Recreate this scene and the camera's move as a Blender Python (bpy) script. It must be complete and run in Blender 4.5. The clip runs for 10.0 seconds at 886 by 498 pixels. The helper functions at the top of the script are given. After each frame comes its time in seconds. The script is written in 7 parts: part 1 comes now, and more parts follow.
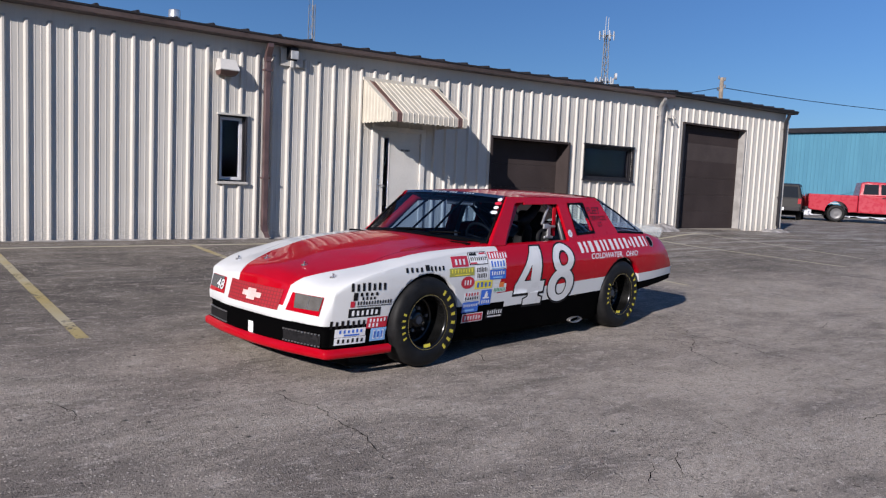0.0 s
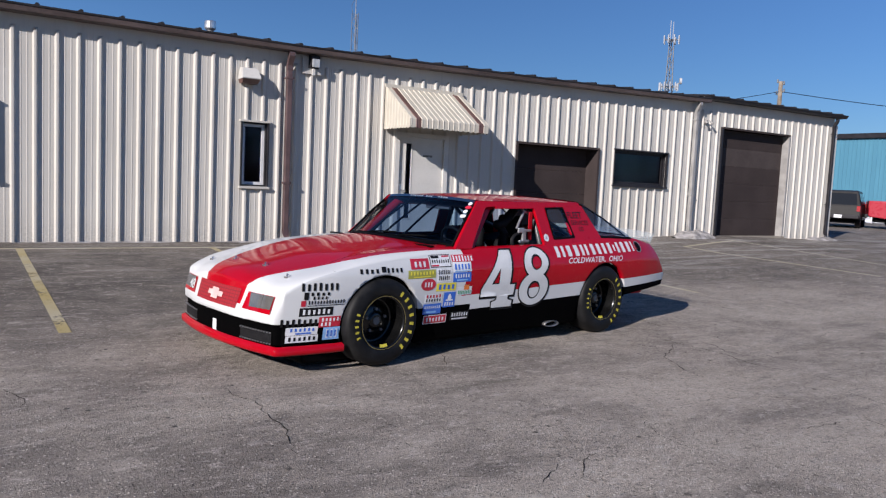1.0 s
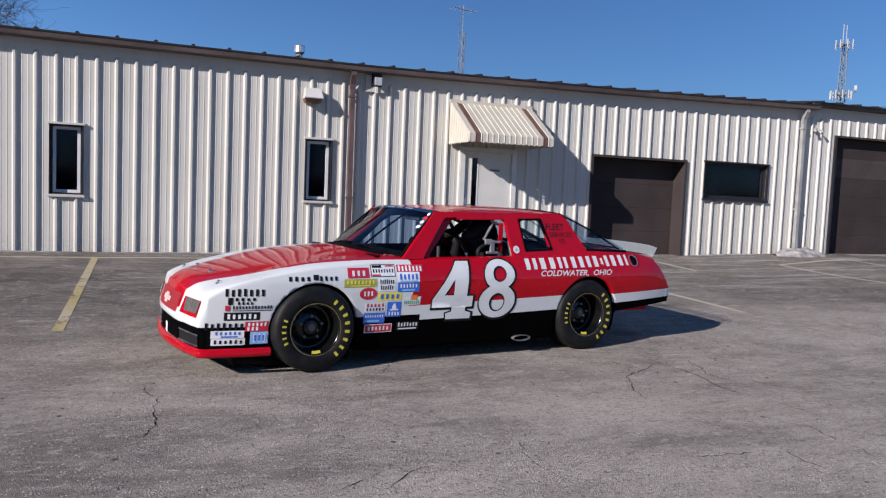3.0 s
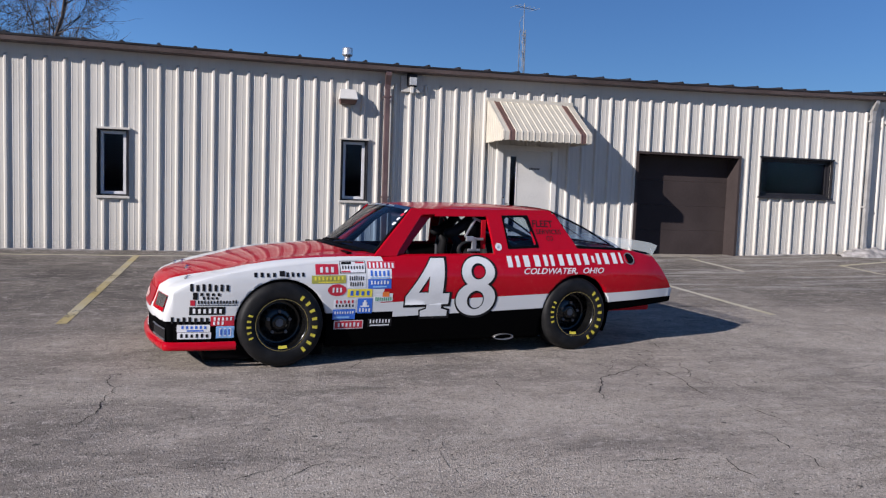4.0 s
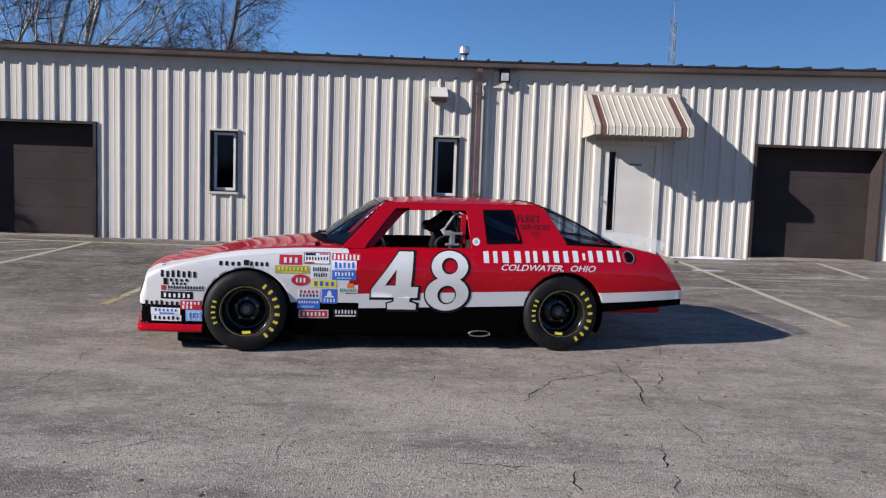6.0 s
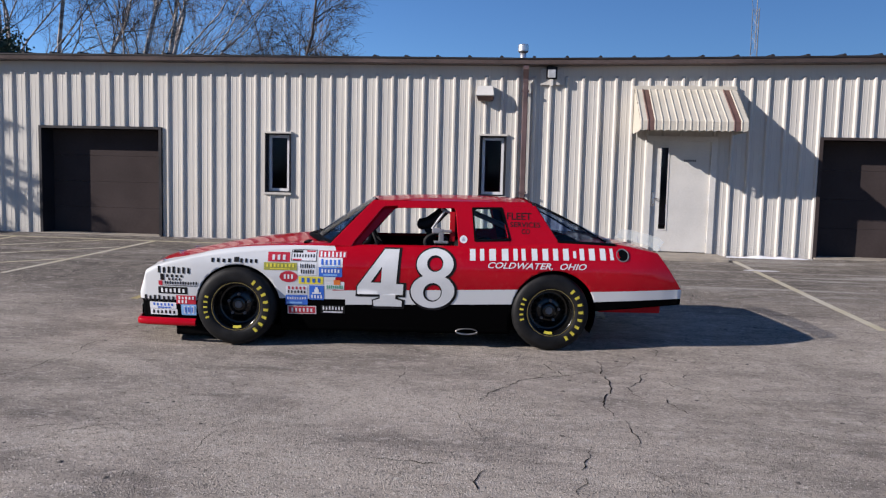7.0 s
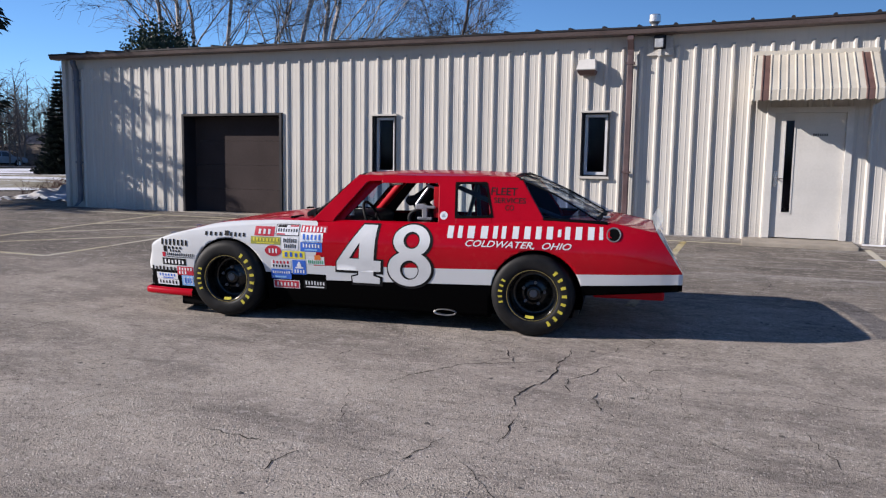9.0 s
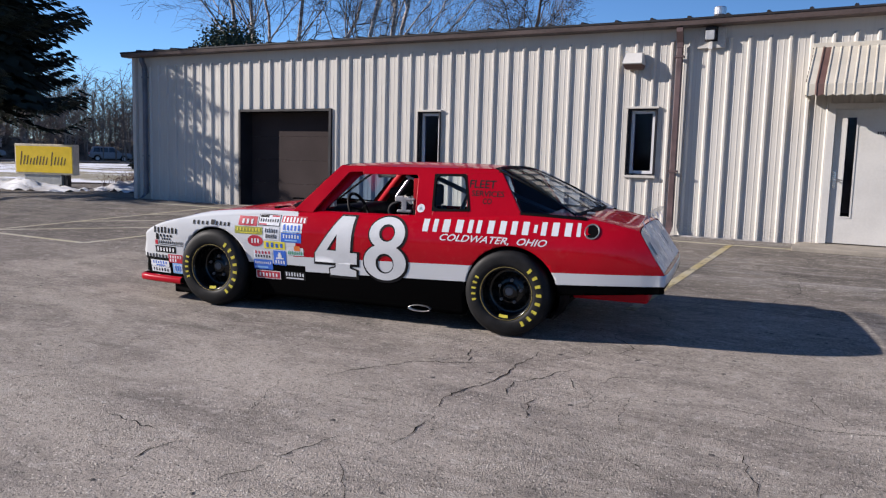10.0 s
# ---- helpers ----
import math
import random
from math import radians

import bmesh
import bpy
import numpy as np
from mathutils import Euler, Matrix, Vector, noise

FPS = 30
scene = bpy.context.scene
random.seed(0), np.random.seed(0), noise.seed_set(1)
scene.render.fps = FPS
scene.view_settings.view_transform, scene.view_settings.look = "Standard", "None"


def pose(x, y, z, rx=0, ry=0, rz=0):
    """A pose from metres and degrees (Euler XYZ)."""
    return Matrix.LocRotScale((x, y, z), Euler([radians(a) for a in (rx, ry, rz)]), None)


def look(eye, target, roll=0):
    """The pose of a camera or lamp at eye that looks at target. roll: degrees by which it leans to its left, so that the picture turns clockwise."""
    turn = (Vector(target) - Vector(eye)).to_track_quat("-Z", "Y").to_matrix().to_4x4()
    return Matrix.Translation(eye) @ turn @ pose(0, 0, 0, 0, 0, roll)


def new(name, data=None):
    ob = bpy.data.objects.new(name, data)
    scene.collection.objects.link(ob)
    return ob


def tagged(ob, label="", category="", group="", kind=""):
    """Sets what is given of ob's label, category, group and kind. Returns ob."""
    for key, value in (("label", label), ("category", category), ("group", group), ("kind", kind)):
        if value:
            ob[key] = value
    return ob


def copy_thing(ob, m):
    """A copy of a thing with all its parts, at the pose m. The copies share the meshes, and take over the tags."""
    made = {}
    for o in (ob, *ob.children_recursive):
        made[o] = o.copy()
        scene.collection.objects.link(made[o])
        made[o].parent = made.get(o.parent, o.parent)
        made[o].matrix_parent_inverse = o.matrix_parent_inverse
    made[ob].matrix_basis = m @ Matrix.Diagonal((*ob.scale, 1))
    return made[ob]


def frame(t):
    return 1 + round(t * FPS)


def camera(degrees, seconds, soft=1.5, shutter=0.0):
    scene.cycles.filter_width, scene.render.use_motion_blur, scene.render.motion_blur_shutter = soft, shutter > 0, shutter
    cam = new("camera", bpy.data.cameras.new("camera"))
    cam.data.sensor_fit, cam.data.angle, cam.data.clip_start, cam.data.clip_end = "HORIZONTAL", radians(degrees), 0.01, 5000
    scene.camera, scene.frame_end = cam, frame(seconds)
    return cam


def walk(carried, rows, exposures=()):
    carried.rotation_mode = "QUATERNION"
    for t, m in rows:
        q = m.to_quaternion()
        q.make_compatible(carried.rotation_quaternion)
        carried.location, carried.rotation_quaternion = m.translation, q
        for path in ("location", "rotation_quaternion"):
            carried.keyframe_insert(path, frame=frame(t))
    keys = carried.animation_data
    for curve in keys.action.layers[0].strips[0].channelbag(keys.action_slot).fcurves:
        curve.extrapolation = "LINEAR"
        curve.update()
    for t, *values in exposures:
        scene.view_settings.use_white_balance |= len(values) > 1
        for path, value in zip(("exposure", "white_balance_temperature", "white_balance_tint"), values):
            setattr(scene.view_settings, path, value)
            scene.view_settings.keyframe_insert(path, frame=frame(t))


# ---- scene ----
# ---------------------------------------------------------------- camera
cam = camera(60.3, 10.0, soft=1.25)
PATH = [
    (0, (0.08, 0.101, 1.443), (1.296, 1.678, 1.26), 2.6),
    (0.5, (0.366, -0.188, 1.441), (1.52, 1.436, 1.259), 2.7),
    (1, (0.678, -0.458, 1.461), (1.762, 1.214, 1.287), 2.7),
    (1.5, (1.046, -0.67, 1.473), (2.05, 1.052, 1.308), 2.7),
    (2, (1.398, -0.919, 1.503), (2.313, 0.852, 1.351), 2.7),
    (2.5, (1.784, -1.108, 1.489), (2.609, 0.708, 1.342), 2.6),
    (4, (3.162, -1.5, 1.474), (3.675, 0.427, 1.322), 2.0),
    (4.5, (3.645, -1.647, 1.474), (4.033, 0.309, 1.317), 1.9),
    (5, (4.142, -1.69, 1.455), (4.401, 0.286, 1.291), 1.9),
    (6.5, (5.602, -1.717, 1.502), (5.487, 0.272, 1.329), 1.8),
    (7, (6.112, -1.663, 1.497), (5.862, 0.313, 1.319), 1.4),
    (7.5, (6.578, -1.523, 1.477), (6.188, 0.43, 1.29), 1.1),
    (8, (7.052, -1.357, 1.462), (6.527, 0.562, 1.261), 0.8),
    (8.5, (7.487, -1.172, 1.431), (6.842, 0.709, 1.217), 0.8),
    (9, (7.892, -0.904, 1.422), (7.139, 0.935, 1.199), 0.9),
    (9.5, (8.306, -0.612, 1.394), (7.448, 1.18, 1.167), 1.3),
    (10, (8.657, -0.293, 1.362), (7.69, 1.443, 1.136), 1.6),
]
EXPOSURES = [(0, 0.48, 6360, 10), (2.5, 0.54, 6260, 10), (5, 0.61, 6350, 10), (8, 0.69, 6490, 10), (10, 0.75, 6510, 10)]
walk(cam, [(t, look(eye, target, roll)) for t, eye, target, roll in PATH], EXPOSURES)

# ---------------------------------------------------------------- sky and sun
SUN = Vector((-1.90, -0.90, 0.97)).normalized()       # towards the sun
world = bpy.data.worlds.new("world")
scene.world = world
world.use_nodes = True
wn = world.node_tree.nodes
sky = wn.new("ShaderNodeTexSky")
sky.sky_type = "NISHITA"
sky.sun_disc = False
sky.sun_elevation = math.asin(SUN.z)
sky.sun_rotation = math.atan2(-SUN.x, SUN.y)
sky.altitude, sky.air_density, sky.dust_density, sky.ozone_density = 200, 1.0, 0.0, 5.0
wn["Background"].inputs["Strength"].default_value = 0.0575
clear = wn.new("ShaderNodeMix")          # the deep blue of a clear winter day
clear.data_type, clear.blend_type = "RGBA", "MULTIPLY"
clear.inputs["Factor"].default_value = 1.0
clear.inputs[7].default_value = (0.77, 0.97, 1.25, 1.0)
world.node_tree.links.new(sky.outputs[0], clear.inputs[6])
world.node_tree.links.new(clear.outputs[2], wn["Background"].inputs["Color"])
sun = new("sun", bpy.data.lights.new("sun", "SUN"))
sun.data.energy, sun.data.angle, sun.data.color = 5.0, radians(0.53), (1.0, 0.92, 0.875)
sun.matrix_basis = look((0, 0, 30), Vector((0, 0, 30)) - SUN)
scene.view_settings.exposure = 0.42


# ---------------------------------------------------------------- material helpers
class Nodes:
    """Short ways to write node trees."""

    def __init__(self, name):
        self.mat = bpy.data.materials.new(name)
        self.mat.use_nodes = True
        self.tree = self.mat.node_tree
        self.bsdf = self.tree.nodes["Principled BSDF"]
        self.out = self.tree.nodes["Material Output"]

    def add(self, kind, **props):
        n = self.tree.nodes.new(kind)
        if "data_type" in props:
            n.data_type = props["data_type"]
        if "operation" in props:
            n.operation = props["operation"]
        if "use_clamp" in props:
            n.use_clamp = props["use_clamp"]
        if "clamp" in props:
            n.clamp = props["clamp"]
        if "interpolation_type" in props:
            n.interpolation_type = props["interpolation_type"]
        if "feature" in props:
            n.feature = props["feature"]
        return n

    def link(self, a, b):
        self.tree.links.new(a, b)

    def put(self, sock, v):
        if hasattr(v, "is_output"):
            self.link(v, sock)
        elif isinstance(v, tuple) and sock.type == "RGBA" and len(v) == 3:
            sock.default_value = (*v, 1)
        else:
            sock.default_value = v

    def coords(self, which="Object", scale=(1, 1, 1)):
        c = self.add("ShaderNodeTexCoord")
        m = self.add("ShaderNodeMapping")
        self.link(c.outputs[which], m.inputs[0])
        m.inputs["Scale"].default_value = scale
        return m.outputs[0]

    def xyz(self, vec):
        s = self.add("ShaderNodeSeparateXYZ")
        self.link(vec, s.inputs[0])
        return s.outputs

    def noise(self, vec, scale, detail=4, rough=0.55, dist=0.0):
        n = self.add("ShaderNodeTexNoise")
        self.link(vec, n.inputs["Vector"])
        n.inputs["Scale"].default_value, n.inputs["Detail"].default_value = scale, detail
        n.inputs["Roughness"].default_value, n.inputs["Distortion"].default_value = rough, dist
        return n.outputs["Fac"]

    def m(self, op, a, b=0.0, clamp=False):
        n = self.add("ShaderNodeMath", operation=op, use_clamp=clamp)
        self.put(n.inputs[0], a)
        self.put(n.inputs[1], b)
        return n.outputs[0]

    def ramp(self, fac, lo, hi, a=0.0, b=1.0):
        n = self.add("ShaderNodeMapRange", clamp=True, interpolation_type="SMOOTHSTEP")
        for i, v in enumerate((fac, lo, hi, a, b)):
            self.put(n.inputs[i], v)
        return n.outputs[0]

    def mix(self, fac, a, b):
        n = self.add("ShaderNodeMix", data_type="RGBA")
        self.put(n.inputs["Factor"], fac)
        self.put(n.inputs[6], a)
        self.put(n.inputs[7], b)
        return n.outputs[2]

    def bump(self, height, strength=0.3, distance=0.01):
        n = self.add("ShaderNodeBump")
        self.link(height, n.inputs["Height"])
        n.inputs["Strength"].default_value, n.inputs["Distance"].default_value = strength, distance
        self.link(n.outputs[0], self.bsdf.inputs["Normal"])

    def set(self, **kw):
        names = {"color": "Base Color", "rough": "Roughness", "metal": "Metallic", "coat": "Coat Weight", "coat_rough": "Coat Roughness",
                 "trans": "Transmission Weight", "ior": "IOR", "spec": "Specular IOR Level", "alpha": "Alpha", "emit": "Emission Color", "glow": "Emission Strength"}
        for k, v in kw.items():
            self.put(self.bsdf.inputs[names[k]], v)
        return self


def simple(name, color, rough=0.5, metal=0.0, var=0.12, scale=6.0, bump=0.0, coat=0.0, stretch=(1, 1, 1), spec=0.5):
    """A material of one hue with two scales of variation."""
    n = Nodes(name)
    vec = n.coords("Object", stretch)
    big, fine = n.noise(vec, scale, 3), n.noise(vec, scale * 14, 4)
    f = n.m("ADD", n.m("MULTIPLY", big, 0.65), n.m("MULTIPLY", fine, 0.35))
    lo = tuple(max(c * (1 - var * 1.6), 0) for c in color)
    hi = tuple(min(c * (1 + var * 1.6), 1) for c in color)
    n.set(color=n.mix(n.ramp(f, 0.3, 0.7), lo, hi), rough=n.ramp(big, 0.2, 0.8, max(rough - 0.08, 0.02), min(rough + 0.08, 1)), metal=metal, coat=coat, spec=spec)
    if bump:
        n.bump(fine, bump, 0.004)
    return n.mat


# ---------------------------------------------------------------- materials
def make_asphalt():
    n = Nodes("asphalt")
    v = n.coords()
    x, y, z = n.xyz(v)
    big, mid, grain = n.noise(v, 0.22, 5, 0.6, 0.5), n.noise(v, 1.3, 6, 0.68, 0.9), n.noise(v, 70, 3, 0.75)
    streak = n.noise(n.coords("Object", (0.30, 1.25, 1)), 1.15, 6, 0.68, 0.7)
    blot = n.noise(n.coords("Object", (0.6, 1.2, 1)), 3.4, 5, 0.7, 0.6)
    wear = n.m("ADD", n.m("MULTIPLY", big, 0.34), n.m("ADD", n.m("MULTIPLY", mid, 0.22), n.m("ADD", n.m("MULTIPLY", streak, 0.32), n.m("MULTIPLY", blot, 0.14))))
    # the lot grows paler along x, and darker along y towards the building
    worn = n.ramp(n.m("ADD", x, n.m("MULTIPLY", n.m("SUBTRACT", streak, 0.5), 5.0)), 0.2, 4.2, -0.028, 0.03)
    wear = n.m("ADD", wear, worn)
    col = n.mix(n.ramp(wear, 0.42, 0.60), (0.185, 0.161, 0.141), (0.392, 0.345, 0.295))
    y_dark = n.ramp(n.m("ADD", y, n.m("MULTIPLY", n.m("SUBTRACT", streak, 0.5), 6.0)), 5.6, 8.4)
    col = n.mix(n.m("MULTIPLY", y_dark, 0.70), col, n.mix(n.ramp(mid, 0.35, 0.65), (0.054, 0.048, 0.042), (0.139, 0.122, 0.105)))
    oil = n.ramp(n.noise(n.coords("Object", (0.5, 1.0, 1)), 0.75, 4, 0.6, 1.2), 0.57, 0.70)
    col = n.mix(n.m("MULTIPLY", oil, 0.32), col, (0.075, 0.066, 0.057))
    pale = n.ramp(n.noise(n.coords("Object", (0.45, 1.1, 1)), 1.9, 6, 0.7, 0.8), 0.60, 0.72)
    col = n.mix(n.m("MULTIPLY", pale, 0.45), col, (0.400, 0.356, 0.305))
    # pale salt streaks along the building
    salt = n.noise(n.coords("Object", (0.22, 1.9, 1)), 1.6, 6, 0.72, 0.5)
    near_wall = n.m("MULTIPLY", n.ramp(y, 7.6, 9.6), n.ramp(x, 6.0, 10.0, 0.35, 1.0))
    col = n.mix(n.m("MULTIPLY", near_wall, n.ramp(salt, 0.50, 0.62, 0.0, 0.85)), col, (0.374, 0.354, 0.328))
    # stones in the surface: pale chips and dark pits
    vor = n.add("ShaderNodeTexVoronoi", feature="F1")
    n.link(v, vor.inputs["Vector"])
    vor.inputs["Scale"].default_value = 58
    pick = n.xyz(vor.outputs["Color"])[0]
    chip = n.m("MULTIPLY", n.ramp(vor.outputs["Distance"], 0.25, 0.45, 1.0, 0.0), n.m("GREATER_THAN", pick, 0.82))
    pit = n.m("MULTIPLY", n.ramp(vor.outputs["Distance"], 0.25, 0.5, 1.0, 0.0), n.m("LESS_THAN", pick, 0.10))
    col = n.mix(n.m("MULTIPLY", chip, 0.75), col, (0.560, 0.510, 0.450))
    col = n.mix(n.m("MULTIPLY", pit, 0.55), col, (0.046, 0.041, 0.035))
    col = n.mix(n.ramp(grain, 0.44, 0.62, 0.0, 0.32), col, (0.070, 0.062, 0.054))
    grit, grit2 = n.noise(v, 30, 6, 0.85, 0.4), n.noise(n.coords("Object", (0.7, 1.3, 1)), 9, 6, 0.75, 0.8)
    col = n.mix(n.ramp(grit, 0.52, 0.62, 0.0, 0.62), col, (0.050, 0.044, 0.041))
    col = n.mix(n.ramp(grit2, 0.53, 0.66, 0.0, 0.60), col, (0.430, 0.386, 0.345))
    col = n.mix(n.ramp(grit2, 0.46, 0.30, 0.0, 0.45), col, (0.075, 0.067, 0.061))
    # hairline cracks
    cr = n.add("ShaderNodeTexVoronoi", feature="DISTANCE_TO_EDGE")
    warp = n.add("ShaderNodeVectorMath", operation="ADD")
    w2 = n.add("ShaderNodeTexNoise")
    n.link(v, w2.inputs["Vector"])
    w2.inputs["Scale"].default_value, w2.inputs["Detail"].default_value = 1.6, 6
    n.link(v, warp.inputs[0]), n.link(w2.outputs["Color"], warp.inputs[1])
    n.link(warp.outputs[0], cr.inputs["Vector"])
    cr.inputs["Scale"].default_value = 1.15
    line = n.m("MULTIPLY", n.ramp(cr.outputs["Distance"], 0.0, 0.0055, 1.0, 0.0), n.ramp(n.noise(v, 0.9, 3), 0.45, 0.56))
    col = n.mix(n.m("MULTIPLY", line, 0.5), col, (0.032, 0.029, 0.025))
    n.set(color=col, rough=n.ramp(mid, 0.3, 0.7, 0.8, 0.95), spec=0.10)
    lumps = n.noise(v, 85, 3, 0.75, 0.2)
    rough_patch = n.ramp(n.noise(v, 0.8, 4, 0.6, 0.6), 0.35, 0.65, 0.35, 1.0)
    relief = n.m("MULTIPLY", n.ramp(lumps, 0.30, 0.72), rough_patch)
    n.bump(n.m("SUBTRACT", n.m("ADD", relief, n.m("MULTIPLY", chip, 0.7)), n.m("MULTIPLY", pit, 1.2)), 0.7, 0.008)
    return n.mat


def make_siding():
    n = Nodes("siding_paint")
    v = n.coords()
    streak, big, fine = n.noise(n.coords("Object", (5, 1, 0.25)), 2.2, 4), n.noise(v, 0.35, 3), n.noise(v, 40, 3)
    col = n.mix(n.ramp(big, 0.3, 0.7), (0.452, 0.430, 0.388), (0.515, 0.493, 0.452))
    col = n.mix(n.ramp(streak, 0.5, 0.8, 0.0, 0.35), col, (0.343, 0.324, 0.296))
    lines = n.noise(n.coords("Object", (26, 1, 0.12)), 3.0, 3)
    col = n.mix(n.ramp(lines, 0.42, 0.72, 0.0, 0.30), col, (0.424, 0.408, 0.382))
    col = n.mix(n.ramp(n.noise(v, 2.6, 5, 0.7, 0.6), 0.58, 0.75, 0.0, 0.35), col, (0.615, 0.594, 0.551))
    z = n.xyz(v)[2]
    grime = n.m("MULTIPLY", n.ramp(z, 0.25, 0.75, 1.0, 0.0), n.ramp(fine, 0.35, 0.6))
    col = n.mix(n.m("MULTIPLY", grime, 0.35), col, (0.258, 0.239, 0.219))
    n.set(color=col, rough=n.ramp(fine, 0.3, 0.7, 0.46, 0.6), spec=0.25)
    n.bump(n.noise(v, 3.0, 2), 0.12, 0.01)
    return n.mat


def make_line_paint(name="worn_yellow_paint", lo=(0.36, 0.29, 0.13), hi=(0.40, 0.36, 0.26), gone=0.35):
    n = Nodes(name)
    v = n.coords()
    wear = n.m("ADD", n.m("MULTIPLY", n.noise(v, 3.0, 4, 0.6), 0.55), n.m("MULTIPLY", n.noise(v, 26, 3, 0.7), 0.45))
    n.set(color=n.mix(n.ramp(n.noise(v, 1.2, 3), 0.3, 0.7), lo, hi), rough=0.85, spec=0.1, alpha=n.ramp(wear, gone, gone + 0.14, 0.0, 0.95))
    return n.mat


def make_snow():
    n = Nodes("old_snow")
    v = n.coords()
    big, fine = n.noise(v, 0.7, 5), n.noise(v, 9, 4)
    col = n.mix(n.ramp(big, 0.42, 0.68), (0.62, 0.63, 0.66), (0.32, 0.30, 0.29))
    n.set(color=col, rough=0.85)
    n.bump(n.m("ADD", big, fine), 0.5, 0.05)
    return n.mat


LINE_PALE = make_line_paint("worn_pale_paint", (0.40, 0.36, 0.25), (0.44, 0.41, 0.34), 0.30)
DIRTY_SNOW = simple("dirty_snow", (0.27, 0.255, 0.245), 0.9, var=0.35, scale=5, bump=0.8, spec=0.1)
ASPHALT, SIDING, LINE_PAINT, SNOW = make_asphalt(), make_siding(), make_line_paint(), make_snow()
BROWN = simple("brown_trim", (0.085, 0.062, 0.058), 0.5, var=0.22, scale=2.5, stretch=(0.5, 1, 1))
DARK_TRIM = simple("dark_trim", (0.018, 0.017, 0.020), 0.5, var=0.2, scale=3, spec=0.25)
DOWNPIPE = simple("brown_downpipe", (0.088, 0.054, 0.053), 0.5, var=0.2, scale=4)
BLUE_PIPE = simple("blue_grey_downpipe", (0.085, 0.10, 0.13), 0.45, var=0.2, scale=4)
GREY_PIPE = simple("grey_downpipe", (0.27, 0.26, 0.25), 0.45, var=0.15, scale=4)
GARAGE_PALE = simple("garage_faded_brown", (0.062, 0.051, 0.049), 0.7, var=0.1, scale=1.5, spec=0.03)
GARAGE = simple("garage_brown", (0.044, 0.035, 0.034), 0.7, var=0.10, scale=1.5, spec=0.03)
CREAM = simple("cream_aluminium", (0.46, 0.425, 0.355), 0.45, var=0.06, scale=3)
CREAM_DARK = simple("brown_stripe", (0.11, 0.06, 0.05), 0.5, var=0.15, scale=4)
DOOR_WHITE = simple("door_paint", (0.50, 0.485, 0.455), 0.45, var=0.05, scale=2)
WHITE_VINYL = simple("white_vinyl", (0.56, 0.56, 0.57), 0.35, var=0.05)
CONCRETE = simple("concrete", (0.25, 0.22, 0.18), 0.85, var=0.15, scale=4, bump=0.3)
ROOF_METAL = simple("roof_metal", (0.045, 0.044, 0.047), 0.6, var=0.2, scale=2, spec=0.2)
GALV = simple("galvanised_steel", (0.52, 0.53, 0.55), 0.35, metal=0.8, var=0.15, scale=7)
# the darkness of the unlit workshop, put into a near-black colour
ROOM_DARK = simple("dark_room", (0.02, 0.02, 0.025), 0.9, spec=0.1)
CHROME = simple("bare_metal", (0.72, 0.72, 0.74), 0.18, metal=1.0, var=0.06)


def make_glass(name, tint, rough=0.02):
    n = Nodes(name)
    n.set(color=tint, rough=rough, trans=1.0, ior=1.45)
    return n.mat


def make_sheet(name, tint):
    """Thin clear sheet: lets light straight through and mirrors by angle."""
    n = Nodes(name)
    n.tree.nodes.remove(n.bsdf)
    t, g, f, mx = n.add("ShaderNodeBsdfTransparent"), n.add("ShaderNodeBsdfGlossy"), n.add("ShaderNodeLayerWeight"), n.add("ShaderNodeMixShader")
    t.inputs["Color"].default_value = (*tint, 1)
    g.inputs["Roughness"].default_value = 0.02
    f.inputs["Blend"].default_value = 0.5
    gloss = n.m("ADD", 0.03, n.m("MULTIPLY", n.m("POWER", f.outputs["Facing"], 4.5), 0.75))
    n.link(gloss, mx.inputs[0]), n.link(t.outputs[0], mx.inputs[1]), n.link(g.outputs[0], mx.inputs[2]), n.link(mx.outputs[0], n.out.inputs["Surface"])
    return n.mat


PANE = make_glass("window_glass", (0.40, 0.48, 0.85))
PANE.node_tree.nodes["Principled BSDF"].inputs["IOR"].default_value = 1.25


# ---------------------------------------------------------------- mesh helpers
def mesh_ob(name, bm, material, parent=None, label="", smooth=False):
    me = bpy.data.meshes.new(name)
    if smooth:
        for f in bm.faces:
            f.smooth = True
    bm.to_mesh(me)
    bm.free()
    for mm in (material if isinstance(material, (list, tuple)) else [material]):
        me.materials.append(mm)
    ob = new(name, me)
    if parent:
        ob.parent = parent
    if label:
        ob["label"] = label
    return ob


def part(name, bm, material, parent, label="", smooth=False):
    return mesh_ob(name, bm, material, parent, label, smooth)


def thing(name, loc=(0, 0, 0), rz=0.0, label="", category="", group="", kind=""):
    ob = new(name)
    ob.empty_display_size = 0.2
    ob.matrix_basis = pose(*loc, 0, 0, rz)
    return tagged(ob, label, category, group, kind)


def box(bm, x0, x1, y0, y1, z0, z1, bevel=0.0, mat=0):
    vs = [bm.verts.new((x, y, z)) for z in (z0, z1) for x, y in ((x0, y0), (x1, y0), (x1, y1), (x0, y1))]
    fs = [bm.faces.new([vs[i] for i in q]) for q in ((3, 2, 1, 0), (4, 5, 6, 7), (0, 1, 5, 4), (1, 2, 6, 5), (2, 3, 7, 6), (3, 0, 4, 7))]
    for f in fs:
        f.material_index = mat
    if bevel:
        es = list({e for f in fs for e in f.edges})
        r = bmesh.ops.bevel(bm, geom=es, offset=bevel, segments=2, affect="EDGES", profile=0.5)
        for f in r["faces"]:
            f.material_index = mat
    return bm


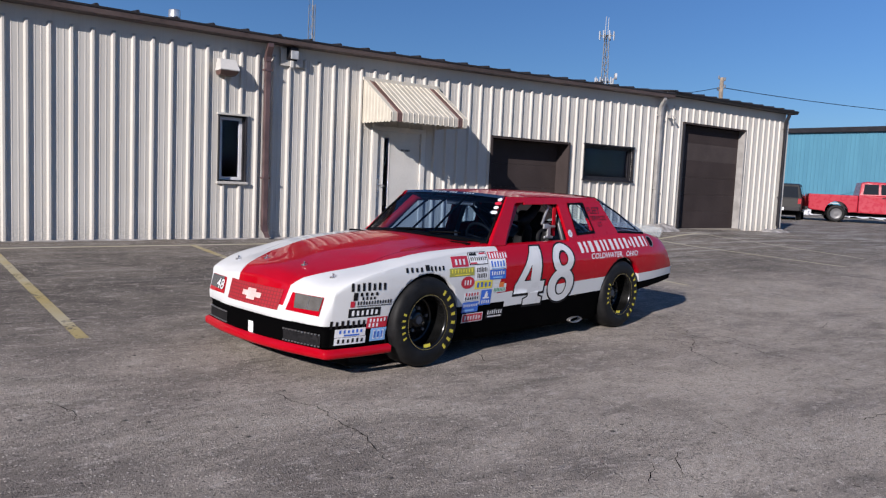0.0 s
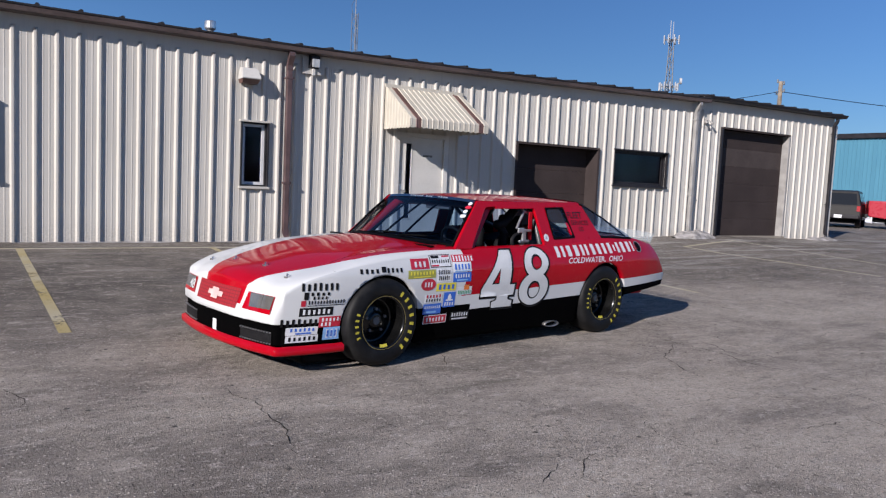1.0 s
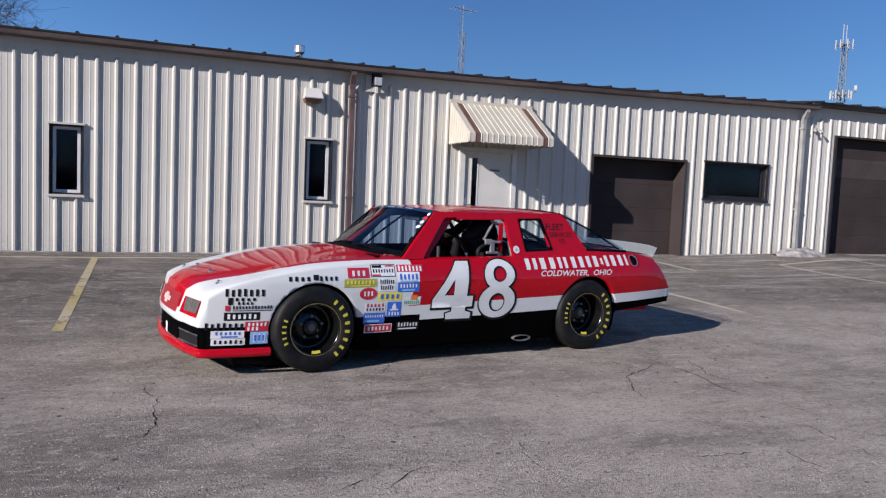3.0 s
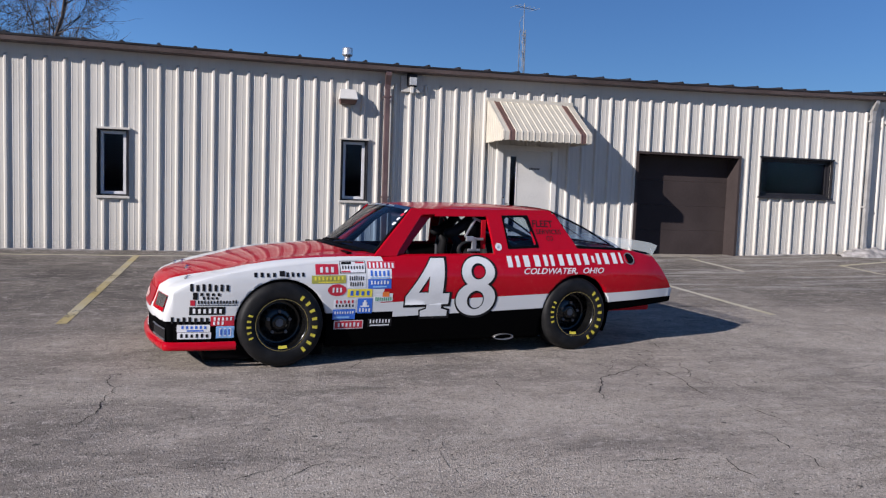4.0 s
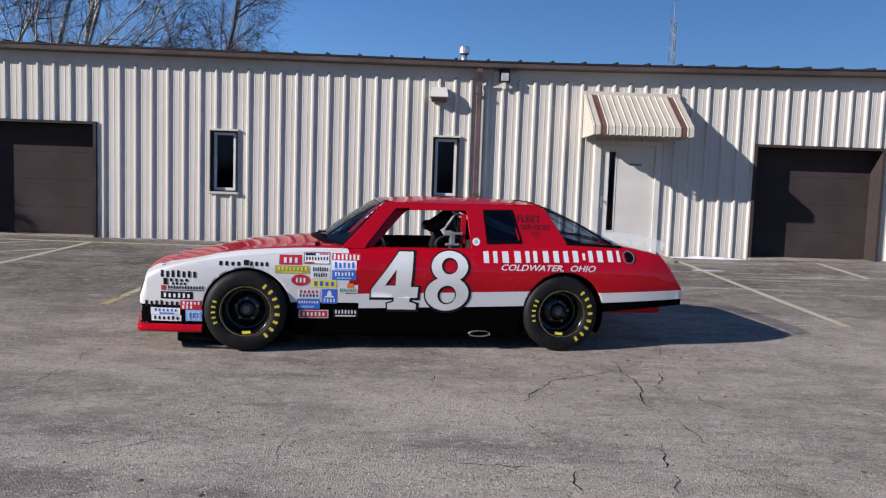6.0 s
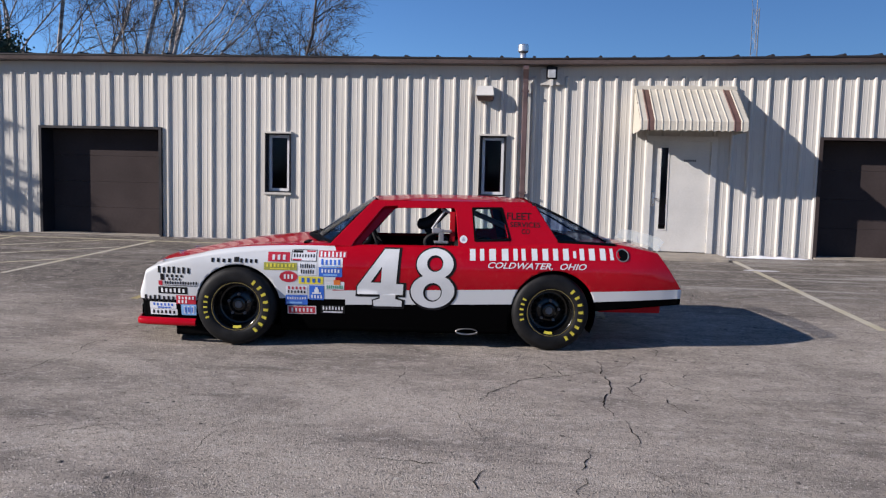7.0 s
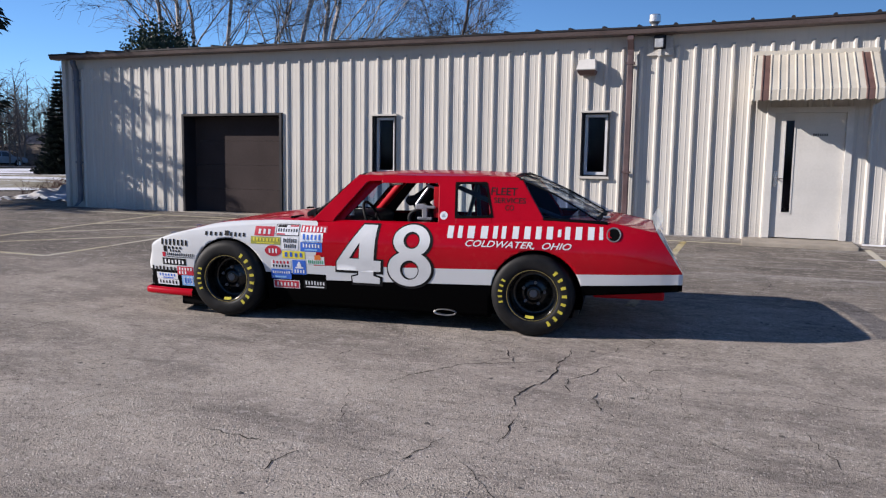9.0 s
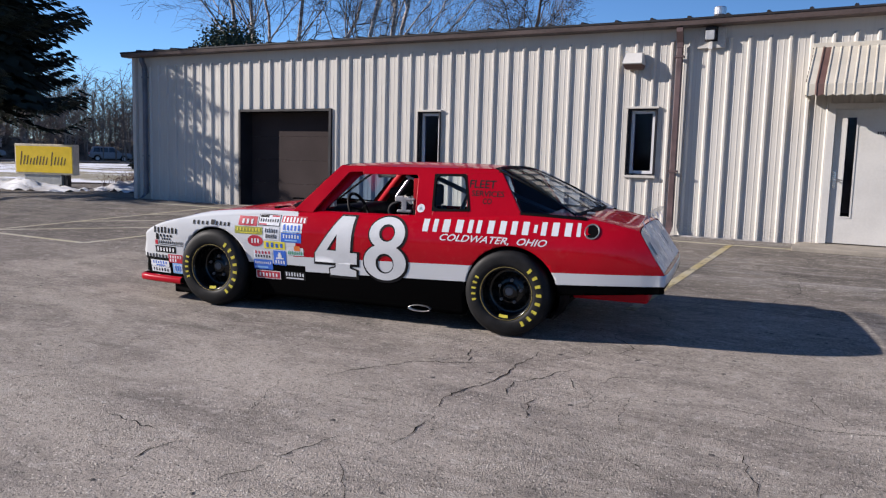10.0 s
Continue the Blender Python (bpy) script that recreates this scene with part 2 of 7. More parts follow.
def boxed(*a, bevel=0.0):
    return box(bmesh.new(), *a, bevel=bevel)


def grid_faces(bm, rows, mat=0, flip=False, close=False):
    """rows: equal lists of points; makes the quads between them."""
    vr = [[bm.verts.new(p) for p in r] for r in rows]
    n = len(rows[0])
    for a, b in zip(vr, vr[1:]):
        for i in range(n if close else n - 1):
            j = (i + 1) % n
            q = [a[i], a[j], b[j], b[i]]
            if flip:
                q.reverse()
            try:
                f = bm.faces.new(q)
                f.material_index = mat
            except ValueError:
                pass
    return vr


def tube(bm, pts, radii, sides=8, cap=True, mat=0):
    """A tapered tube along points."""
    pts = [Vector(p) for p in pts]
    if not hasattr(radii, "__len__"):
        radii = [radii] * len(pts)
    rings, up = [], None
    for i, p in enumerate(pts):
        d = (pts[min(i + 1, len(pts) - 1)] - pts[max(i - 1, 0)]).normalized()
        if up is None:
            up = d.orthogonal().normalized()
        up = (up - d * up.dot(d))
        up = up.normalized() if up.length > 1e-6 else d.orthogonal().normalized()
        w = d.cross(up)
        rings.append([p + (up * math.cos(2 * math.pi * k / sides) + w * math.sin(2 * math.pi * k / sides)) * radii[i] for k in range(sides)])
    vr = grid_faces(bm, rings, mat, close=True)
    if cap and sides > 2:
        for ring, rev in ((vr[0], True), (vr[-1], False)):
            f = bm.faces.new(list(reversed(ring)) if rev else ring)
            f.material_index = mat
    return vr


def lathe(bm, prof, n=48, mat=0):
    """Turns (radius, y) pairs round the y axis."""
    rings = [[(r * math.cos(2 * math.pi * k / n), y, r * math.sin(2 * math.pi * k / n)) for k in range(n)] for r, y in prof]
    return grid_faces(bm, rings, mat, close=True)


def smooth_table(xs, ys):
    """A smooth curve through the pairs (cubic Hermite, no overshoot)."""
    xs, ys = np.array(xs, float), np.array(ys, float)
    h, d = np.diff(xs), np.diff(ys) / np.diff(xs)
    mm = np.zeros(len(xs))
    mm[0], mm[-1] = d[0], d[-1]
    for i in range(1, len(xs) - 1):
        if d[i - 1] * d[i] > 0:
            w1, w2 = 2 * h[i] + h[i - 1], h[i] + 2 * h[i - 1]
            mm[i] = (w1 + w2) / (w1 / d[i - 1] + w2 / d[i])

    def f(x):
        x = min(max(x, xs[0]), xs[-1])
        i = min(max(int(np.searchsorted(xs, x)) - 1, 0), len(h) - 1)
        t = (x - xs[i]) / h[i]
        return float((2 * t**3 - 3 * t * t + 1) * ys[i] + (t**3 - 2 * t * t + t) * h[i] * mm[i] + (3 * t * t - 2 * t**3) * ys[i + 1] + (t**3 - t * t) * h[i] * mm[i + 1])
    return f


def sstep(a, b, x):
    t = min(max((x - a) / (b - a), 0), 1)
    return t * t * (3 - 2 * t)


# ---------------------------------------------------------------- ground
def gz(x, y):
    """The height of the lot: level where the car stands, rising to the building."""
    s = min(max((y - 4.6) / 8.0, 0), 1) ** 1.15
    return s * (0.25 + 0.13 * math.exp(-((x - 17.5) / 4.0) ** 2))


def make_ground():
    def steps(near, far, step):
        a = list(np.arange(-near, near + 0.01, step))
        tail, d = [], near
        while d < far:
            d *= 1.35
            tail.append(d)
        return [-t for t in reversed(tail)] + a + tail
    xs = [x + 8 for x in steps(24, 1500, 0.8)]
    ys = [y + 8 for y in steps(16, 1500, 0.5)]
    bm = bmesh.new()
    grid_faces(bm, [[(x, y, gz(x, y)) for x in xs] for y in ys])
    return tagged(mesh_ob("ground", bm, ASPHALT, smooth=True), "worn grey asphalt parking lot with stains and cracks", "ground", kind="structure")


make_ground()


def ground_strip(name, pts, width, material, lift=0.004, seg=0.25):
    """A flat band along points, lying on the lot."""
    bm = bmesh.new()
    dense = []
    for (x0, y0), (x1, y1) in zip(pts, pts[1:]):
        k = max(int(math.hypot(x1 - x0, y1 - y0) / seg), 1)
        dense += [(x0 + (x1 - x0) * i / k, y0 + (y1 - y0) * i / k) for i in range(k)]
    dense.append(pts[-1])
    a, b = [], []
    for i, (x, y) in enumerate(dense):
        x0, y0 = dense[max(i - 1, 0)]
        x1, y1 = dense[min(i + 1, len(dense) - 1)]
        l = math.hypot(x1 - x0, y1 - y0)
        nx, ny = -(y1 - y0) / l * width / 2, (x1 - x0) / l * width / 2
        a.append((x + nx, y + ny, gz(x + nx, y + ny) + lift))
        b.append((x - nx, y - ny, gz(x - nx, y - ny) + lift))
    grid_faces(bm, [b, a])
    return mesh_ob(name, bm, material)


for pts in ([(1.50, 12.0), (1.48, 6.55)], [(4.25, 12.0), (4.22, 6.5)], [(6.84, 12.0), (6.80, 6.6)], [(9.46, 12.0), (9.69, 6.66)], [(12.1, 12.3), (12.06, 10.5)],
            [(14.72, 11.1), (14.68, 10.1), (15.3, 7.0)], [(17.38, 11.75), (17.42, 7.6)], [(14.72, 11.1), (17.38, 11.75)],
            [(-1.12, 11.9), (-1.22, 6.75)], [(-3.95, 11.9), (-3.80, 6.75)], [(-3.80, 6.75), (-1.22, 6.75)], [(-6.0, 11.95), (7.7, 11.95)]):
    tagged(ground_strip("parking_line", pts, 0.10, LINE_PALE if pts[0][0] < 0 or pts[0][0] > 9 else LINE_PAINT), "worn pale yellow parking line on asphalt", "parking line", "parking lines", "structure")
for k in range(3):
    a, b = (-3.85, 6.9 + k * 1.6), (-1.25, 9.35 + k * 1.6)
    if b[1] > 11.9:
        f = (11.9 - a[1]) / (b[1] - a[1])
        b = (a[0] + (b[0] - a[0]) * f, 11.9)
    tagged(ground_strip("hatching_line", [a, b], 0.09, LINE_PALE), "worn diagonal hatching line on asphalt", "parking line", "hatching lines", "structure")
# ---------------------------------------------------------------- the metal building
PAN, CREST = 12.764, 12.714          # faces of the siding's flats and of its ribs
XL, XR, XJ = -7.45, 23.1, 16.95     # corners and the joint of the two halves
PITCH = 0.2988                      # spacing of the ribs
RIB0, RIB1 = -3.68, 17.38           # a rib of the long half and of the short half
RIB_AT, RIB_OFF = (-13, 0, 9, 18, 21, 24, 31, 36, 46, 54), (0.02, -0.01, 0.045, 0.066, 0.07, 0.064, 0.035, 0.035, 0.01, 0)   # the sheets are laid unevenly
EAVE = 3.70
OPENINGS = {                        # x0, x1, z0, z1
    "garage_1": (-3.95, -1.42, 0.0, 2.37), "window_1": (0.77, 1.25, 1.19, 2.34), "window_2": (4.95, 5.42, 1.23, 2.36),
    "door_1": (8.05, 9.19, 0.0, 2.37), "garage_2": (11.03, 13.42, 0.0, 2.38), "window_3": (13.97, 15.80, 1.60, 2.43), "garage_3": (17.88, 20.83, 0.0, 3.22),
}


def rib_top(x):
    """Height at which the ribs end, along the wall."""
    return float(np.interp(x, [-8, 1.4, 5.9, 8, 12.4, XJ, XJ + 0.05, 23.2], [3.47, 3.47, 3.432, 3.44, 3.485, 3.54, 3.625, 3.67]))


def gutter_z(x):
    """Lower edge of the gutter, which falls towards the downpipe."""
    return float(np.interp(x, [-8, -3.5, 5.9, 8, 12, XJ + 0.1, XJ + 0.11, 23.6], [3.705, 3.69, 3.64, 3.657, 3.71, 3.81, 3.895, 3.92]))


def rib_profile(x0, x1):
    """Points (x, y) of the siding between two places along the wall."""
    pts = []
    ribs = [(RIB0 + k * PITCH + float(np.interp(k, RIB_AT, RIB_OFF)), -20, XJ - 0.1) for k in range(-60, 80)]
    ribs += [(RIB1 + k * PITCH, XJ - 0.1, 40) for k in range(-40, 40)]
    for c, lo, hi in ribs:
        if not max(x0 - 0.4, lo) < c < min(x1 + 0.4, hi):
            continue
        for dx, d in ((-0.040, 0), (-0.015, 1), (0.015, 1), (0.040, 0), (0.095, 0), (0.102, 0.08), (0.114, 0.08), (0.121, 0), (0.182, 0), (0.189, 0.08), (0.201, 0.08), (0.208, 0)):
            pts.append((c + dx, PAN + (CREST - PAN) * 0.78 * d))
    pts.sort()
    cuts = sorted({x0, x1} | {o[i] for o in OPENINGS.values() for i in (0, 1) if x0 < o[i] < x1})
    px, py = [p[0] for p in pts], [p[1] for p in pts]
    pts += [(c, float(np.interp(c, px, py))) for c in cuts]
    return sorted(p for p in pts if x0 - 1e-6 <= p[0] <= x1 + 1e-6)


def siding_panel(x0, x1):
    bm = bmesh.new()
    prof = rib_profile(x0, x1)
    for (xa, ya), (xb, yb) in zip(prof, prof[1:]):
        if xb - xa < 1e-5:
            continue
        mid, bottom = (xa + xb) / 2, gz((xa + xb) / 2, 12.7) - 0.05
        RIB_TOP, ztop = rib_top(mid), gutter_z(mid) + 0.10
        spans = [(bottom, RIB_TOP)]
        for o in OPENINGS.values():
            if o[0] < mid < o[1]:
                spans = [s for z0, z1 in spans for s in ((z0, max(z0, min(z1, o[2]))), (min(z1, max(z0, o[3])), z1)) if s[1] - s[0] > 1e-4]
        for z0, z1 in spans:
            bm.faces.new([bm.verts.new(p) for p in ((xa, ya, z0), (xb, yb, z0), (xb, yb, z1), (xa, ya, z1))])
        # closed rib heads and the plain band above them
        if ya < PAN - 1e-4 or yb < PAN - 1e-4:
            bm.faces.new([bm.verts.new(p) for p in ((xa, ya, RIB_TOP), (xb, yb, RIB_TOP), (xb, PAN, RIB_TOP + 0.035), (xa, PAN, RIB_TOP + 0.035))])
            z_band = RIB_TOP + 0.035
        else:
            z_band = RIB_TOP
        bm.faces.new([bm.verts.new(p) for p in ((xa, PAN, z_band), (xb, PAN, z_band), (xb, PAN, ztop), (xa, PAN, ztop))])
    bmesh.ops.remove_doubles(bm, verts=bm.verts, dist=0.0004)
    return bm


def wall_core(name, y0, y1, x0, x1, z1, holes, label):
    """A plain wall body with real openings, built of butted blocks."""
    bm = bmesh.new()
    xs = sorted({x0, x1} | {h[i] for h in holes for i in (0, 1)})
    for a, b in zip(xs, xs[1:]):
        z = -0.2
        for h in sorted((h for h in holes if h[0] < (a + b) / 2 < h[1]), key=lambda h: h[2]):
            if h[2] > z:
                box(bm, a, b, y0, y1, z, h[2])
            z = h[3]
        box(bm, a, b, y0, y1, z, z1)
    return tagged(mesh_ob(name, bm, SIDING), label, "wall", kind="structure")


front = wall_core("wall_front", PAN + 0.012, PAN + 0.20, XL, XR, EAVE, list(OPENINGS.values()), "off-white ribbed metal siding wall of the workshop")
x = XL
while x < XR - 0.01:
    x2 = min(x + 3 * PITCH, XR)
    if XR - x2 < 0.3:
        x2 = XR
    part("siding_panel", siding_panel(x, x2), SIDING, front)
    x = x2
for nm, a in (("wall_left", (XL, XL + 0.2, PAN + 0.2, 24.3)), ("wall_right", (XR - 0.2, XR, PAN + 0.2, 24.3)), ("wall_back", (XL + 0.2, XR - 0.2, 24.1, 24.3))):
    tagged(mesh_ob(nm, boxed(*a, -0.2, EAVE), SIDING), "off-white metal side wall of the workshop", "wall", kind="structure")
# left return with ribs, corner trims
bm = bmesh.new()
for k in range(int(11 / PITCH)):
    y = PAN + 0.35 + k * PITCH
    box(bm, XL - 0.034, XL - 0.001, y - 0.03, y + 0.03, 0.1, EAVE)
tagged(mesh_ob("siding_ribs", bm, SIDING), "off-white ribs on the end wall", "siding", kind="structure")
for xc, mm in ((XL, SIDING), (XR, SIDING)):
    tagged(mesh_ob("corner_trim", boxed(xc - 0.06, xc + 0.06, CREST - 0.03, CREST + 0.05, 0.15, EAVE, bevel=0.006), mm), "off-white metal corner trim of the workshop", "trim", kind="structure")
tagged(mesh_ob("floor", boxed(XL, XR, PAN + 0.2, 24.1, 0.1, 0.22), CONCRETE), "grey concrete workshop floor", "floor", kind="structure")
tagged(mesh_ob("ceiling", boxed(XL, XR, PAN + 0.2, 24.1, 3.45, 3.55), ROOM_DARK), "workshop ceiling coloured near black for the unlit room", "ceiling", kind="structure")

# roof with standing seams
ROOF_RISE = 1.0 / 12
SEAM_DARK = simple("seam_metal", (0.022, 0.021, 0.023), 0.6, var=0.2, scale=3, spec=0.15)


def roof_half(x0, x1, material, fascia, label, depth):
    roof = thing("roof", (0, 0, 0), 0, label, "roof", kind="structure")
    xs = sorted({x0, x1} | {x for x in (-3.5, 5.9, 8.0, 12.0) if x0 < x < x1})
    edge = lambda x: gutter_z(min(max(x, x0 + 0.01), x1 - 0.01)) + depth
    bm = bmesh.new()
    yf, yr = 12.52, 18.5
    rise = (yr - yf) * ROOF_RISE
    for lift, flip in ((0.0, False), (-0.05, True)):
        grid_faces(bm, [[(x, yf, edge(x) + lift) for x in xs], [(x, yr, edge(x) + rise + lift) for x in xs], [(x, 24.6, edge(x) + lift) for x in xs]], flip=flip)
    part("roof_sheet", bm, material, roof)
    seam = bmesh.new()
    prof = [(-0.034, 0.0), (-0.028, 0.030), (-0.012, 0.044), (0.012, 0.044), (0.028, 0.030), (0.034, 0.0)]
    rows = [[(dx, y, dz + (y + 0.03) * ROOF_RISE + 0.002) for dx, dz in prof] for y in (-0.03, 5.98)]
    grid_faces(seam, rows, flip=True)
    seam.faces.new([seam.verts.new(p) for p in rows[0]])
    first = None
    for k in range(-40, 60):
        x = 7.085 + k * 2 * PITCH * 0.988
        if not x0 + 0.05 < x < x1 - 0.05:
            continue
        if first is None:
            first = o = part("seam", seam, SEAM_DARK, roof)
        else:
            o = new("seam", first.data)
            o.parent = roof
        o.location = (x, yf, edge(x))
    # gutter: a shallow box profile that falls towards its outlet
    g = bmesh.new()
    prof = [(12.70, -0.005), (12.51, -0.005), (12.495, -0.03), (12.515, -depth + 0.01), (12.55, -depth), (12.76, -depth)]
    ends = [x0 - 0.02] + xs[1:-1] + [x1 + 0.02]
    rows = [[(x, y, edge(x) + dz) for y, dz in prof] for x in ends]
    grid_faces(g, rows)
    for r in (rows[0], rows[-1]):
        g.faces.new([g.verts.new(p) for p in r])
    part("gutter", g, fascia, roof, "brown painted gutter")
    # dark turned-down edge of the sheets, lying on the gutter's lip
    e = bmesh.new()
    prof = [(12.70, 0.012), (12.488, 0.012), (12.484, 0.008), (12.484, -0.018), (12.492, -0.022)]
    rows = [[(x, y, edge(x) + dz) for y, dz in prof] for x in ends]
    grid_faces(e, rows)
    part("roof_edge", e, SEAM_DARK, roof, "dark folded roof edge")
    return roof


roof_half(XL - 0.22, XJ + 0.1, ROOF_METAL, BROWN, "low-pitched standing seam metal roof with a brown gutter", 0.105)
roof_half(XJ + 0.1, XR + 0.22, SEAM_DARK, DARK_TRIM, "low-pitched dark metal roof with a dark gutter", 0.085)


# downpipes
def downpipe(x, top, material, label, w=0.10):
    d = thing("downpipe", (x, 0, 0), 0, label, "downpipe", "downpipes", "structure")
    zb = gz(x, 12.6)
    bm = bmesh.new()
    # outlet, offset bend and straight run
    rows = []
    for y, z in ((12.58, top - 0.03), (12.58, top - 0.10), (12.66, top - 0.26), (12.66, top - 0.34)):
        rows.append([(-w / 2, y - 0.04, z), (w / 2, y - 0.04, z), (w / 2, y + 0.04, z), (-w / 2, y + 0.04, z)])
    grid_faces(bm, rows, close=True, flip=True)
    part("bend", bm, material, d)
    part("pipe", boxed(-w / 2, w / 2, 12.62, 12.70, zb + 0.22, top - 0.34, bevel=0.012), material, d)
    bm = bmesh.new()
    rows = [[(-w / 2, y - 0.04, z), (w / 2, y - 0.04, z), (w / 2, y + 0.04, z2), (-w / 2, y + 0.04, z2)] for y, z, z2 in ((12.66, zb + 0.24, zb + 0.24), (12.645, zb + 0.12, zb + 0.16), (12.54, zb + 0.03, zb + 0.10))]
    grid_faces(bm, rows, close=True)
    part("shoe", bm, material, d)
    for zz in (top - 0.5, zb + 1.05):
        part("strap", boxed(-w / 2 - 0.02, w / 2 + 0.02, 12.612, 12.72, zz, zz + 0.035), material, d)
    return d


downpipe(5.76, 3.66, DOWNPIPE, "brown square metal downpipe fixed to the siding")
downpipe(16.72, 3.83, GREY_PIPE, "grey square metal downpipe fixed to the siding")
downpipe(-7.02, EAVE + 0.0, BLUE_PIPE, "blue-grey square metal downpipe near the corner")
downpipe(22.93, 3.92, DARK_TRIM, "dark square metal downpipe near the corner", 0.08)


# windows
def window(name, o, frame_mat, trim_mat, label, light=0.05):
    x0, x1, z0, z1 = o
    w = thing(name, (x0, PAN, z0), 0, label, "window", kind="structure")
    W, H = x1 - x0, z1 - z0

    def ring(a, b, y0, y1):
        """A frame between two insets."""
        bm = bmesh.new()
        box(bm, a, b, y0, y1, a, H - a)
        box(bm, W - b, W - a, y0, y1, a, H - a)
        box(bm, b, W - b, y0 + 0.002, y1, a, b)
        box(bm, b, W - b, y0 + 0.002, y1, H - b, H - a)
        return bm
    part("window_frame", ring(0.004, 0.030, 0.02, 0.15), DARK_TRIM, w, "dark outer window frame")
    part("sash", ring(0.032, 0.032 + light, 0.065, 0.13), frame_mat, w)
    q = 0.032 + light
    part("pane", boxed(q, W - q, 0.100, 0.106, q, H - q), PANE, w)
    part("head_trim", boxed(-0.04, W + 0.04, -0.06, 0.015, H - 0.006, H + 0.03, bevel=0.004), trim_mat, w)
    part("window_sill", boxed(-0.04, W + 0.04, -0.07, 0.015, -0.04, 0.004, bevel=0.004), trim_mat, w)
    for a in ((-0.016, 0.003), (W - 0.003, W + 0.016)):
        part("side_trim", boxed(a[0], a[1], -0.05, 0.015, 0.004, H - 0.006), DARK_TRIM, w)
    return w


window("window_1", OPENINGS["window_1"], WHITE_VINYL, SIDING, "narrow dark window with a white frame in metal siding")
window("window_2", OPENINGS["window_2"], WHITE_VINYL, SIDING, "narrow dark window with a white frame in metal siding")
window("window_3", OPENINGS["window_3"], DARK_TRIM, DARK_TRIM, "wide dark window with a dark frame in metal siding")


# garage doors, set deep in their openings
def garage_door(name, o, material, label, panels, depth=0.32, lines=(0.33, 0.66), right=None):
    x0, x1, z0, z1 = o
    zb = gz((x0 + x1) / 2, 12.7) + 0.005
    g = thing(name, (x0, PAN, zb), 0, label, "garage door", "garage doors", "structure")
    W, H = x1 - x0, z1 - zb
    for a in ((-0.045, 0.012), (W - 0.012, W + 0.045)):
        part("jamb", boxed(a[0], a[1], -0.055, depth + 0.1, -0.05, H), DARK_TRIM if x0 < 0 or (right and a[0] < 0) else (right or material), g)
    part("header", boxed(-0.045, W + 0.045, -0.055, depth + 0.1, H, H + 0.05), DARK_TRIM if x0 < 0 else material, g)
    ph = H / panels
    for k in range(panels):
        bm = boxed(0.012, W - 0.012, depth, depth + 0.04, k * ph + 0.0015, (k + 1) * ph - 0.001, bevel=0.002)
        for j in lines:
            box(bm, 0.03, W - 0.03, depth - 0.0025, depth + 0.002, k * ph + ph * j - 0.008, k * ph + ph * j + 0.008)
        part("panel", bm, GARAGE_PALE if panels > 4 and k == panels - 2 else material, g)
    part("threshold", boxed(-0.03, W + 0.03, -0.12, depth + 0.1, -0.1, 0.008), CONCRETE, g)
    return g


garage_door("garage_door_1", OPENINGS["garage_1"], GARAGE, "closed brown sectional garage door set back in the wall", 4, 0.33, lines=())
garage_door("garage_door_2", OPENINGS["garage_2"], GARAGE, "closed brown sectional garage door set back in the wall", 4, 0.33, lines=())
garage_door("garage_door_3", OPENINGS["garage_3"], GARAGE, "tall closed brown ribbed garage door in the wall", 6, 0.16, (0.1, 0.28, 0.46, 0.64, 0.82), GREY_PIPE)


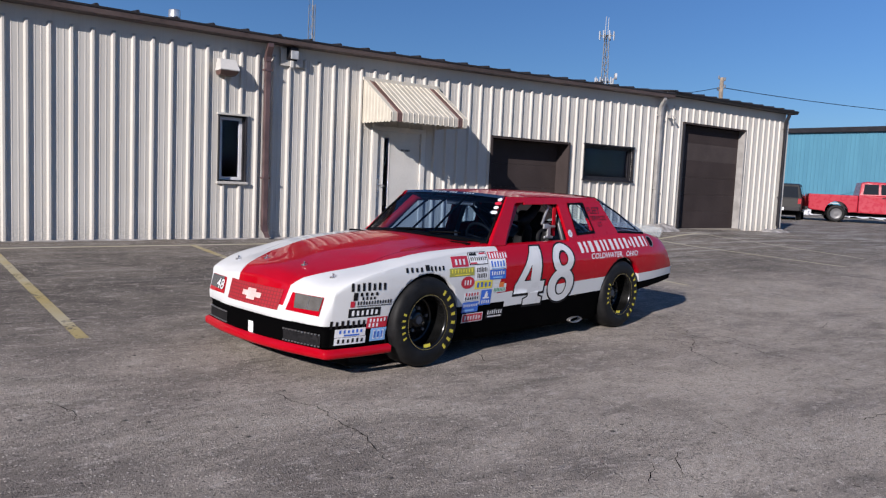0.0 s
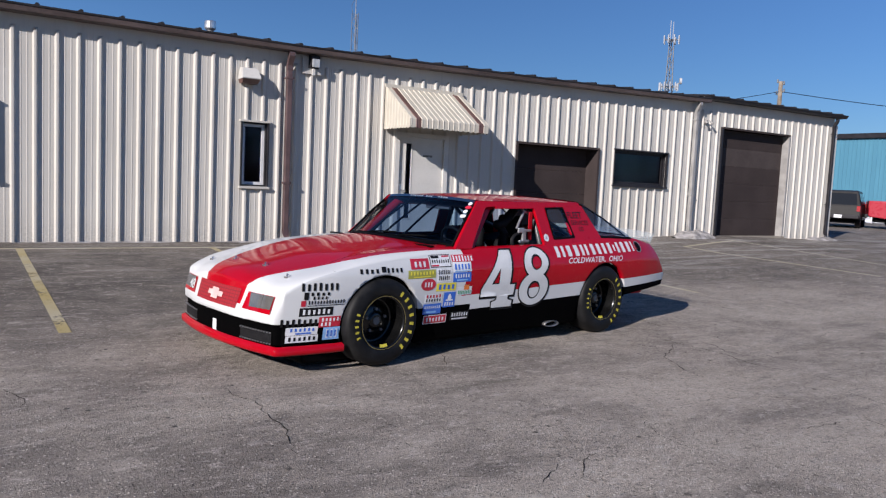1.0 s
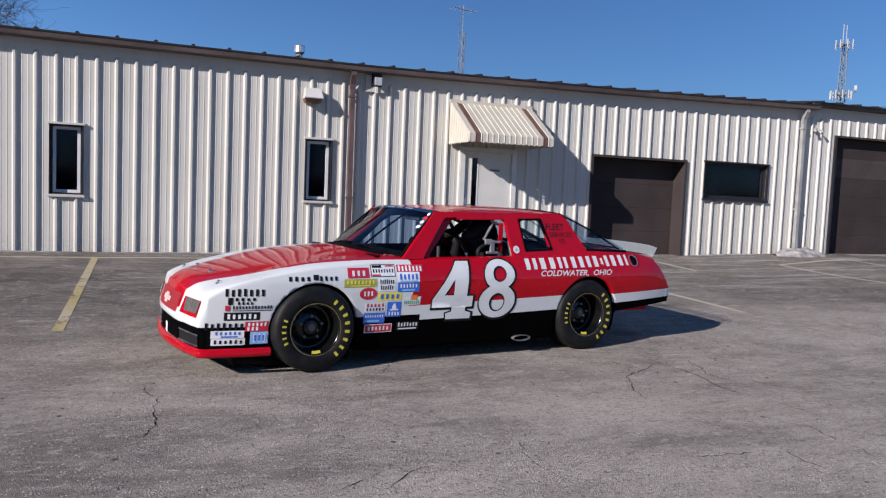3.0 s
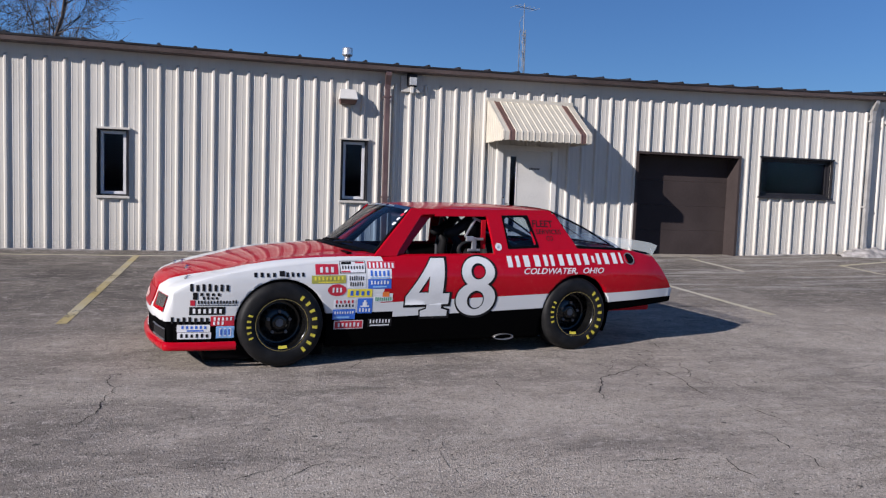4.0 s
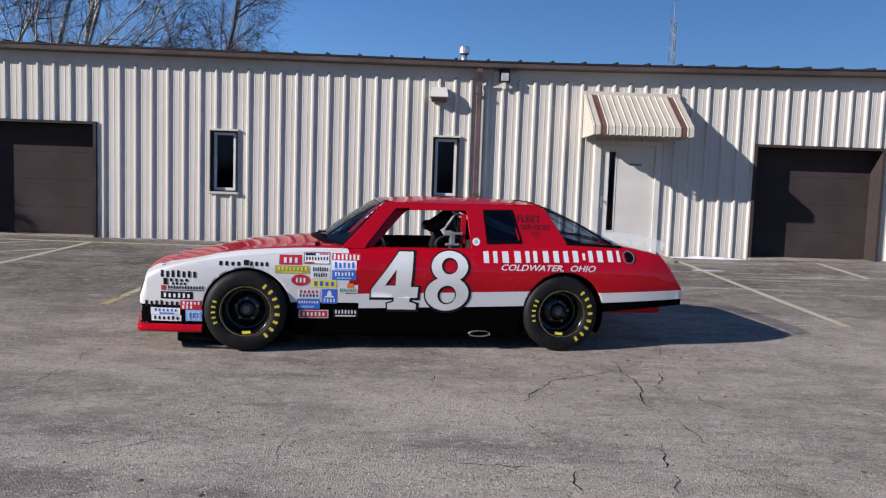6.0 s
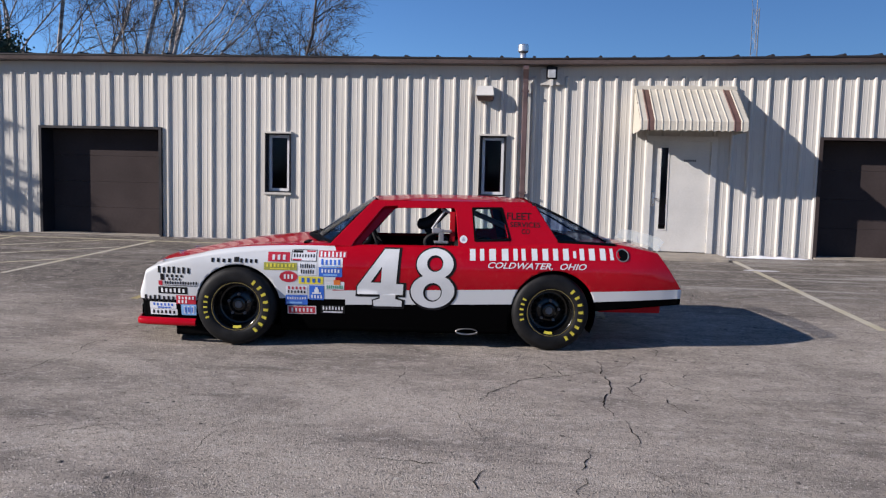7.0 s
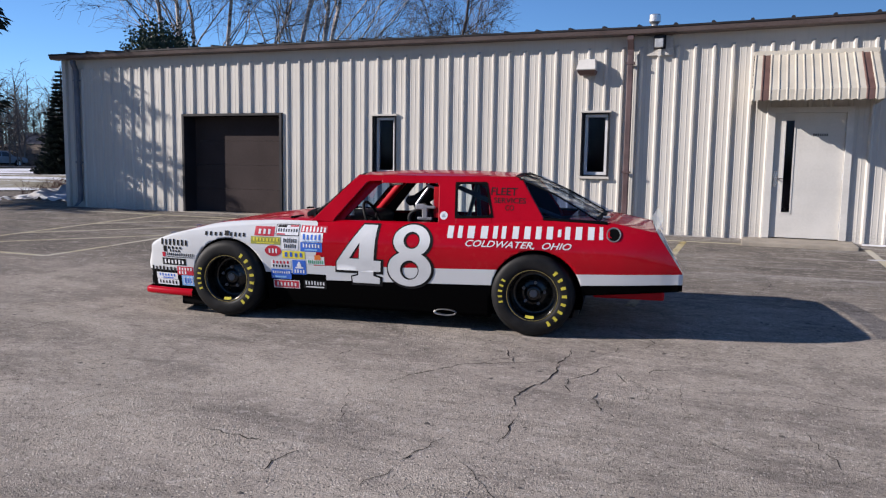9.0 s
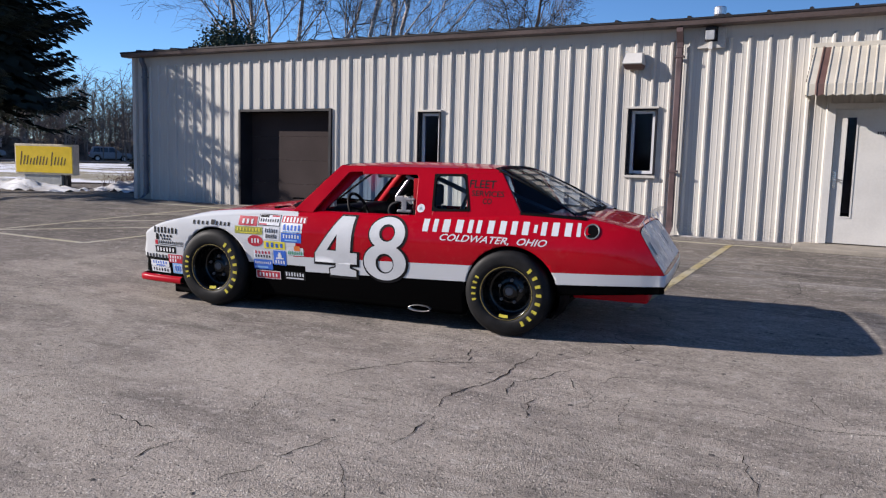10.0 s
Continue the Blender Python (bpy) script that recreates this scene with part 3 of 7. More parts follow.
# entrance door
def entrance():
    x0, x1, z0, z1 = OPENINGS["door_1"]
    zb = 0.29
    d = thing("door_1", (x0, PAN, zb), 0, "closed off-white steel entrance door with a narrow glass light", "door", kind="structure")
    W, H = x1 - x0, z1 - zb
    for a in ((-0.05, 0.055), (W - 0.055, W + 0.05)):
        part("jamb", boxed(a[0], a[1], -0.045, 0.1, 0, H - 0.05, bevel=0.004), DOOR_WHITE, d)
    part("header", boxed(-0.05, W + 0.05, -0.048, 0.1, H - 0.05, H + 0.04, bevel=0.004), DOOR_WHITE, d)
    lx0, lx1, lz0, lz1 = 0.215, 0.345, 0.42, H - 0.17
    bm = bmesh.new()
    for a in ((0.058, lx0, 0.012, H - 0.053), (lx1, W - 0.058, 0.012, H - 0.053), (lx0, lx1, 0.012, lz0), (lx0, lx1, lz1, H - 0.053)):
        box(bm, a[0], a[1], 0.0, 0.045, a[2], a[3])
    leaf = part("leaf", bm, DOOR_WHITE, d)
    part("pane", boxed(lx0, lx1, 0.018, 0.024, lz0, lz1), PANE, leaf)
    bm = bmesh.new()
    for a in ((lx0 - 0.018, lx0 + 0.004, lz0 - 0.018, lz1 + 0.018), (lx1 - 0.004, lx1 + 0.018, lz0 - 0.018, lz1 + 0.018)):
        box(bm, a[0], a[1], -0.008, 0.0, a[2], a[3])
    for a in ((lz0 - 0.018, lz0 + 0.004), (lz1 - 0.004, lz1 + 0.018)):
        box(bm, lx0 + 0.004, lx1 - 0.004, -0.008, 0.0, a[0], a[1])
    part("light_frame", bm, DOOR_WHITE, leaf)
    bm = boxed(0.075, 0.125, -0.012, 0.0, 0.84, 1.10, bevel=0.004)
    tube(bm, [(0.10, -0.01, 0.98), (0.10, -0.06, 0.98), (0.12, -0.065, 0.98), (0.22, -0.06, 0.965)], 0.011, 8)
    part("handle", bm, CHROME, leaf, "brushed steel lever handle")
    for z in (0.25, 1.02, 1.80):
        bm = bmesh.new()
        tube(bm, [(W - 0.058, -0.012, z - 0.055), (W - 0.058, -0.012, z + 0.055)], 0.012, 8)
        part("hinge", bm, GALV, d)
    bm = bmesh.new()
    for k in range(7):
        box(bm, 0.62 + k * 0.032, 0.642 + k * 0.032, -0.003, 0.0005, 1.66, 1.70)
    part("lettering", bm, simple("sign_ink", (0.06, 0.06, 0.06), 0.6), leaf, "small dark lettering on the door")
    step = thing("door_step", (x0, PAN, 0), 0, "low concrete step in front of the entrance", "step", kind="structure")
    part("slab", boxed(-0.35, W + 0.15, -0.95, 0.1, 0.0, 0.285, bevel=0.015), CONCRETE, step)


entrance()


# awning over the entrance
def awning():
    a = thing("awning", (7.74, 12.725, 2.42), 0, "cream ribbed aluminium door awning with brown stripes", "awning")
    W, D, HT = 1.76, 1.0, 0.83
    n = 15
    pw = W / n
    for k in range(n):
        bm = bmesh.new()
        x0, x1 = k * pw, (k + 1) * pw
        prof = [(x0, 0), (x0 + 0.008, 0.013), (x0 + 0.022, 0.013), (x0 + 0.030, 0.0), (x1, 0.0)]
        top, low = (0.0, HT), (-D, 0.185)
        nrm = Vector((0, low[1] - top[1], -(low[0] - top[0]))).normalized()
        nrm = nrm if nrm.z > 0 else -nrm
        rows = [[(x, y + nrm.y * h, z + nrm.z * h) for x, h in prof] for y, z in (top, low)]
        # hanging scalloped edge
        rows.append([(x, -D - 0.004 - h * 0.6, 0.175) for x, h in prof])
        def edge(i):
            u = (i[0] - x0) / pw
            return 0.03 - 0.03 * math.sin(math.pi * min(max(u, 0), 1))
        rows.append([(x, -D - 0.004 - h * 0.6, edge((x, h))) for x, h in prof])
        grid_faces(bm, rows, flip=True)
        part("slat", bm, CREAM_DARK if k in (1, n - 2) else CREAM, a, smooth=False)
    # side panels: narrow upright pleats with a scalloped foot
    for x, out in ((0.0, -1), (W, 1)):
        bm = bmesh.new()
        m = 9
        rows = [[], []]
        for k in range(m):
            for f, h, up in ((0.0, 0.0, 0.02), (0.12, 0.010, 0.008), (0.5, 0.010, 0.0), (0.70, 0.010, 0.006), (0.82, 0.0, 0.02)):
                u = (k + f) / m
                rows[0].append((x + out * h, -D * u, 0.005 + up))
                rows[1].append((x + out * h, -D * u, HT + 0.004 + (0.185 - HT) * u))
        grid_faces(bm, rows, flip=out > 0)
        part("side_panel", bm, CREAM, a)
    part("wall_flashing", boxed(-0.02, W + 0.02, -0.03, 0.034, HT - 0.02, HT + 0.05, bevel=0.004), CREAM, a)
    bm = bmesh.new()
    tube(bm, [(0.02, -D + 0.02, 0.13), (W - 0.02, -D + 0.02, 0.13)], 0.012, 8)
    part("front_bar", bm, GALV, a)


awning()


# wall fixtures
def vent_hood():
    v = thing("vent_hood", (4.86, CREST, 3.0), 0, "off-white sheet metal vent hood on the siding", "vent hood")
    W = 0.33
    bm = bmesh.new()
    prof = [(0.03, 0.07, 0.0), (-0.215, 0.07, 0.0), (-0.225, 0.085, 0.0), (-0.12, 0.262, 0.03), (0.03, 0.27, 0.03)]
    L, R = [[(i + (0.0 if k else W - 2 * i), y, z) for y, z, i in prof] for k in (1, 0)]
    grid_faces(bm, [L, R], close=True)
    bm.faces.new([bm.verts.new(p) for p in reversed(L)])
    bm.faces.new([bm.verts.new(p) for p in R])
    part("hood", bm, DOOR_WHITE, v)
    # slanted underside: the dark of the open hood is put into its colour
    bm = bmesh.new()
    low = [[(x, y, z) for x, y, z in ((0.008, 0.03, 0.069), (0.008, -0.208, 0.069), (0.03, -0.13, 0.0), (0.03, 0.03, 0.0))],
           [(x, y, z) for x, y, z in ((W - 0.008, 0.03, 0.069), (W - 0.008, -0.208, 0.069), (W - 0.03, -0.13, 0.0), (W - 0.03, 0.03, 0.0))]]
    grid_faces(bm, low, close=True)
    for r in low:
        bm.faces.new([bm.verts.new(p) for p in r])
    bmesh.ops.recalc_face_normals(bm, faces=bm.faces)
    part("dark_underside", bm, CREAM_DARK, v, "slanted underside of the hood, its shade coloured dark brown")


def flood_lamp(x, z):
    l = thing("flood_lamp", (x, CREST, z), 0, "dark wall flood lamp with a glass front", "wall lamp")
    part("wall_plate", boxed(-0.21, 0.22, -0.006, 0.040, -0.20, 0.10, bevel=0.003), SIDING, l, "flat siding plate behind the lamp")
    part("back_plate", boxed(-0.10, 0.10, -0.02, -0.007, -0.10, 0.13, bevel=0.004), DARK_TRIM, l)
    part("housing", boxed(-0.08, 0.08, -0.12, -0.021, -0.06, 0.12, bevel=0.015), DARK_TRIM, l)
    part("lens", boxed(-0.07, 0.07, -0.145, -0.105, -0.085, 0.06, bevel=0.008), simple("frosted_lens", (0.34, 0.35, 0.36), 0.25), l, "frosted glass lens")
    part("conduit", boxed(-0.03, 0.03, -0.035, -0.007, -0.22, -0.10, bevel=0.006), DOOR_WHITE, l)


def gooseneck_lamp(x, z):
    l = thing("gooseneck_lamp", (x, CREST, z), 0, "small grey twin spot lamp on the siding", "wall lamp")
    part("base", boxed(-0.04, 0.04, -0.05, 0.034, -0.04, 0.04, bevel=0.01), GREY_PIPE, l)
    for s in (-1, 1):
        bm = bmesh.new()
        tube(bm, [(0, -0.05, 0), (s * 0.05, -0.07, 0.02), (s * 0.10, -0.10, -0.02), (s * 0.12, -0.13, -0.06)], [0.008, 0.010, 0.030, 0.036], 10)
        part("spot", bm, GREY_PIPE, l, smooth=True)


def roof_vent():
    v = thing("roof_vent_pipe", (5.567, 17.03, 4.20), 0, "round galvanised roof vent pipe with a cap", "vent pipe")
    bm = bmesh.new()
    tube(bm, [(0, 0, -0.1), (0, 0, 0.46)], 0.075, 16)
    part("pipe", bm, GALV, v, smooth=True)
    bm = bmesh.new()
    tube(bm, [(0, 0, 0.40), (0, 0, 0.43), (0, 0, 0.57), (0, 0, 0.59)], [0.10, 0.125, 0.125, 0.11], 16)
    part("cap", bm, GALV, v)


vent_hood()
flood_lamp(6.23, 3.50)
gooseneck_lamp(17.15, 3.35)
roof_vent()
# ---------------------------------------------------------------- the stock car
# Local axes: x towards the tail from the front axle, y towards the building, z up.
CAR_ANGLE = 8.57
_n = Vector((-math.sin(radians(CAR_ANGLE)), math.cos(radians(CAR_ANGLE)), 0))
CAR_AT = Vector((3.461, 4.791, 0.0)) + _n * 0.79
car = thing("stock_car", CAR_AT, CAR_ANGLE, "red and white stock car with white race numbers and sponsor stickers", "race car")

half_width = smooth_table([-1.05, -.85, -.6, -.35, 0, .5, 1, 2, 2.8, 3.4, 3.8, 4.0], [.78, .815, .86, .885, .895, .895, .90, .915, .915, .905, .868, .832])
tumble = smooth_table([.1, .2, .35, .45, .55, .65, .72, .82, .90, 1.0], [.085, .065, .040, .026, .013, .003, .004, .030, .078, .145])
shoulder = smooth_table([-.87, -.7, -.55, -.35, 0, .35, .7, .86, 1.04, 2.0, 2.5, 2.75, 3.2, 3.5, 3.8, 4.0], [.575, .68, .735, .775, .815, .845, .875, .888, .895, .905, .925, .955, .960, .94, .90, .87])
hood_mid = smooth_table([-1.0, -.96, -.916, -.81, -.65, -.544, -.276, 0, .264, .51, .9], [.585, .62, .655, .722, .765, .787, .843, .893, .934, .960, .978])
hood_crest = smooth_table([-.93, -.88, -.81, -.68, -.55, -.35, -.18, .02, .32, .6, .9], [.565, .598, .662, .714, .750, .800, .845, .878, .905, .922, .930])


def side_y(x, z):
    return half_width(x) - tumble(z)


def hood_z(x, y):
    a, vs, zs = abs(y), side_y(x, shoulder(x)), shoulder(x)
    if a <= 0.60:
        w = (a / 0.60) ** 1.8
        return hood_mid(x) * (1 - w) + hood_crest(x) * w
    t = min((a - 0.60) / (vs - 0.60), 1)
    return zs + (max(hood_crest(x), zs) - zs) * max(1 - t ** 3.2, 0) ** 0.55


def front_x(y):
    return -0.965 + 0.10 * (abs(y) / 0.8) ** 2


def deck_z(x, y):
    a, vs, zs = abs(y), side_y(x, shoulder(x)), shoulder(x)
    t = min(a / vs, 1)
    return zs + 0.022 * math.sqrt(max(1 - t ** 6, 0)) + 0.012 * (1 - t * t)


# --- paint
def make_livery():
    n = Nodes("race_livery_paint")
    v = n.coords()
    x, y, z = n.xyz(v)
    a = n.m("ABSOLUTE", y)
    lt = lambda p, q: n.m("LESS_THAN", p, q)
    gt = lambda p, q: n.m("GREATER_THAN", p, q)
    both = lambda *s: s[0] if len(s) == 1 else n.m("MULTIPLY", s[0], both(*s[1:]))
    either = lambda p, q: n.m("MAXIMUM", p, q)
    line = lambda k, c: n.m("ADD", n.m("MULTIPLY", x, k), c)          # k * x + c
    low = n.m("MAXIMUM", line(0.0245, 0.360), line(0.049, 0.300))      # foot of the white band
    rear = gt(x, 2.81)                                                 # behind the wheel the band is narrower
    top = n.m("ADD", n.m("MULTIPLY", rear, line(0.036, 0.434)), n.m("MULTIPLY", n.m("SUBTRACT", 1.0, rear), line(0.0277, 0.486)))
    band = both(gt(z, low), lt(z, top))
    # white front: outside the hood stripe, ahead of the door
    near = n.m("MINIMUM", line(0.50, 0.845), line(0.06, 0.770))
    far = n.m("MINIMUM", line(0.55, 0.745), line(0.10, 0.535))
    side = lt(y, 0.0)
    stripe = n.m("ADD", n.m("MULTIPLY", side, near), n.m("MULTIPLY", n.m("SUBTRACT", 1.0, side), far))
    edge = n.m("ADD", 0.865, n.m("MULTIPLY", n.m("SINE", n.m("MULTIPLY", n.m("SUBTRACT", z, 0.57), 9.5)), 0.028))
    white = either(band, both(lt(x, edge), gt(a, stripe)))
    nose = both(lt(x, -0.72), lt(z, n.m("SUBTRACT", 0.50, n.m("MULTIPLY", a, 0.02))))
    white = either(white, nose)
    black = lt(z, low)
    black = either(black, both(lt(x, -0.3), lt(z, 0.392)))
    black = either(black, both(gt(x, 0.25), both(lt(x, 0.965), lt(z, 0.432))))
    fine = n.noise(v, 5, 3)
    red = n.mix(n.ramp(fine, 0.3, 0.7), (0.320, 0.0010, 0.0075), (0.350, 0.0014, 0.0095))
    col = n.mix(white, red, (0.545, 0.555, 0.560))
    col = n.mix(n.ramp(n.noise(v, 14, 4), 0.55, 0.8, 0.0, 0.04), col, (0.25, 0.22, 0.2))
    col = n.mix(black, col, (0.0012, 0.0012, 0.0014))
    n.set(color=col, rough=n.m("ADD", n.m("MULTIPLY", black, 0.35), n.ramp(fine, 0.3, 0.7, 0.30, 0.42)), coat=n.m("SUBTRACT", 0.58, n.m("MULTIPLY", black, 0.58)), coat_rough=0.015, spec=0.02)
    n.bump(n.noise(v, 2.5, 2), 0.02, 0.02)
    return n.mat


LIVERY = make_livery()
RED = simple("red_paint", (0.335, 0.0012, 0.0085), 0.32, var=0.04, coat=0.58, spec=0.02)
RED_FLAT = simple("red_inner_paint", (0.36, 0.004, 0.012), 0.5, var=0.08, spec=0.15)
BLACK = simple("satin_black", (0.0022, 0.0022, 0.0026), 0.6, var=0.2, spec=0.05)
CAR_WHITE = simple("white_paint", (0.545, 0.555, 0.560), 0.3, var=0.03, coat=0.4, spec=0.2)
RUBBER = simple("tyre_rubber", (0.0075, 0.0075, 0.008), 0.6, var=0.4, scale=9, bump=0.15, spec=0.2)
RIM_BLACK = simple("black_wheel", (0.004, 0.004, 0.004), 0.22, var=0.2, spec=0.45)
YELLOW = simple("yellow_lettering", (0.50, 0.43, 0.05), 0.65, var=0.15, scale=30, spec=0.2)
GREY_TUBE = simple("grey_tube", (0.11, 0.11, 0.115), 0.4, var=0.1)
SEAT_BLACK = simple("black_vinyl", (0.008, 0.008, 0.009), 0.6, var=0.2, bump=0.1, spec=0.15)
INK = simple("black_ink", (0.008, 0.008, 0.009), 0.5, spec=0.15)
PLASTIC = make_sheet("car_glass", (0.80, 0.88, 0.90))
TINT = make_sheet("rear_glass", (0.40, 0.47, 0.62))
SCREEN = make_sheet("windshield_glass", (0.25, 0.36, 0.52))
# blue of the sky mirrored in the windshield's top, put into the colour
SKY_BAND = simple("sky_blue_glass", (0.010, 0.022, 0.050), 0.18, var=0.1, coat=0.6)


def car_part(name, bm, material, label="", parent=None, smooth=True):
    bmesh.ops.remove_doubles(bm, verts=bm.verts, dist=0.0005)
    slivers = [f for f in bm.faces if f.calc_area() < 2e-7]
    if slivers:
        bmesh.ops.delete(bm, geom=slivers, context="FACES")
    return part(name, bm, material, parent or car, label, smooth)


ARCHES = ((0.02, 0.352, 0.372), (2.81, 0.352, 0.378))


def sill(x):
    for c, zc, r in ARCHES:
        if abs(x - c) < r - 1e-6:
            return zc + math.sqrt(r * r - (x - c) ** 2)
    if x < 0:
        return 0.235
    return 0.14 if x < 2.81 else 0.365 + 0.085 * (x - 3.1)


def stations(x0, x1, step=0.05):
    """Places along the side, dense round the wheel arches; a doubled place where the sill jumps."""
    xs = set(np.linspace(x0, x1, max(int((x1 - x0) / step), 2) + 1))
    for c, zc, r in ARCHES:
        for k in range(25):
            xx = c - r * math.cos(math.pi * k / 24)
            if x0 <= xx <= x1:
                xs.add(xx)
    out = []
    for xx in sorted(xs):
        jump = [c for c, zc, r in ARCHES if abs(abs(xx - c) - r) < 1e-6]
        if jump:
            c = jump[0]
            zc = ARCHES[0][1]
            outer = sill(xx - 0.01 if xx < c else xx + 0.01)
            pair = [(xx, outer), (xx, zc)]
            out += pair if xx < c else pair[::-1]
        else:
            out.append((xx, sill(xx)))
    return out


LEVELS = 26


def tail_x(z):
    return 3.965 - max(0.0, z - 0.575) * 0.66


def place(x, z):
    """Slants the last stretch of the side to the sloping tail."""
    if x > 3.3:
        x = 3.3 + (x - 3.3) / 0.655 * (tail_x(z) - 3.3)
    return x


def side_panel(name, s, x0, x1, lip, label="", into=None):
    bm = into or bmesh.new()
    cols = []
    for x, zb in stations(x0, x1):
        zt, col = shoulder(x), []
        for k in range(LEVELS + 1):
            z = max(0.14 + (zt - 0.14) * k / LEVELS, zb)
            col.append((place(x, z), s * side_y(x, z), z))
        if lip:
            for w, dz in ((0.35, 0.010), (0.7, 0.016), (1.0, 0.018)):
                yy = side_y(x, zt) * (1 - w) + min(0.775, side_y(x, zt) - 0.02) * w
                col.append((place(x, zt + dz), s * yy, zt + dz))
        # turned-in edge at the foot
        col.insert(0, (place(x, zb), s * (side_y(x, zb) - 0.05), zb + 0.01))
        cols.append(col)
    grid_faces(bm, cols, flip=s > 0)
    return None if into else car_part(name, bm, LIVERY, label)


# --- nose: round the front from one side to the other, then over to the hood
def make_nose():
    plan = []
    for x in np.linspace(-0.42, -0.80, 9):
        plan.append((x, -half_width(x)))
    p0, p1, p2 = Vector((-0.81, -half_width(-0.81))), Vector((-0.880, -0.808)), Vector((front_x(0.76), -0.76))
    for t in np.linspace(0, 1, 9):
        q = p0 * (1 - t) ** 2 + p1 * 2 * t * (1 - t) + p2 * t * t
        plan.append((q.x, q.y))
    for y in np.linspace(-0.71, 0, 15):
        plan.append((front_x(y), y))
    plan += [(x, -y) for x, y in reversed(plan[:-1])]
    n = len(plan)
    wall, tops = [], []
    for x, y in plan:
        zt = 0.57
        for _ in range(12):
            zt = 0.5 * zt + 0.5 * hood_z(x + 0.30 * max(0.0, zt - 0.45) * sstep(-0.80, -0.87, x), y) if x < -0.80 else shoulder(x)
        col = []
        for k in range(LEVELS + 1):
            z = max(0.14 + (zt - 0.14) * k / LEVELS, 0.235)
            f = tumble(z) * sstep(0.55, 0.80, abs(y))
            lean = 0.30 * max(0.0, z - 0.45) * sstep(-0.80, -0.87, x)
            col.append((x + lean + (0.02 if (z < 0.385 and x < -0.8) else 0), y - math.copysign(f, y), z))
        tops.append(col[-1])
        wall.append(col)
    bm = bmesh.new()
    grid_faces(bm, wall)
    rows = [tops]
    y_edge = side_y(-0.42, shoulder(-0.42))
    # ease the end points so that the corner keeps its share of the edge
    run = [0.0]
    for a, b in zip(plan, plan[1:]):
        run.append(run[-1] + math.hypot(b[0] - a[0], (b[1] - a[1]) * 1.6))
    ends = [(-0.42, y_edge * (2 * r / run[-1] - 1)) for r in run]
    for k in range(1, 19):
        s = (k / 18) ** 1.4
        row = []
        for (x0, y0, z0), (x1, y1) in zip(tops, ends):
            x, y = x0 + (x1 - x0) * s, y0 + (y1 - y0) * s
            row.append((x, y, hood_z(x, y)))
        rows.append(row)
    grid_faces(bm, rows, flip=True)
    for sd in (-1, 1):
        side_panel("fender", sd, -0.42, 0.86, False, into=bm)
    bmesh.ops.remove_doubles(bm, verts=bm.verts, dist=0.0005)
    bmesh.ops.recalc_face_normals(bm, faces=bm.faces)
    car_part("front_clip", bm, LIVERY, "white nose and front fenders in one piece")
    # red chin lip
    bm = bmesh.new()
    lip = []
    for i, (x, y) in enumerate(plan):
        out = Vector((x + 0.3, y)).normalized() if x < -0.815 else Vector((0, math.copysign(1, y)))
        o = 0.018
        lip.append([(x - out.x * 0.05, y - out.y * 0.05, 0.172), (x + out.x * o * 0.7, y + out.y * o * 0.7, 0.170), (x + out.x * o, y + out.y * o, 0.185),
                    (x + out.x * o, y + out.y * o, 0.220), (x - out.x * 0.012, y - out.y * 0.012, 0.234)])
    for s in (-1, 1):
        e = [(-0.345, s * (abs(p[1]) + 0.004), p[2]) for p in lip[0]]
        lip = [e] + lip if s < 0 else lip + [e]
    grid_faces(bm, lip)
    car_part("chin_lip", bm, RED, "bright red chin lip")


make_nose()


def make_hood():
    bm = bmesh.new()
    xs = np.linspace(-0.42, 0.90, 34)
    end = lambda y: 0.615 + 0.22 * (y / 0.775) ** 2
    grid_faces(bm, [[(-0.42 + (end(y) + 0.42) * t, y, hood_z(-0.42 + (end(y) + 0.42) * t, y)) for y in np.linspace(-0.635, 0.635, 31)] for t in np.linspace(0, 1, 30)], flip=True)
    car_part("hood", bm, LIVERY, "red hood with white edges")
    for s in (-1, 1):
        bm = bmesh.new()
        rows = []
        for x in xs[xs < 0.87]:
            vs = side_y(x, shoulder(x))
            ys = [0.640 + (vs - 0.640) * math.sin(math.pi / 2 * k / 12) for k in range(13)]
            rows.append([(x, s * y, hood_z(x, y)) for y in ys])
        grid_faces(bm, rows, flip=s > 0)
        car_part("fender_top", bm, LIVERY)


make_hood()
for s in (-1, 1):
    side_panel("door_panel", s, 0.86, 2.0, True, "red door skin with a white band")
    side_panel("quarter_panel", s, 2.0, 3.955, True, "red rear quarter panel with a white band")


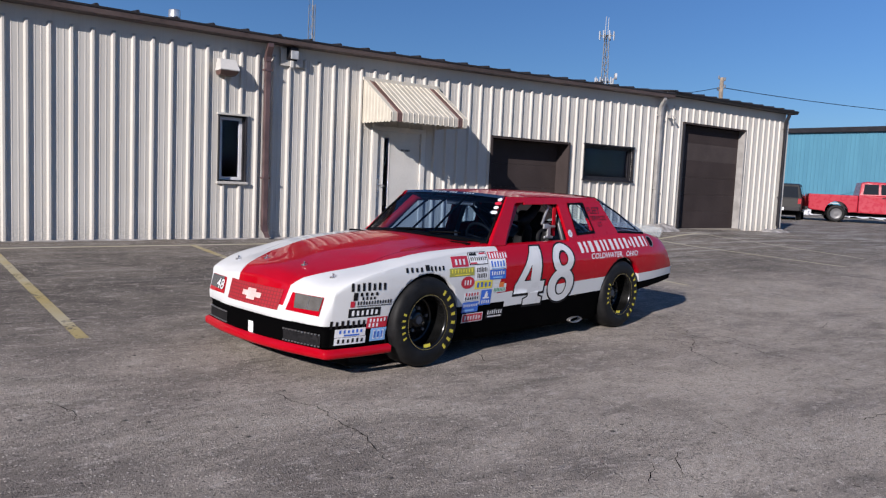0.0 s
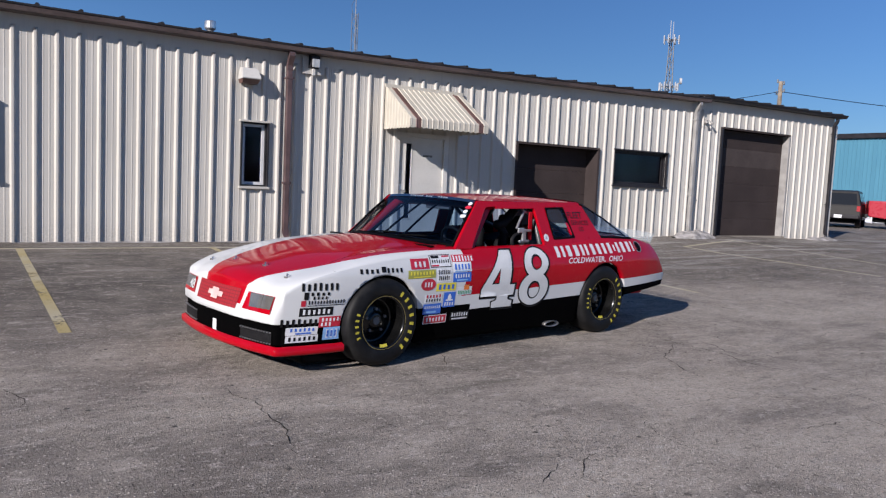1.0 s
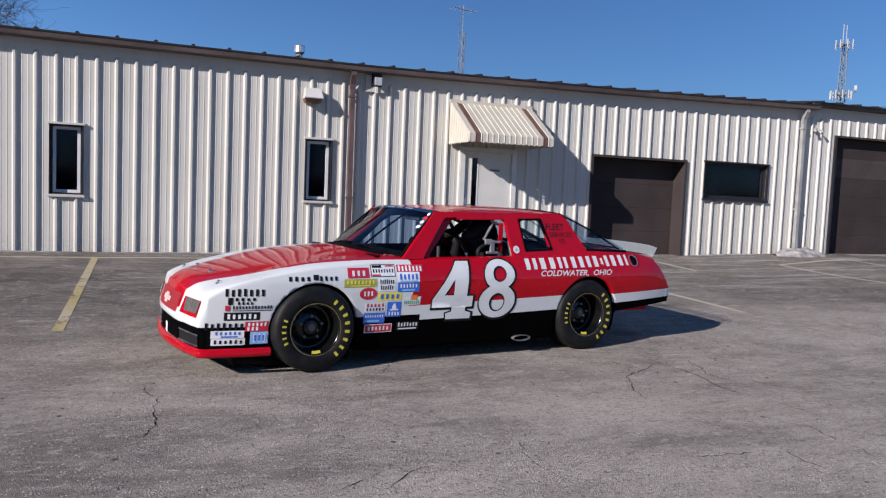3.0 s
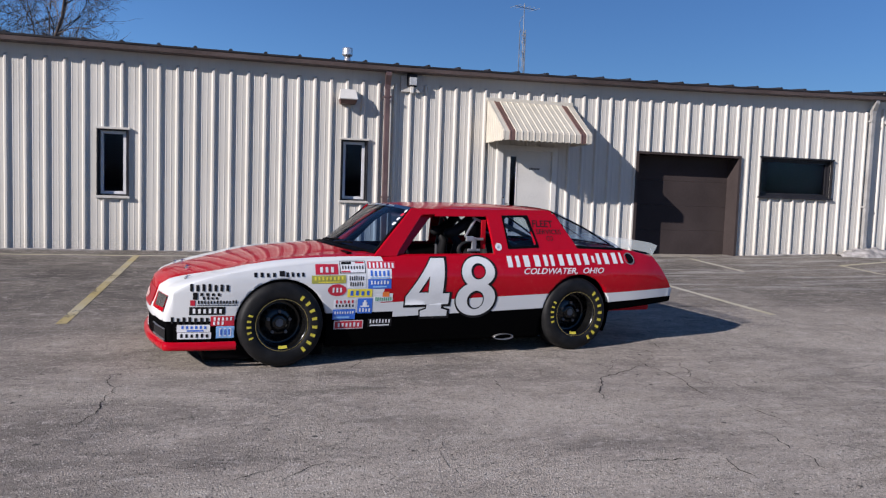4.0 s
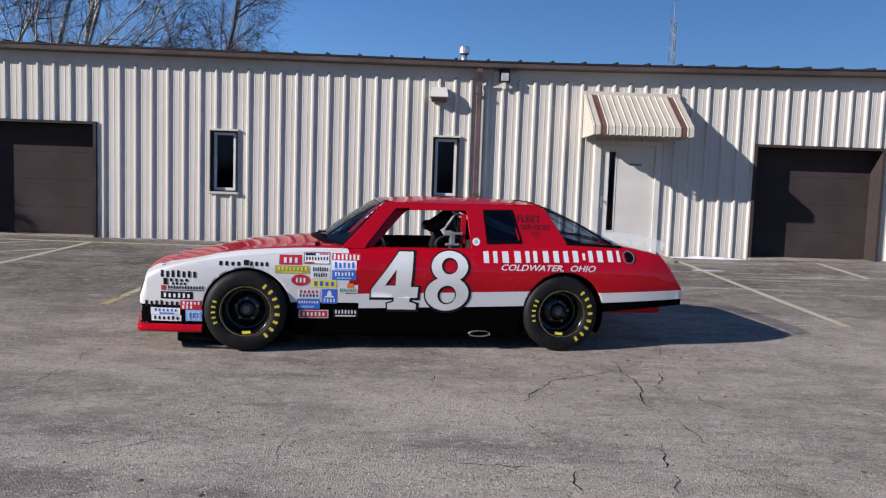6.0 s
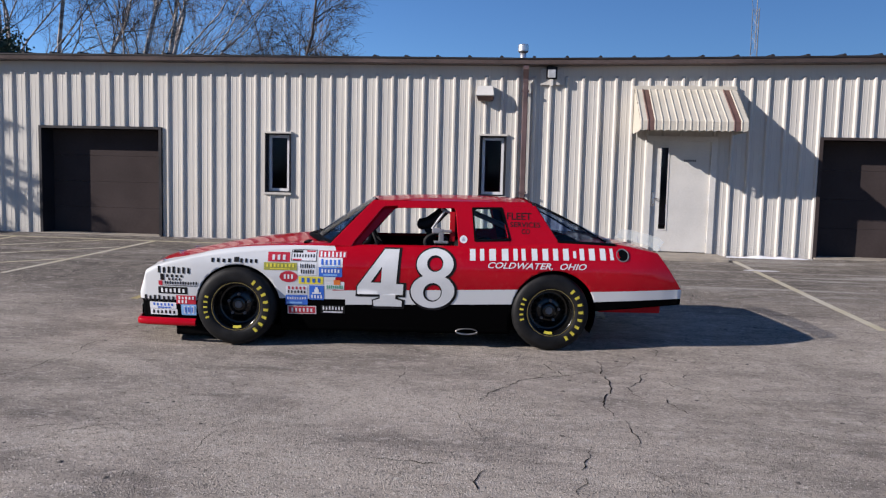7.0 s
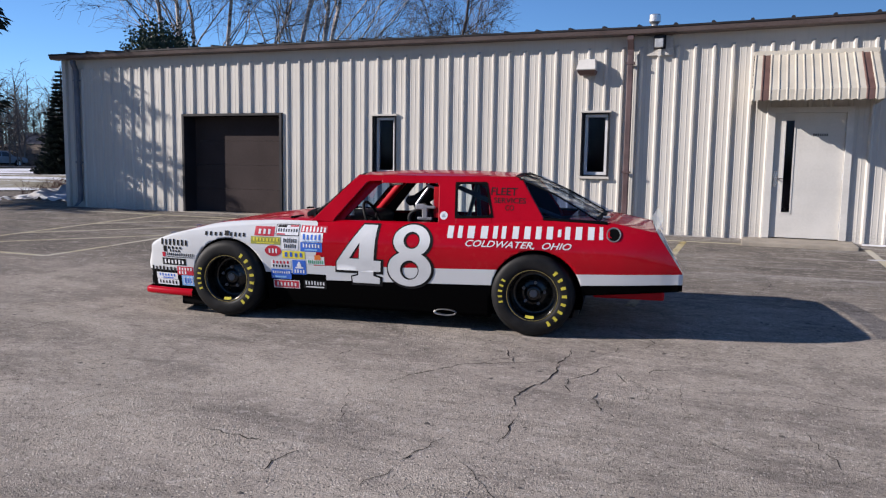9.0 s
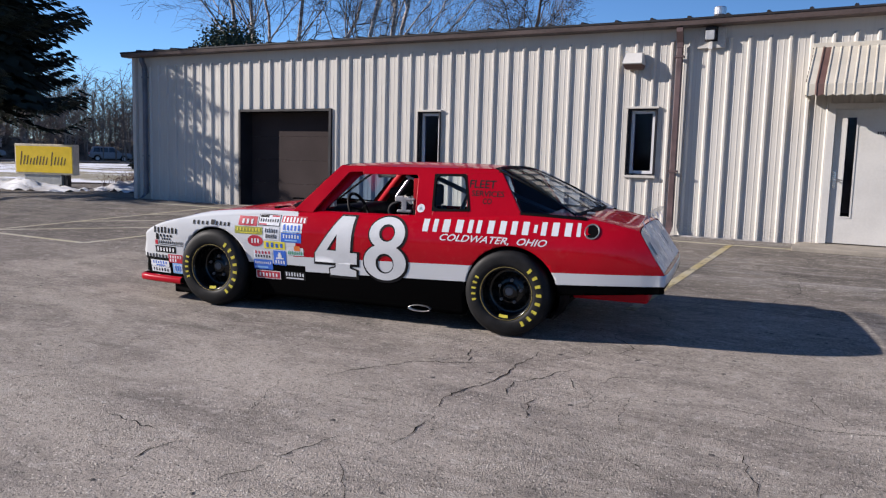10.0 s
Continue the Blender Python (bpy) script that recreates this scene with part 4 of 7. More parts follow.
def make_deck():
    bm = bmesh.new()
    xs = np.linspace(3.05, 3.955, 20)
    grid_faces(bm, [[(place(x, deck_z(x, y)), y, deck_z(x, y)) for y in np.linspace(-1, 1, 33) * side_y(x, shoulder(x)) * 0.985] for x in xs], flip=True)
    car_part("trunk_lid", bm, RED, "glossy red trunk lid")
    # tail panel and bumper
    bm = bmesh.new()
    rows = []
    for k in range(13):
        row = []
        for u in np.linspace(-1, 1, 29):
            w = side_y(3.955, 0.80) * 0.99
            top = deck_z(3.955, u * w) - 0.004
            z = 0.595 + (top - 0.595) * k / 12
            y = u * side_y(3.955, z) * 0.992
            row.append((tail_x(z) + 0.004 + 0.012 * (1 - u ** 4) * math.sin(math.pi * k / 12), y, z))
        rows.append(row)
    grid_faces(bm, rows, flip=False)
    car_part("tail_panel", bm, TAIL, "crumpled silver tail panel")
    bm = bmesh.new()
    rows = []
    for z, o in ((0.437, 0.0), (0.475, 0.012), (0.49, 0.028), (0.560, 0.034), (0.578, 0.028), (0.584, -0.02)):
        row = []
        for x in (3.80, 3.87, 3.925):
            row.append((x, -(side_y(x, z) + 0.003), z))
        for u in np.linspace(-1, 1, 25):
            row.append((3.932 + o + 0.02 * (1 - abs(u) ** 4), 0.833 * u, z))
        for x in (3.925, 3.87, 3.80):
            row.append((x, side_y(x, z) + 0.003, z))
        rows.append(row)
    grid_faces(bm, rows, flip=False)
    car_part("rear_bumper", bm, LIVERY, "white and black rear bumper cover")
    for s in (-1, 1):
        bm = bmesh.new()
        box(bm, -0.002, 0.002, -0.20, 0.20, -0.055, 0.055)
        o = car_part("tail_light", bm, TAIL_COVER, "flat grey tail light cover", smooth=False)
        o.location, o.rotation_euler = (tail_x(0.76) + 0.018, s * 0.50, 0.76), (0, radians(-33.4), 0)


def make_tail_silver():
    n = Nodes("crumpled_silver")
    v = n.coords("Object", (1, 1, 0.6))
    a, b = n.noise(v, 7, 4, 0.6, 1.2), n.noise(v, 2.2, 3)
    n.set(color=n.mix(n.ramp(b, 0.35, 0.65), (0.46, 0.45, 0.445), (0.66, 0.65, 0.64)), rough=n.ramp(a, 0.3, 0.7, 0.22, 0.45), metal=0.25)
    n.bump(a, 0.55, 0.03)
    return n.mat


TAIL = make_tail_silver()
TAIL_COVER = simple("tail_cover", (0.44, 0.42, 0.415), 0.35, var=0.25)
make_deck()

# --- greenhouse
BELT = 0.915


def gh_y(z):
    return 0.815 - 0.40 * (z - BELT)


def pillar(name, pts, s, material=None, label="", thick=0.035):
    """A polygon in the side plane of the cabin, with thickness."""
    bm = bmesh.new()
    # cut into slices so that it follows the slant
    outer = [bm.verts.new((x, s * gh_y(z), z)) for x, z in pts]
    if thick < 0.01:
        bm.faces.new(outer)
        return car_part(name, bm, material or RED, label, smooth=False)
    inner = [bm.verts.new((x, s * (gh_y(z) - thick), z)) for x, z in pts]
    n = len(pts)
    f = [bm.faces.new(outer), bm.faces.new(list(reversed(inner)))]
    for i in range(n):
        j = (i + 1) % n
        f.append(bm.faces.new([outer[j], outer[i], inner[i], inner[j]]))
    bmesh.ops.recalc_face_normals(bm, faces=bm.faces)
    es = [e for e in bm.edges if len(e.link_faces) == 2]
    bmesh.ops.bevel(bm, geom=es, offset=0.006, segments=2, affect="EDGES", profile=0.5)
    return car_part(name, bm, material or RED, label, smooth=False)


for s in (-1, 1):
    pillar("a_pillar", [(0.80, 0.90), (1.01, 0.90), (1.035, 0.945), (1.275, 1.245), (1.30, 1.256), (1.42, 1.262), (1.42, 1.312), (1.19, 1.312)], s)
    pts = [(0.98, 0.90), (1.085, 0.90), (1.105, 0.940), (1.36, 1.215), (1.385, 1.234), (1.42, 1.243), (1.42, 1.275), (1.26, 1.255)]
    bm = bmesh.new()
    bm.faces.new([bm.verts.new((x, s * (gh_y(z) - 0.050), z)) for x, z in pts])
    car_part("pillar_return", bm, RED, "set-back red inner edge of the window", smooth=False)
    pillar("roof_rail", [(1.41, 1.243), (1.88, 1.250), (1.935, 1.252), (2.08, 1.262), (2.35, 1.268), (2.63, 1.285), (2.62, 1.322), (1.41, 1.312)], s)
    pillar("b_pillar", [(1.945, 0.90), (2.115, 0.90), (2.090, 1.268), (1.930, 1.262), (1.915, 1.250), (1.930, 1.232), (1.958, 0.93)], s)
    pillar("c_pillar", [(2.415, 0.90), (2.885, 0.90), (2.845, 0.99), (2.655, 1.290), (2.345, 1.274)], s)
    pillar("window_base", [(2.105, 0.90), (2.425, 0.90), (2.425, 0.985), (2.105, 0.970)], s)
    pillar("quarter_window", [(2.100, 0.965), (2.430, 0.978), (2.350, 1.276), (2.075, 1.268)], s, PLASTIC, "clear plastic quarter window", 0.004).visible_shadow = False
    pillar("rear_side_window", [(2.845, 0.99), (3.34, 0.972), (3.325, 0.995), (2.66, 1.318), (2.652, 1.288)], s, TINT, "clear wraparound rear side window", 0.004)
    pillar("window_trim", [(2.81, 0.968), (3.37, 0.950), (3.365, 0.974), (2.842, 0.992)], s, BLACK, "black window trim", 0.02)
    # rounded black gasket in the quarter window
    corners = [(2.098, 0.962), (2.430, 0.976), (2.352, 1.272), (2.074, 1.264)]
    loops = []
    for inset in (0.0, 0.020):
        cx, cz, lp = 2.24, 1.12, []
        for i, (x, z) in enumerate(corners):
            a, b = Vector(corners[i - 1]), Vector(corners[(i + 1) % 4])
            c = Vector((x, z)) + (Vector((cx, cz)) - Vector((x, z))).normalized() * inset * 1.45
            r = 0.014 if not inset else 0.036
            p0, p1 = c + (a - c).normalized() * r, c + (b - c).normalized() * r
            lp += [tuple(p0 * (1 - t) ** 2 + c * 2 * t * (1 - t) + p1 * t * t) for t in np.linspace(0, 1, 6)]
        loops.append(lp)
    bm = bmesh.new()
    grid_faces(bm, [[(x, s * (gh_y(z) + 0.004), z) for x, z in lp] for lp in loops] + [[(x, s * (gh_y(z) - 0.03), z) for x, z in loops[1]]], close=True)
    bmesh.ops.recalc_face_normals(bm, faces=bm.faces)
    car_part("window_gasket", bm, BLACK, "black rubber gasket round the quarter window", smooth=False)


def roof_z(x, y):
    u = (x - 1.2) / 1.42
    return 1.312 + 0.048 * (1 - (abs(y) / 0.657) ** 2.6) * (1 - 0.55 * abs(2 * u - 1) ** 2.5) + 0.004 * u


def make_roof():
    bm = bmesh.new()
    grid_faces(bm, [[(x + 0.05 * (y / 0.657) ** 2 * (1 if x < 1.5 else 0) - 0.05 * (1 - (y / 0.657) ** 2) * (1 if x < 1.25 else 0), y, roof_z(x, y)) for y in np.linspace(-0.657, 0.657, 25)] for x in np.linspace(1.2, 2.62, 22)], flip=True)
    car_part("roof", bm, RED, "glossy red roof")
    bm = bmesh.new()
    grid_faces(bm, [[(x, y, roof_z(x, y) - 0.03) for y in np.linspace(-0.63, 0.63, 9)] for x in np.linspace(1.22, 2.58, 9)])
    car_part("headliner", bm, BLACK, "black roof lining")
    # windshield
    base = lambda u: Vector((0.60 + 0.22 * u * u, 0.775 * u, 0.962 - 0.045 * u * u))
    head = lambda u: Vector((1.165 + 0.04 * u * u, 0.645 * u, 1.332 - 0.022 * abs(u) ** 2.5))
    def sheet(base, head, bulge, name, mat, label, flip, lift=0.0, n=13):
        bm = bmesh.new()
        rows = []
        for k in range(n):
            t = k / (n - 1)
            rows.append([base(u) * (1 - t) + head(u) * t + Vector((0, 0, (bulge * math.sin(math.pi * t)) + lift)) for u in np.linspace(-1, 1, 21)])
        grid_faces(bm, rows, flip=flip)
        o = car_part(name, bm, mat, label)
        o.visible_shadow = False
        return o
    sheet(base, head, 0.012, "windshield", SCREEN, "slightly tinted windshield", True)
    # rear window: bubble from the roof to the deck
    rb = lambda u: Vector((3.34 - 0.04 * u * u, 0.775 * u, 0.985 - 0.008 * u * u))
    rh = lambda u: Vector((2.59, 0.645 * u, 1.345 - 0.022 * abs(u) ** 2.5))
    sheet(rb, rh, 0.018, "rear_window", PLASTIC, "clear sloping rear window", False)
    # dark bands round the glass
    for nm, b, h, lo, hi in (("windshield_trim", base, head, 0.0, 0.035), ("windshield_header", base, head, 0.93, 1.0), ("rear_window_trim", rb, rh, 0.0, 0.05), ("rear_window_header", rb, rh, 0.95, 1.0)):
        bm = bmesh.new()
        fl = b is base
        bl = 0.012 if fl else 0.018
        grid_faces(bm, [[b(u) * (1 - t) + h(u) * t + Vector((0, 0, bl * math.sin(math.pi * t) + 0.004)) for u in np.linspace(-1, 1, 21)] for t in (lo, (lo + hi) / 2, hi)], flip=fl)
        if nm == "windshield_header":
            car_part(nm, bm, SKY_BAND, "top strip of the windshield in the blue of mirrored sky")
        else:
            car_part(nm, bm, BLACK, "black glass edging")
    for s in (-1, 1):
        bm = bmesh.new()
        tube(bm, [rb(s) + Vector((-0.02, 0, 0.006)), (rb(s) + rh(s)) / 2 + Vector((0, 0, 0.022)), rh(s)], 0.008, 6)
        car_part("rear_window_strip", bm, BLACK, "black window edging")
        bm = bmesh.new()
        tube(bm, [base(s * 0.985), (base(s * 0.985) + head(s * 0.985)) / 2 + Vector((0, 0, 0.014)), head(s * 0.985)], 0.012, 6)
        car_part("windshield_strip", bm, BLACK, "black window edging")
    for u in (-0.32, 0.0, 0.32):
        bm = bmesh.new()
        tube(bm, [base(u) * (1 - t) + head(u) * t + Vector((0.03, 0, 0.012 * math.sin(math.pi * t) - 0.012)) for t in np.linspace(0.02, 0.97, 5)], 0.010, 6)
        car_part("windshield_brace", bm, BLACK, "thin dark windshield brace")
    for s in (-1, 1):
        bm = bmesh.new()
        q = [(2.45, 0.90), (2.86, 0.90), (2.83, 0.985), (2.64, 1.275), (2.36, 1.265)]
        bm.faces.new([bm.verts.new((x, s * (gh_y(z) - 0.040), z)) for x, z in q])
        car_part("pillar_lining", bm, BLACK, "black inner pillar panel", smooth=False)
        bm = bmesh.new()
        q = [(0.83, 0.90), (1.08, 0.90), (1.36, 1.22), (1.35, 1.29), (1.20, 1.29)]
        bm.faces.new([bm.verts.new((x, s * (gh_y(z) - 0.056), z)) for x, z in q])
        car_part("pillar_lining", bm, BLACK, "black inner pillar panel", smooth=False)
    for u in (-0.35, 0.35):
        bm = bmesh.new()
        tube(bm, [rb(u) * (1 - t) + rh(u) * t + Vector((0, 0, 0.018 * math.sin(math.pi * t) + 0.006)) for t in np.linspace(0, 1, 7)], 0.004, 5)
        car_part("rear_window_brace", bm, BLACK, "black window brace")


make_roof()

# --- wheels
def make_wheel():
    w = new("wheel")
    w.parent = car
    bm = bmesh.new()
    prof = [(.190, .02), (.205, -.125), (.215, -.140), (.235, -.148), (.262, -.150), (.290, -.149), (.315, -.142), (.332, -.128), (.342, -.108), (.346, -.08), (.346, .08), (.342, .108), (.332, .128), (.29, .149), (.23, .145), (.205, .125), (.190, .02)]
    lathe(bm, prof, 64)
    t = part("tyre", bm, RUBBER, w, "black racing slick tyre", True)
    bm = bmesh.new()
    prof = [(.206, -.128), (.213, -.136), (.208, -.142), (.198, -.138), (.192, -.12), (.186, -.05), (.180, .0), (.176, .02), (.150, .010), (.110, -.008), (.085, -.020), (.070, -.018), (.066, -.034), (.045, -.038), (.0, -.040)]
    lathe(bm, prof, 48)
    r = part("rim", bm, RIM_BLACK, w, "black steel race wheel", True)
    bm = bmesh.new()
    lathe(bm, [(.2075, -.1425), (.2115, -.1425)], 64)
    part("rim_edge", bm, simple("rim_gold", (0.35, 0.28, 0.10), 0.4, metal=0.6), r, "thin golden rim edge")
    bm = bmesh.new()
    lathe(bm, [(.0, -.044), (.030, -.044), (.034, -.037)], 16)
    part("hub_cap", bm, GREY_TUBE, r, "grey hub centre")
    for k in range(5):
        bm = bmesh.new()
        c = Vector((.092 * math.cos(k * 1.2566 + .3), 0, .092 * math.sin(k * 1.2566 + .3)))
        tube(bm, [c + Vector((0, -.008, 0)), c + Vector((0, -.036, 0))], .013, 6)
        part("lug_nut", bm, GREY_TUBE, r)
    for k in range(10):
        ang = k * 0.6283
        bm = bmesh.new()
        for a0, a1 in ((ang - .12, ang + .12),):
            rows = [[(rr * math.cos(a), yy, rr * math.sin(a)) for a in np.linspace(a0, a1, 4)] for rr, yy in ((.122, -.0035), (.150, .0085))]
            grid_faces(bm, rows)
        part("slot", bm, BLACK, r, "dark cooling slot")
    # raised yellow lettering on the side wall, one bar a letter
    def letters(n, a_mid, span, r0, r1):
        for k in range(n):
            a = a_mid - span / 2 + span * (k + 0.5) / n
            da = span / n * 0.17
            bm = bmesh.new()
            rows = [[(rr * math.cos(x), -.1515 - 0.001 * (1 - abs(rr - .27) / .05), rr * math.sin(x)) for x in np.linspace(a - da, a + da, 4)] for rr in np.linspace(r0, r1, 4)]
            grid_faces(bm, rows)
            part("letter_bar", bm, YELLOW, t)
    letters(8, radians(2), radians(118), .244, .286)
    letters(5, radians(182), radians(50), .246, .280)
    bm = bmesh.new()
    rows = [[(rr * math.cos(x), -.133 + (.2 - rr) * .2, rr * math.sin(x)) for x in np.linspace(radians(262), radians(284), 6)] for rr in (.172, .196)]
    grid_faces(bm, rows)
    part("wheel_tag", bm, YELLOW, r, "small yellow tag")
    return w


wheel = make_wheel()
wheel.matrix_basis = pose(0.012, -0.775, 0.357, 0, 0, 0)
for x, s, turn in ((2.785, -1, 8), (0.012, 1, 0), (2.785, 1, 30)):
    m = pose(x, s * 0.775, 0.357, 0, turn, 0 if s < 0 else 180)
    copy_thing(wheel, m)

# --- wheel houses, floor, undertray
for c, zc, r in ARCHES:
    for s in (-1, 1):
        bm = bmesh.new()
        rows = [[(c + (r + .01) * math.cos(a), s * y, zc + (r + .01) * math.sin(a)) for a in np.linspace(-0.5, math.pi + 0.5, 20)] for y in (0.845, 0.40)]
        grid_faces(bm, rows, flip=s > 0)
        bm.faces.new([bm.verts.new(p) for p in rows[1]])
        car_part("wheel_house", bm, BLACK, "black wheel housing")
car_part("floor_pan", boxed(0.40, 3.1, -0.70, 0.70, 0.15, 0.19), BLACK, "black floor pan", smooth=False)
car_part("front_undertray", boxed(-0.85, -0.36, -0.74, 0.74, 0.17, 0.20), BLACK, "black undertray", smooth=False)
car_part("splitter", boxed(-0.58, 0.4, -0.70, 0.70, 0.05, 0.17, bevel=0.02), BLACK, "black air dam under the nose", smooth=False)
car_part("fuel_cell", boxed(3.26, 3.84, -0.66, 0.66, 0.325, 0.46, bevel=0.02), RED_FLAT, "red fuel cell cover under the tail", smooth=False)
car_part("rear_floor", boxed(3.20, 3.92, -0.80, 0.80, 0.46, 0.48), BLACK, "black trunk floor", smooth=False)
# ---------------------------------------------------------------- numbers, lettering and stickers on the near side
from mathutils.geometry import tessellate_polygon


def flat_mesh(bm, loops, mat=0, cell=0.06):
    """Fills 2D loops (the first is the outline, the rest holes), cut into small cells."""
    pts = [Vector((x, z, 0)) for lp in loops for x, z in lp]
    tris = tessellate_polygon([[Vector((x, z, 0)) for x, z in lp] for lp in loops])
    tmp = bmesh.new()
    vs = [tmp.verts.new(p) for p in pts]
    for t in tris:
        try:
            tmp.faces.new([vs[i] for i in t])
        except ValueError:
            pass
    for axis in (0, 1):
        lo, hi = min(p[axis] for p in pts), max(p[axis] for p in pts)
        for k in range(math.ceil(lo / cell), math.floor(hi / cell) + 1):
            co, no = Vector((0, 0, 0)), Vector((0, 0, 0))
            co[axis], no[axis] = k * cell, 1
            bmesh.ops.bisect_plane(tmp, geom=list(tmp.verts) + list(tmp.edges) + list(tmp.faces), plane_co=co, plane_no=no)
    idx = {v: bm.verts.new(v.co) for v in tmp.verts}
    for f in tmp.faces:
        g = bm.faces.new([idx[v] for v in f.verts])
        g.material_index = mat
    tmp.free()


def on_body(bm, lift):
    """Lays a flat (x, z) mesh onto the near flank."""
    for v in bm.verts:
        x, z = v.co.x, v.co.y
        v.co = (place(x, z), -(side_y(x, z) + lift + v.co.z), z)
    bmesh.ops.recalc_face_normals(bm, faces=bm.faces)
    for f in bm.faces:
        f.normal_update()
        if f.normal.y > 0:
            f.normal_flip()


def on_cabin(bm, lift):
    for v in bm.verts:
        x, z = v.co.x, v.co.y
        v.co = (x, -(gh_y(z) + lift), z)
    for f in bm.faces:
        f.normal_update()
        if f.normal.y > 0:
            f.normal_flip()


def rect(x0, z0, x1, z1):
    return [(x0, z0), (x1, z0), (x1, z1), (x0, z1)]


def oval(cx, cz, rx, rz, n=36):
    return [(cx + rx * math.cos(2 * math.pi * k / n), cz + rz * math.sin(2 * math.pi * k / n)) for k in range(n)]


def grown(loop, d):
    """The loop moved outwards by d."""
    area = sum(a[0] * b[1] - b[0] * a[1] for a, b in zip(loop, loop[1:] + loop[:1]))
    d = d if area > 0 else -d
    out, n = [], len(loop)
    for i in range(n):
        p, a, b = Vector(loop[i]), Vector(loop[i - 1]), Vector(loop[(i + 1) % n])
        e0, e1 = (p - a).normalized(), (b - p).normalized()
        n0, n1 = Vector((e0.y, -e0.x)), Vector((e1.y, -e1.x))
        m = (n0 + n1)
        m = m / max(m.length_squared / 2, 0.6)
        out.append((p.x + m.x * d, p.y + m.y * d))
    return out


# race number: slab-footed figures with a black edge
def figure(name, groups, x0, z0, w, h, slant):
    def fit(lp):
        return [(x0 + u * w + slant * (v - 0.5) * h, z0 + v * h) for u, v in lp]
    white, edge = bmesh.new(), bmesh.new()
    for i, loops in enumerate(groups):
        loops = [fit(lp) for lp in loops]
        a = bmesh.new()
        flat_mesh(a, loops)
        for v in a.verts:
            v.co.z += 0.0008 * i
        me = bpy.data.meshes.new("tmp")
        a.to_mesh(me), a.free()
        white.from_mesh(me)
        b = bmesh.new()
        big = [grown(loops[0], 0.018)] + [grown(lp, -0.015) for lp in loops[1:]]
        big = [[(x + 0.006, z - 0.004) for x, z in lp] for lp in big]
        flat_mesh(b, big)
        for v in b.verts:
            v.co.z += 0.0005 * i
        me = bpy.data.meshes.new("tmp")
        b.to_mesh(me), b.free()
        edge.from_mesh(me)
    on_body(edge, 0.0025)
    on_body(white, 0.0048)
    num = part(name, white, CAR_WHITE, car, "large white race number with a black edge", True)
    part("outline", edge, INK, num, "black number outline")


FOUR = [[[(.55, 1.0), (.86, 1.0), (.84, .40), (1.0, .40), (1.0, .21), (.84, .21), (.84, .135), (.99, .10), (.99, 0), (.38, 0), (.36, .10), (.50, .135), (.50, .21), (.0, .21), (.0, .35)], [(.51, .42), (.51, .70), (.285, .42)]]]
EIGHT = [[oval(.53, .745, .42, .255), oval(.53, .755, .185, .135)[::-1]], [oval(.5, .29, .50, .29), oval(.5, .27, .215, .16)[::-1]]]
figure("race_number", FOUR, 1.075, 0.378, 0.405, 0.508, 0.05)
figure("race_number", EIGHT, 1.545, 0.372, 0.385, 0.528, 0.03)


def lettering(text, x0, z0, width, height, mapper, lift, material, name, label, shear=0.0, parent=None):
    cu = bpy.data.curves.new("text", "FONT")
    cu.body, cu.size, cu.shear, cu.offset, cu.resolution_u = text, 1.0, shear, 0.012, 3
    ob = new("text", cu)
    bpy.context.view_layer.update()
    me = bpy.data.meshes.new_from_object(ob.evaluated_get(bpy.context.evaluated_depsgraph_get()))
    bpy.data.objects.remove(ob)
    bm = bmesh.new()
    bm.from_mesh(me)
    xs = [v.co.x for v in bm.verts]
    cap = 0.70
    for v in bm.verts:
        v.co = (x0 + (v.co.x - min(xs)) / (max(xs) - min(xs)) * width, z0 + v.co.y / cap * height, 0)
    # one object a letter: group the islands that overlap along the line
    bm.verts.ensure_lookup_table()
    seen, islands = set(), []
    for v in bm.verts:
        if v in seen:
            continue
        stack, isl = [v], []
        seen.add(v)
        while stack:
            w = stack.pop()
            isl.append(w)
            for e in w.link_edges:
                o = e.other_vert(w)
                if o not in seen:
                    seen.add(o)
                    stack.append(o)
        islands.append(isl)
    for isl in islands:
        keep = set(isl)
        one = bmesh.new()
        idx = {v: one.verts.new(v.co) for v in isl}
        for f in bm.faces:
            if f.verts[0] in keep:
                one.faces.new([idx[v] for v in f.verts])
        mapper(one, lift)
        part(name, one, material, parent or car, label)
    bm.free()


lettering("FLEET", 2.392, 1.165, 0.222, 0.062, on_cabin, 0.0015, INK, "letter", "black painted words on the red pillar")
lettering("SERVICES", 2.420, 1.100, 0.272, 0.044, on_cabin, 0.0015, INK, "letter", "black painted words on the red pillar")
lettering("CO", 2.522, 1.040, 0.074, 0.044, on_cabin, 0.0015, INK, "letter", "black painted words on the red pillar")
lettering("COLDWATER,  OHIO", 2.217, 0.742, 0.875, 0.052, on_body, 0.002, CAR_WHITE, "letter", "white painted town name on the flank", 0.35)


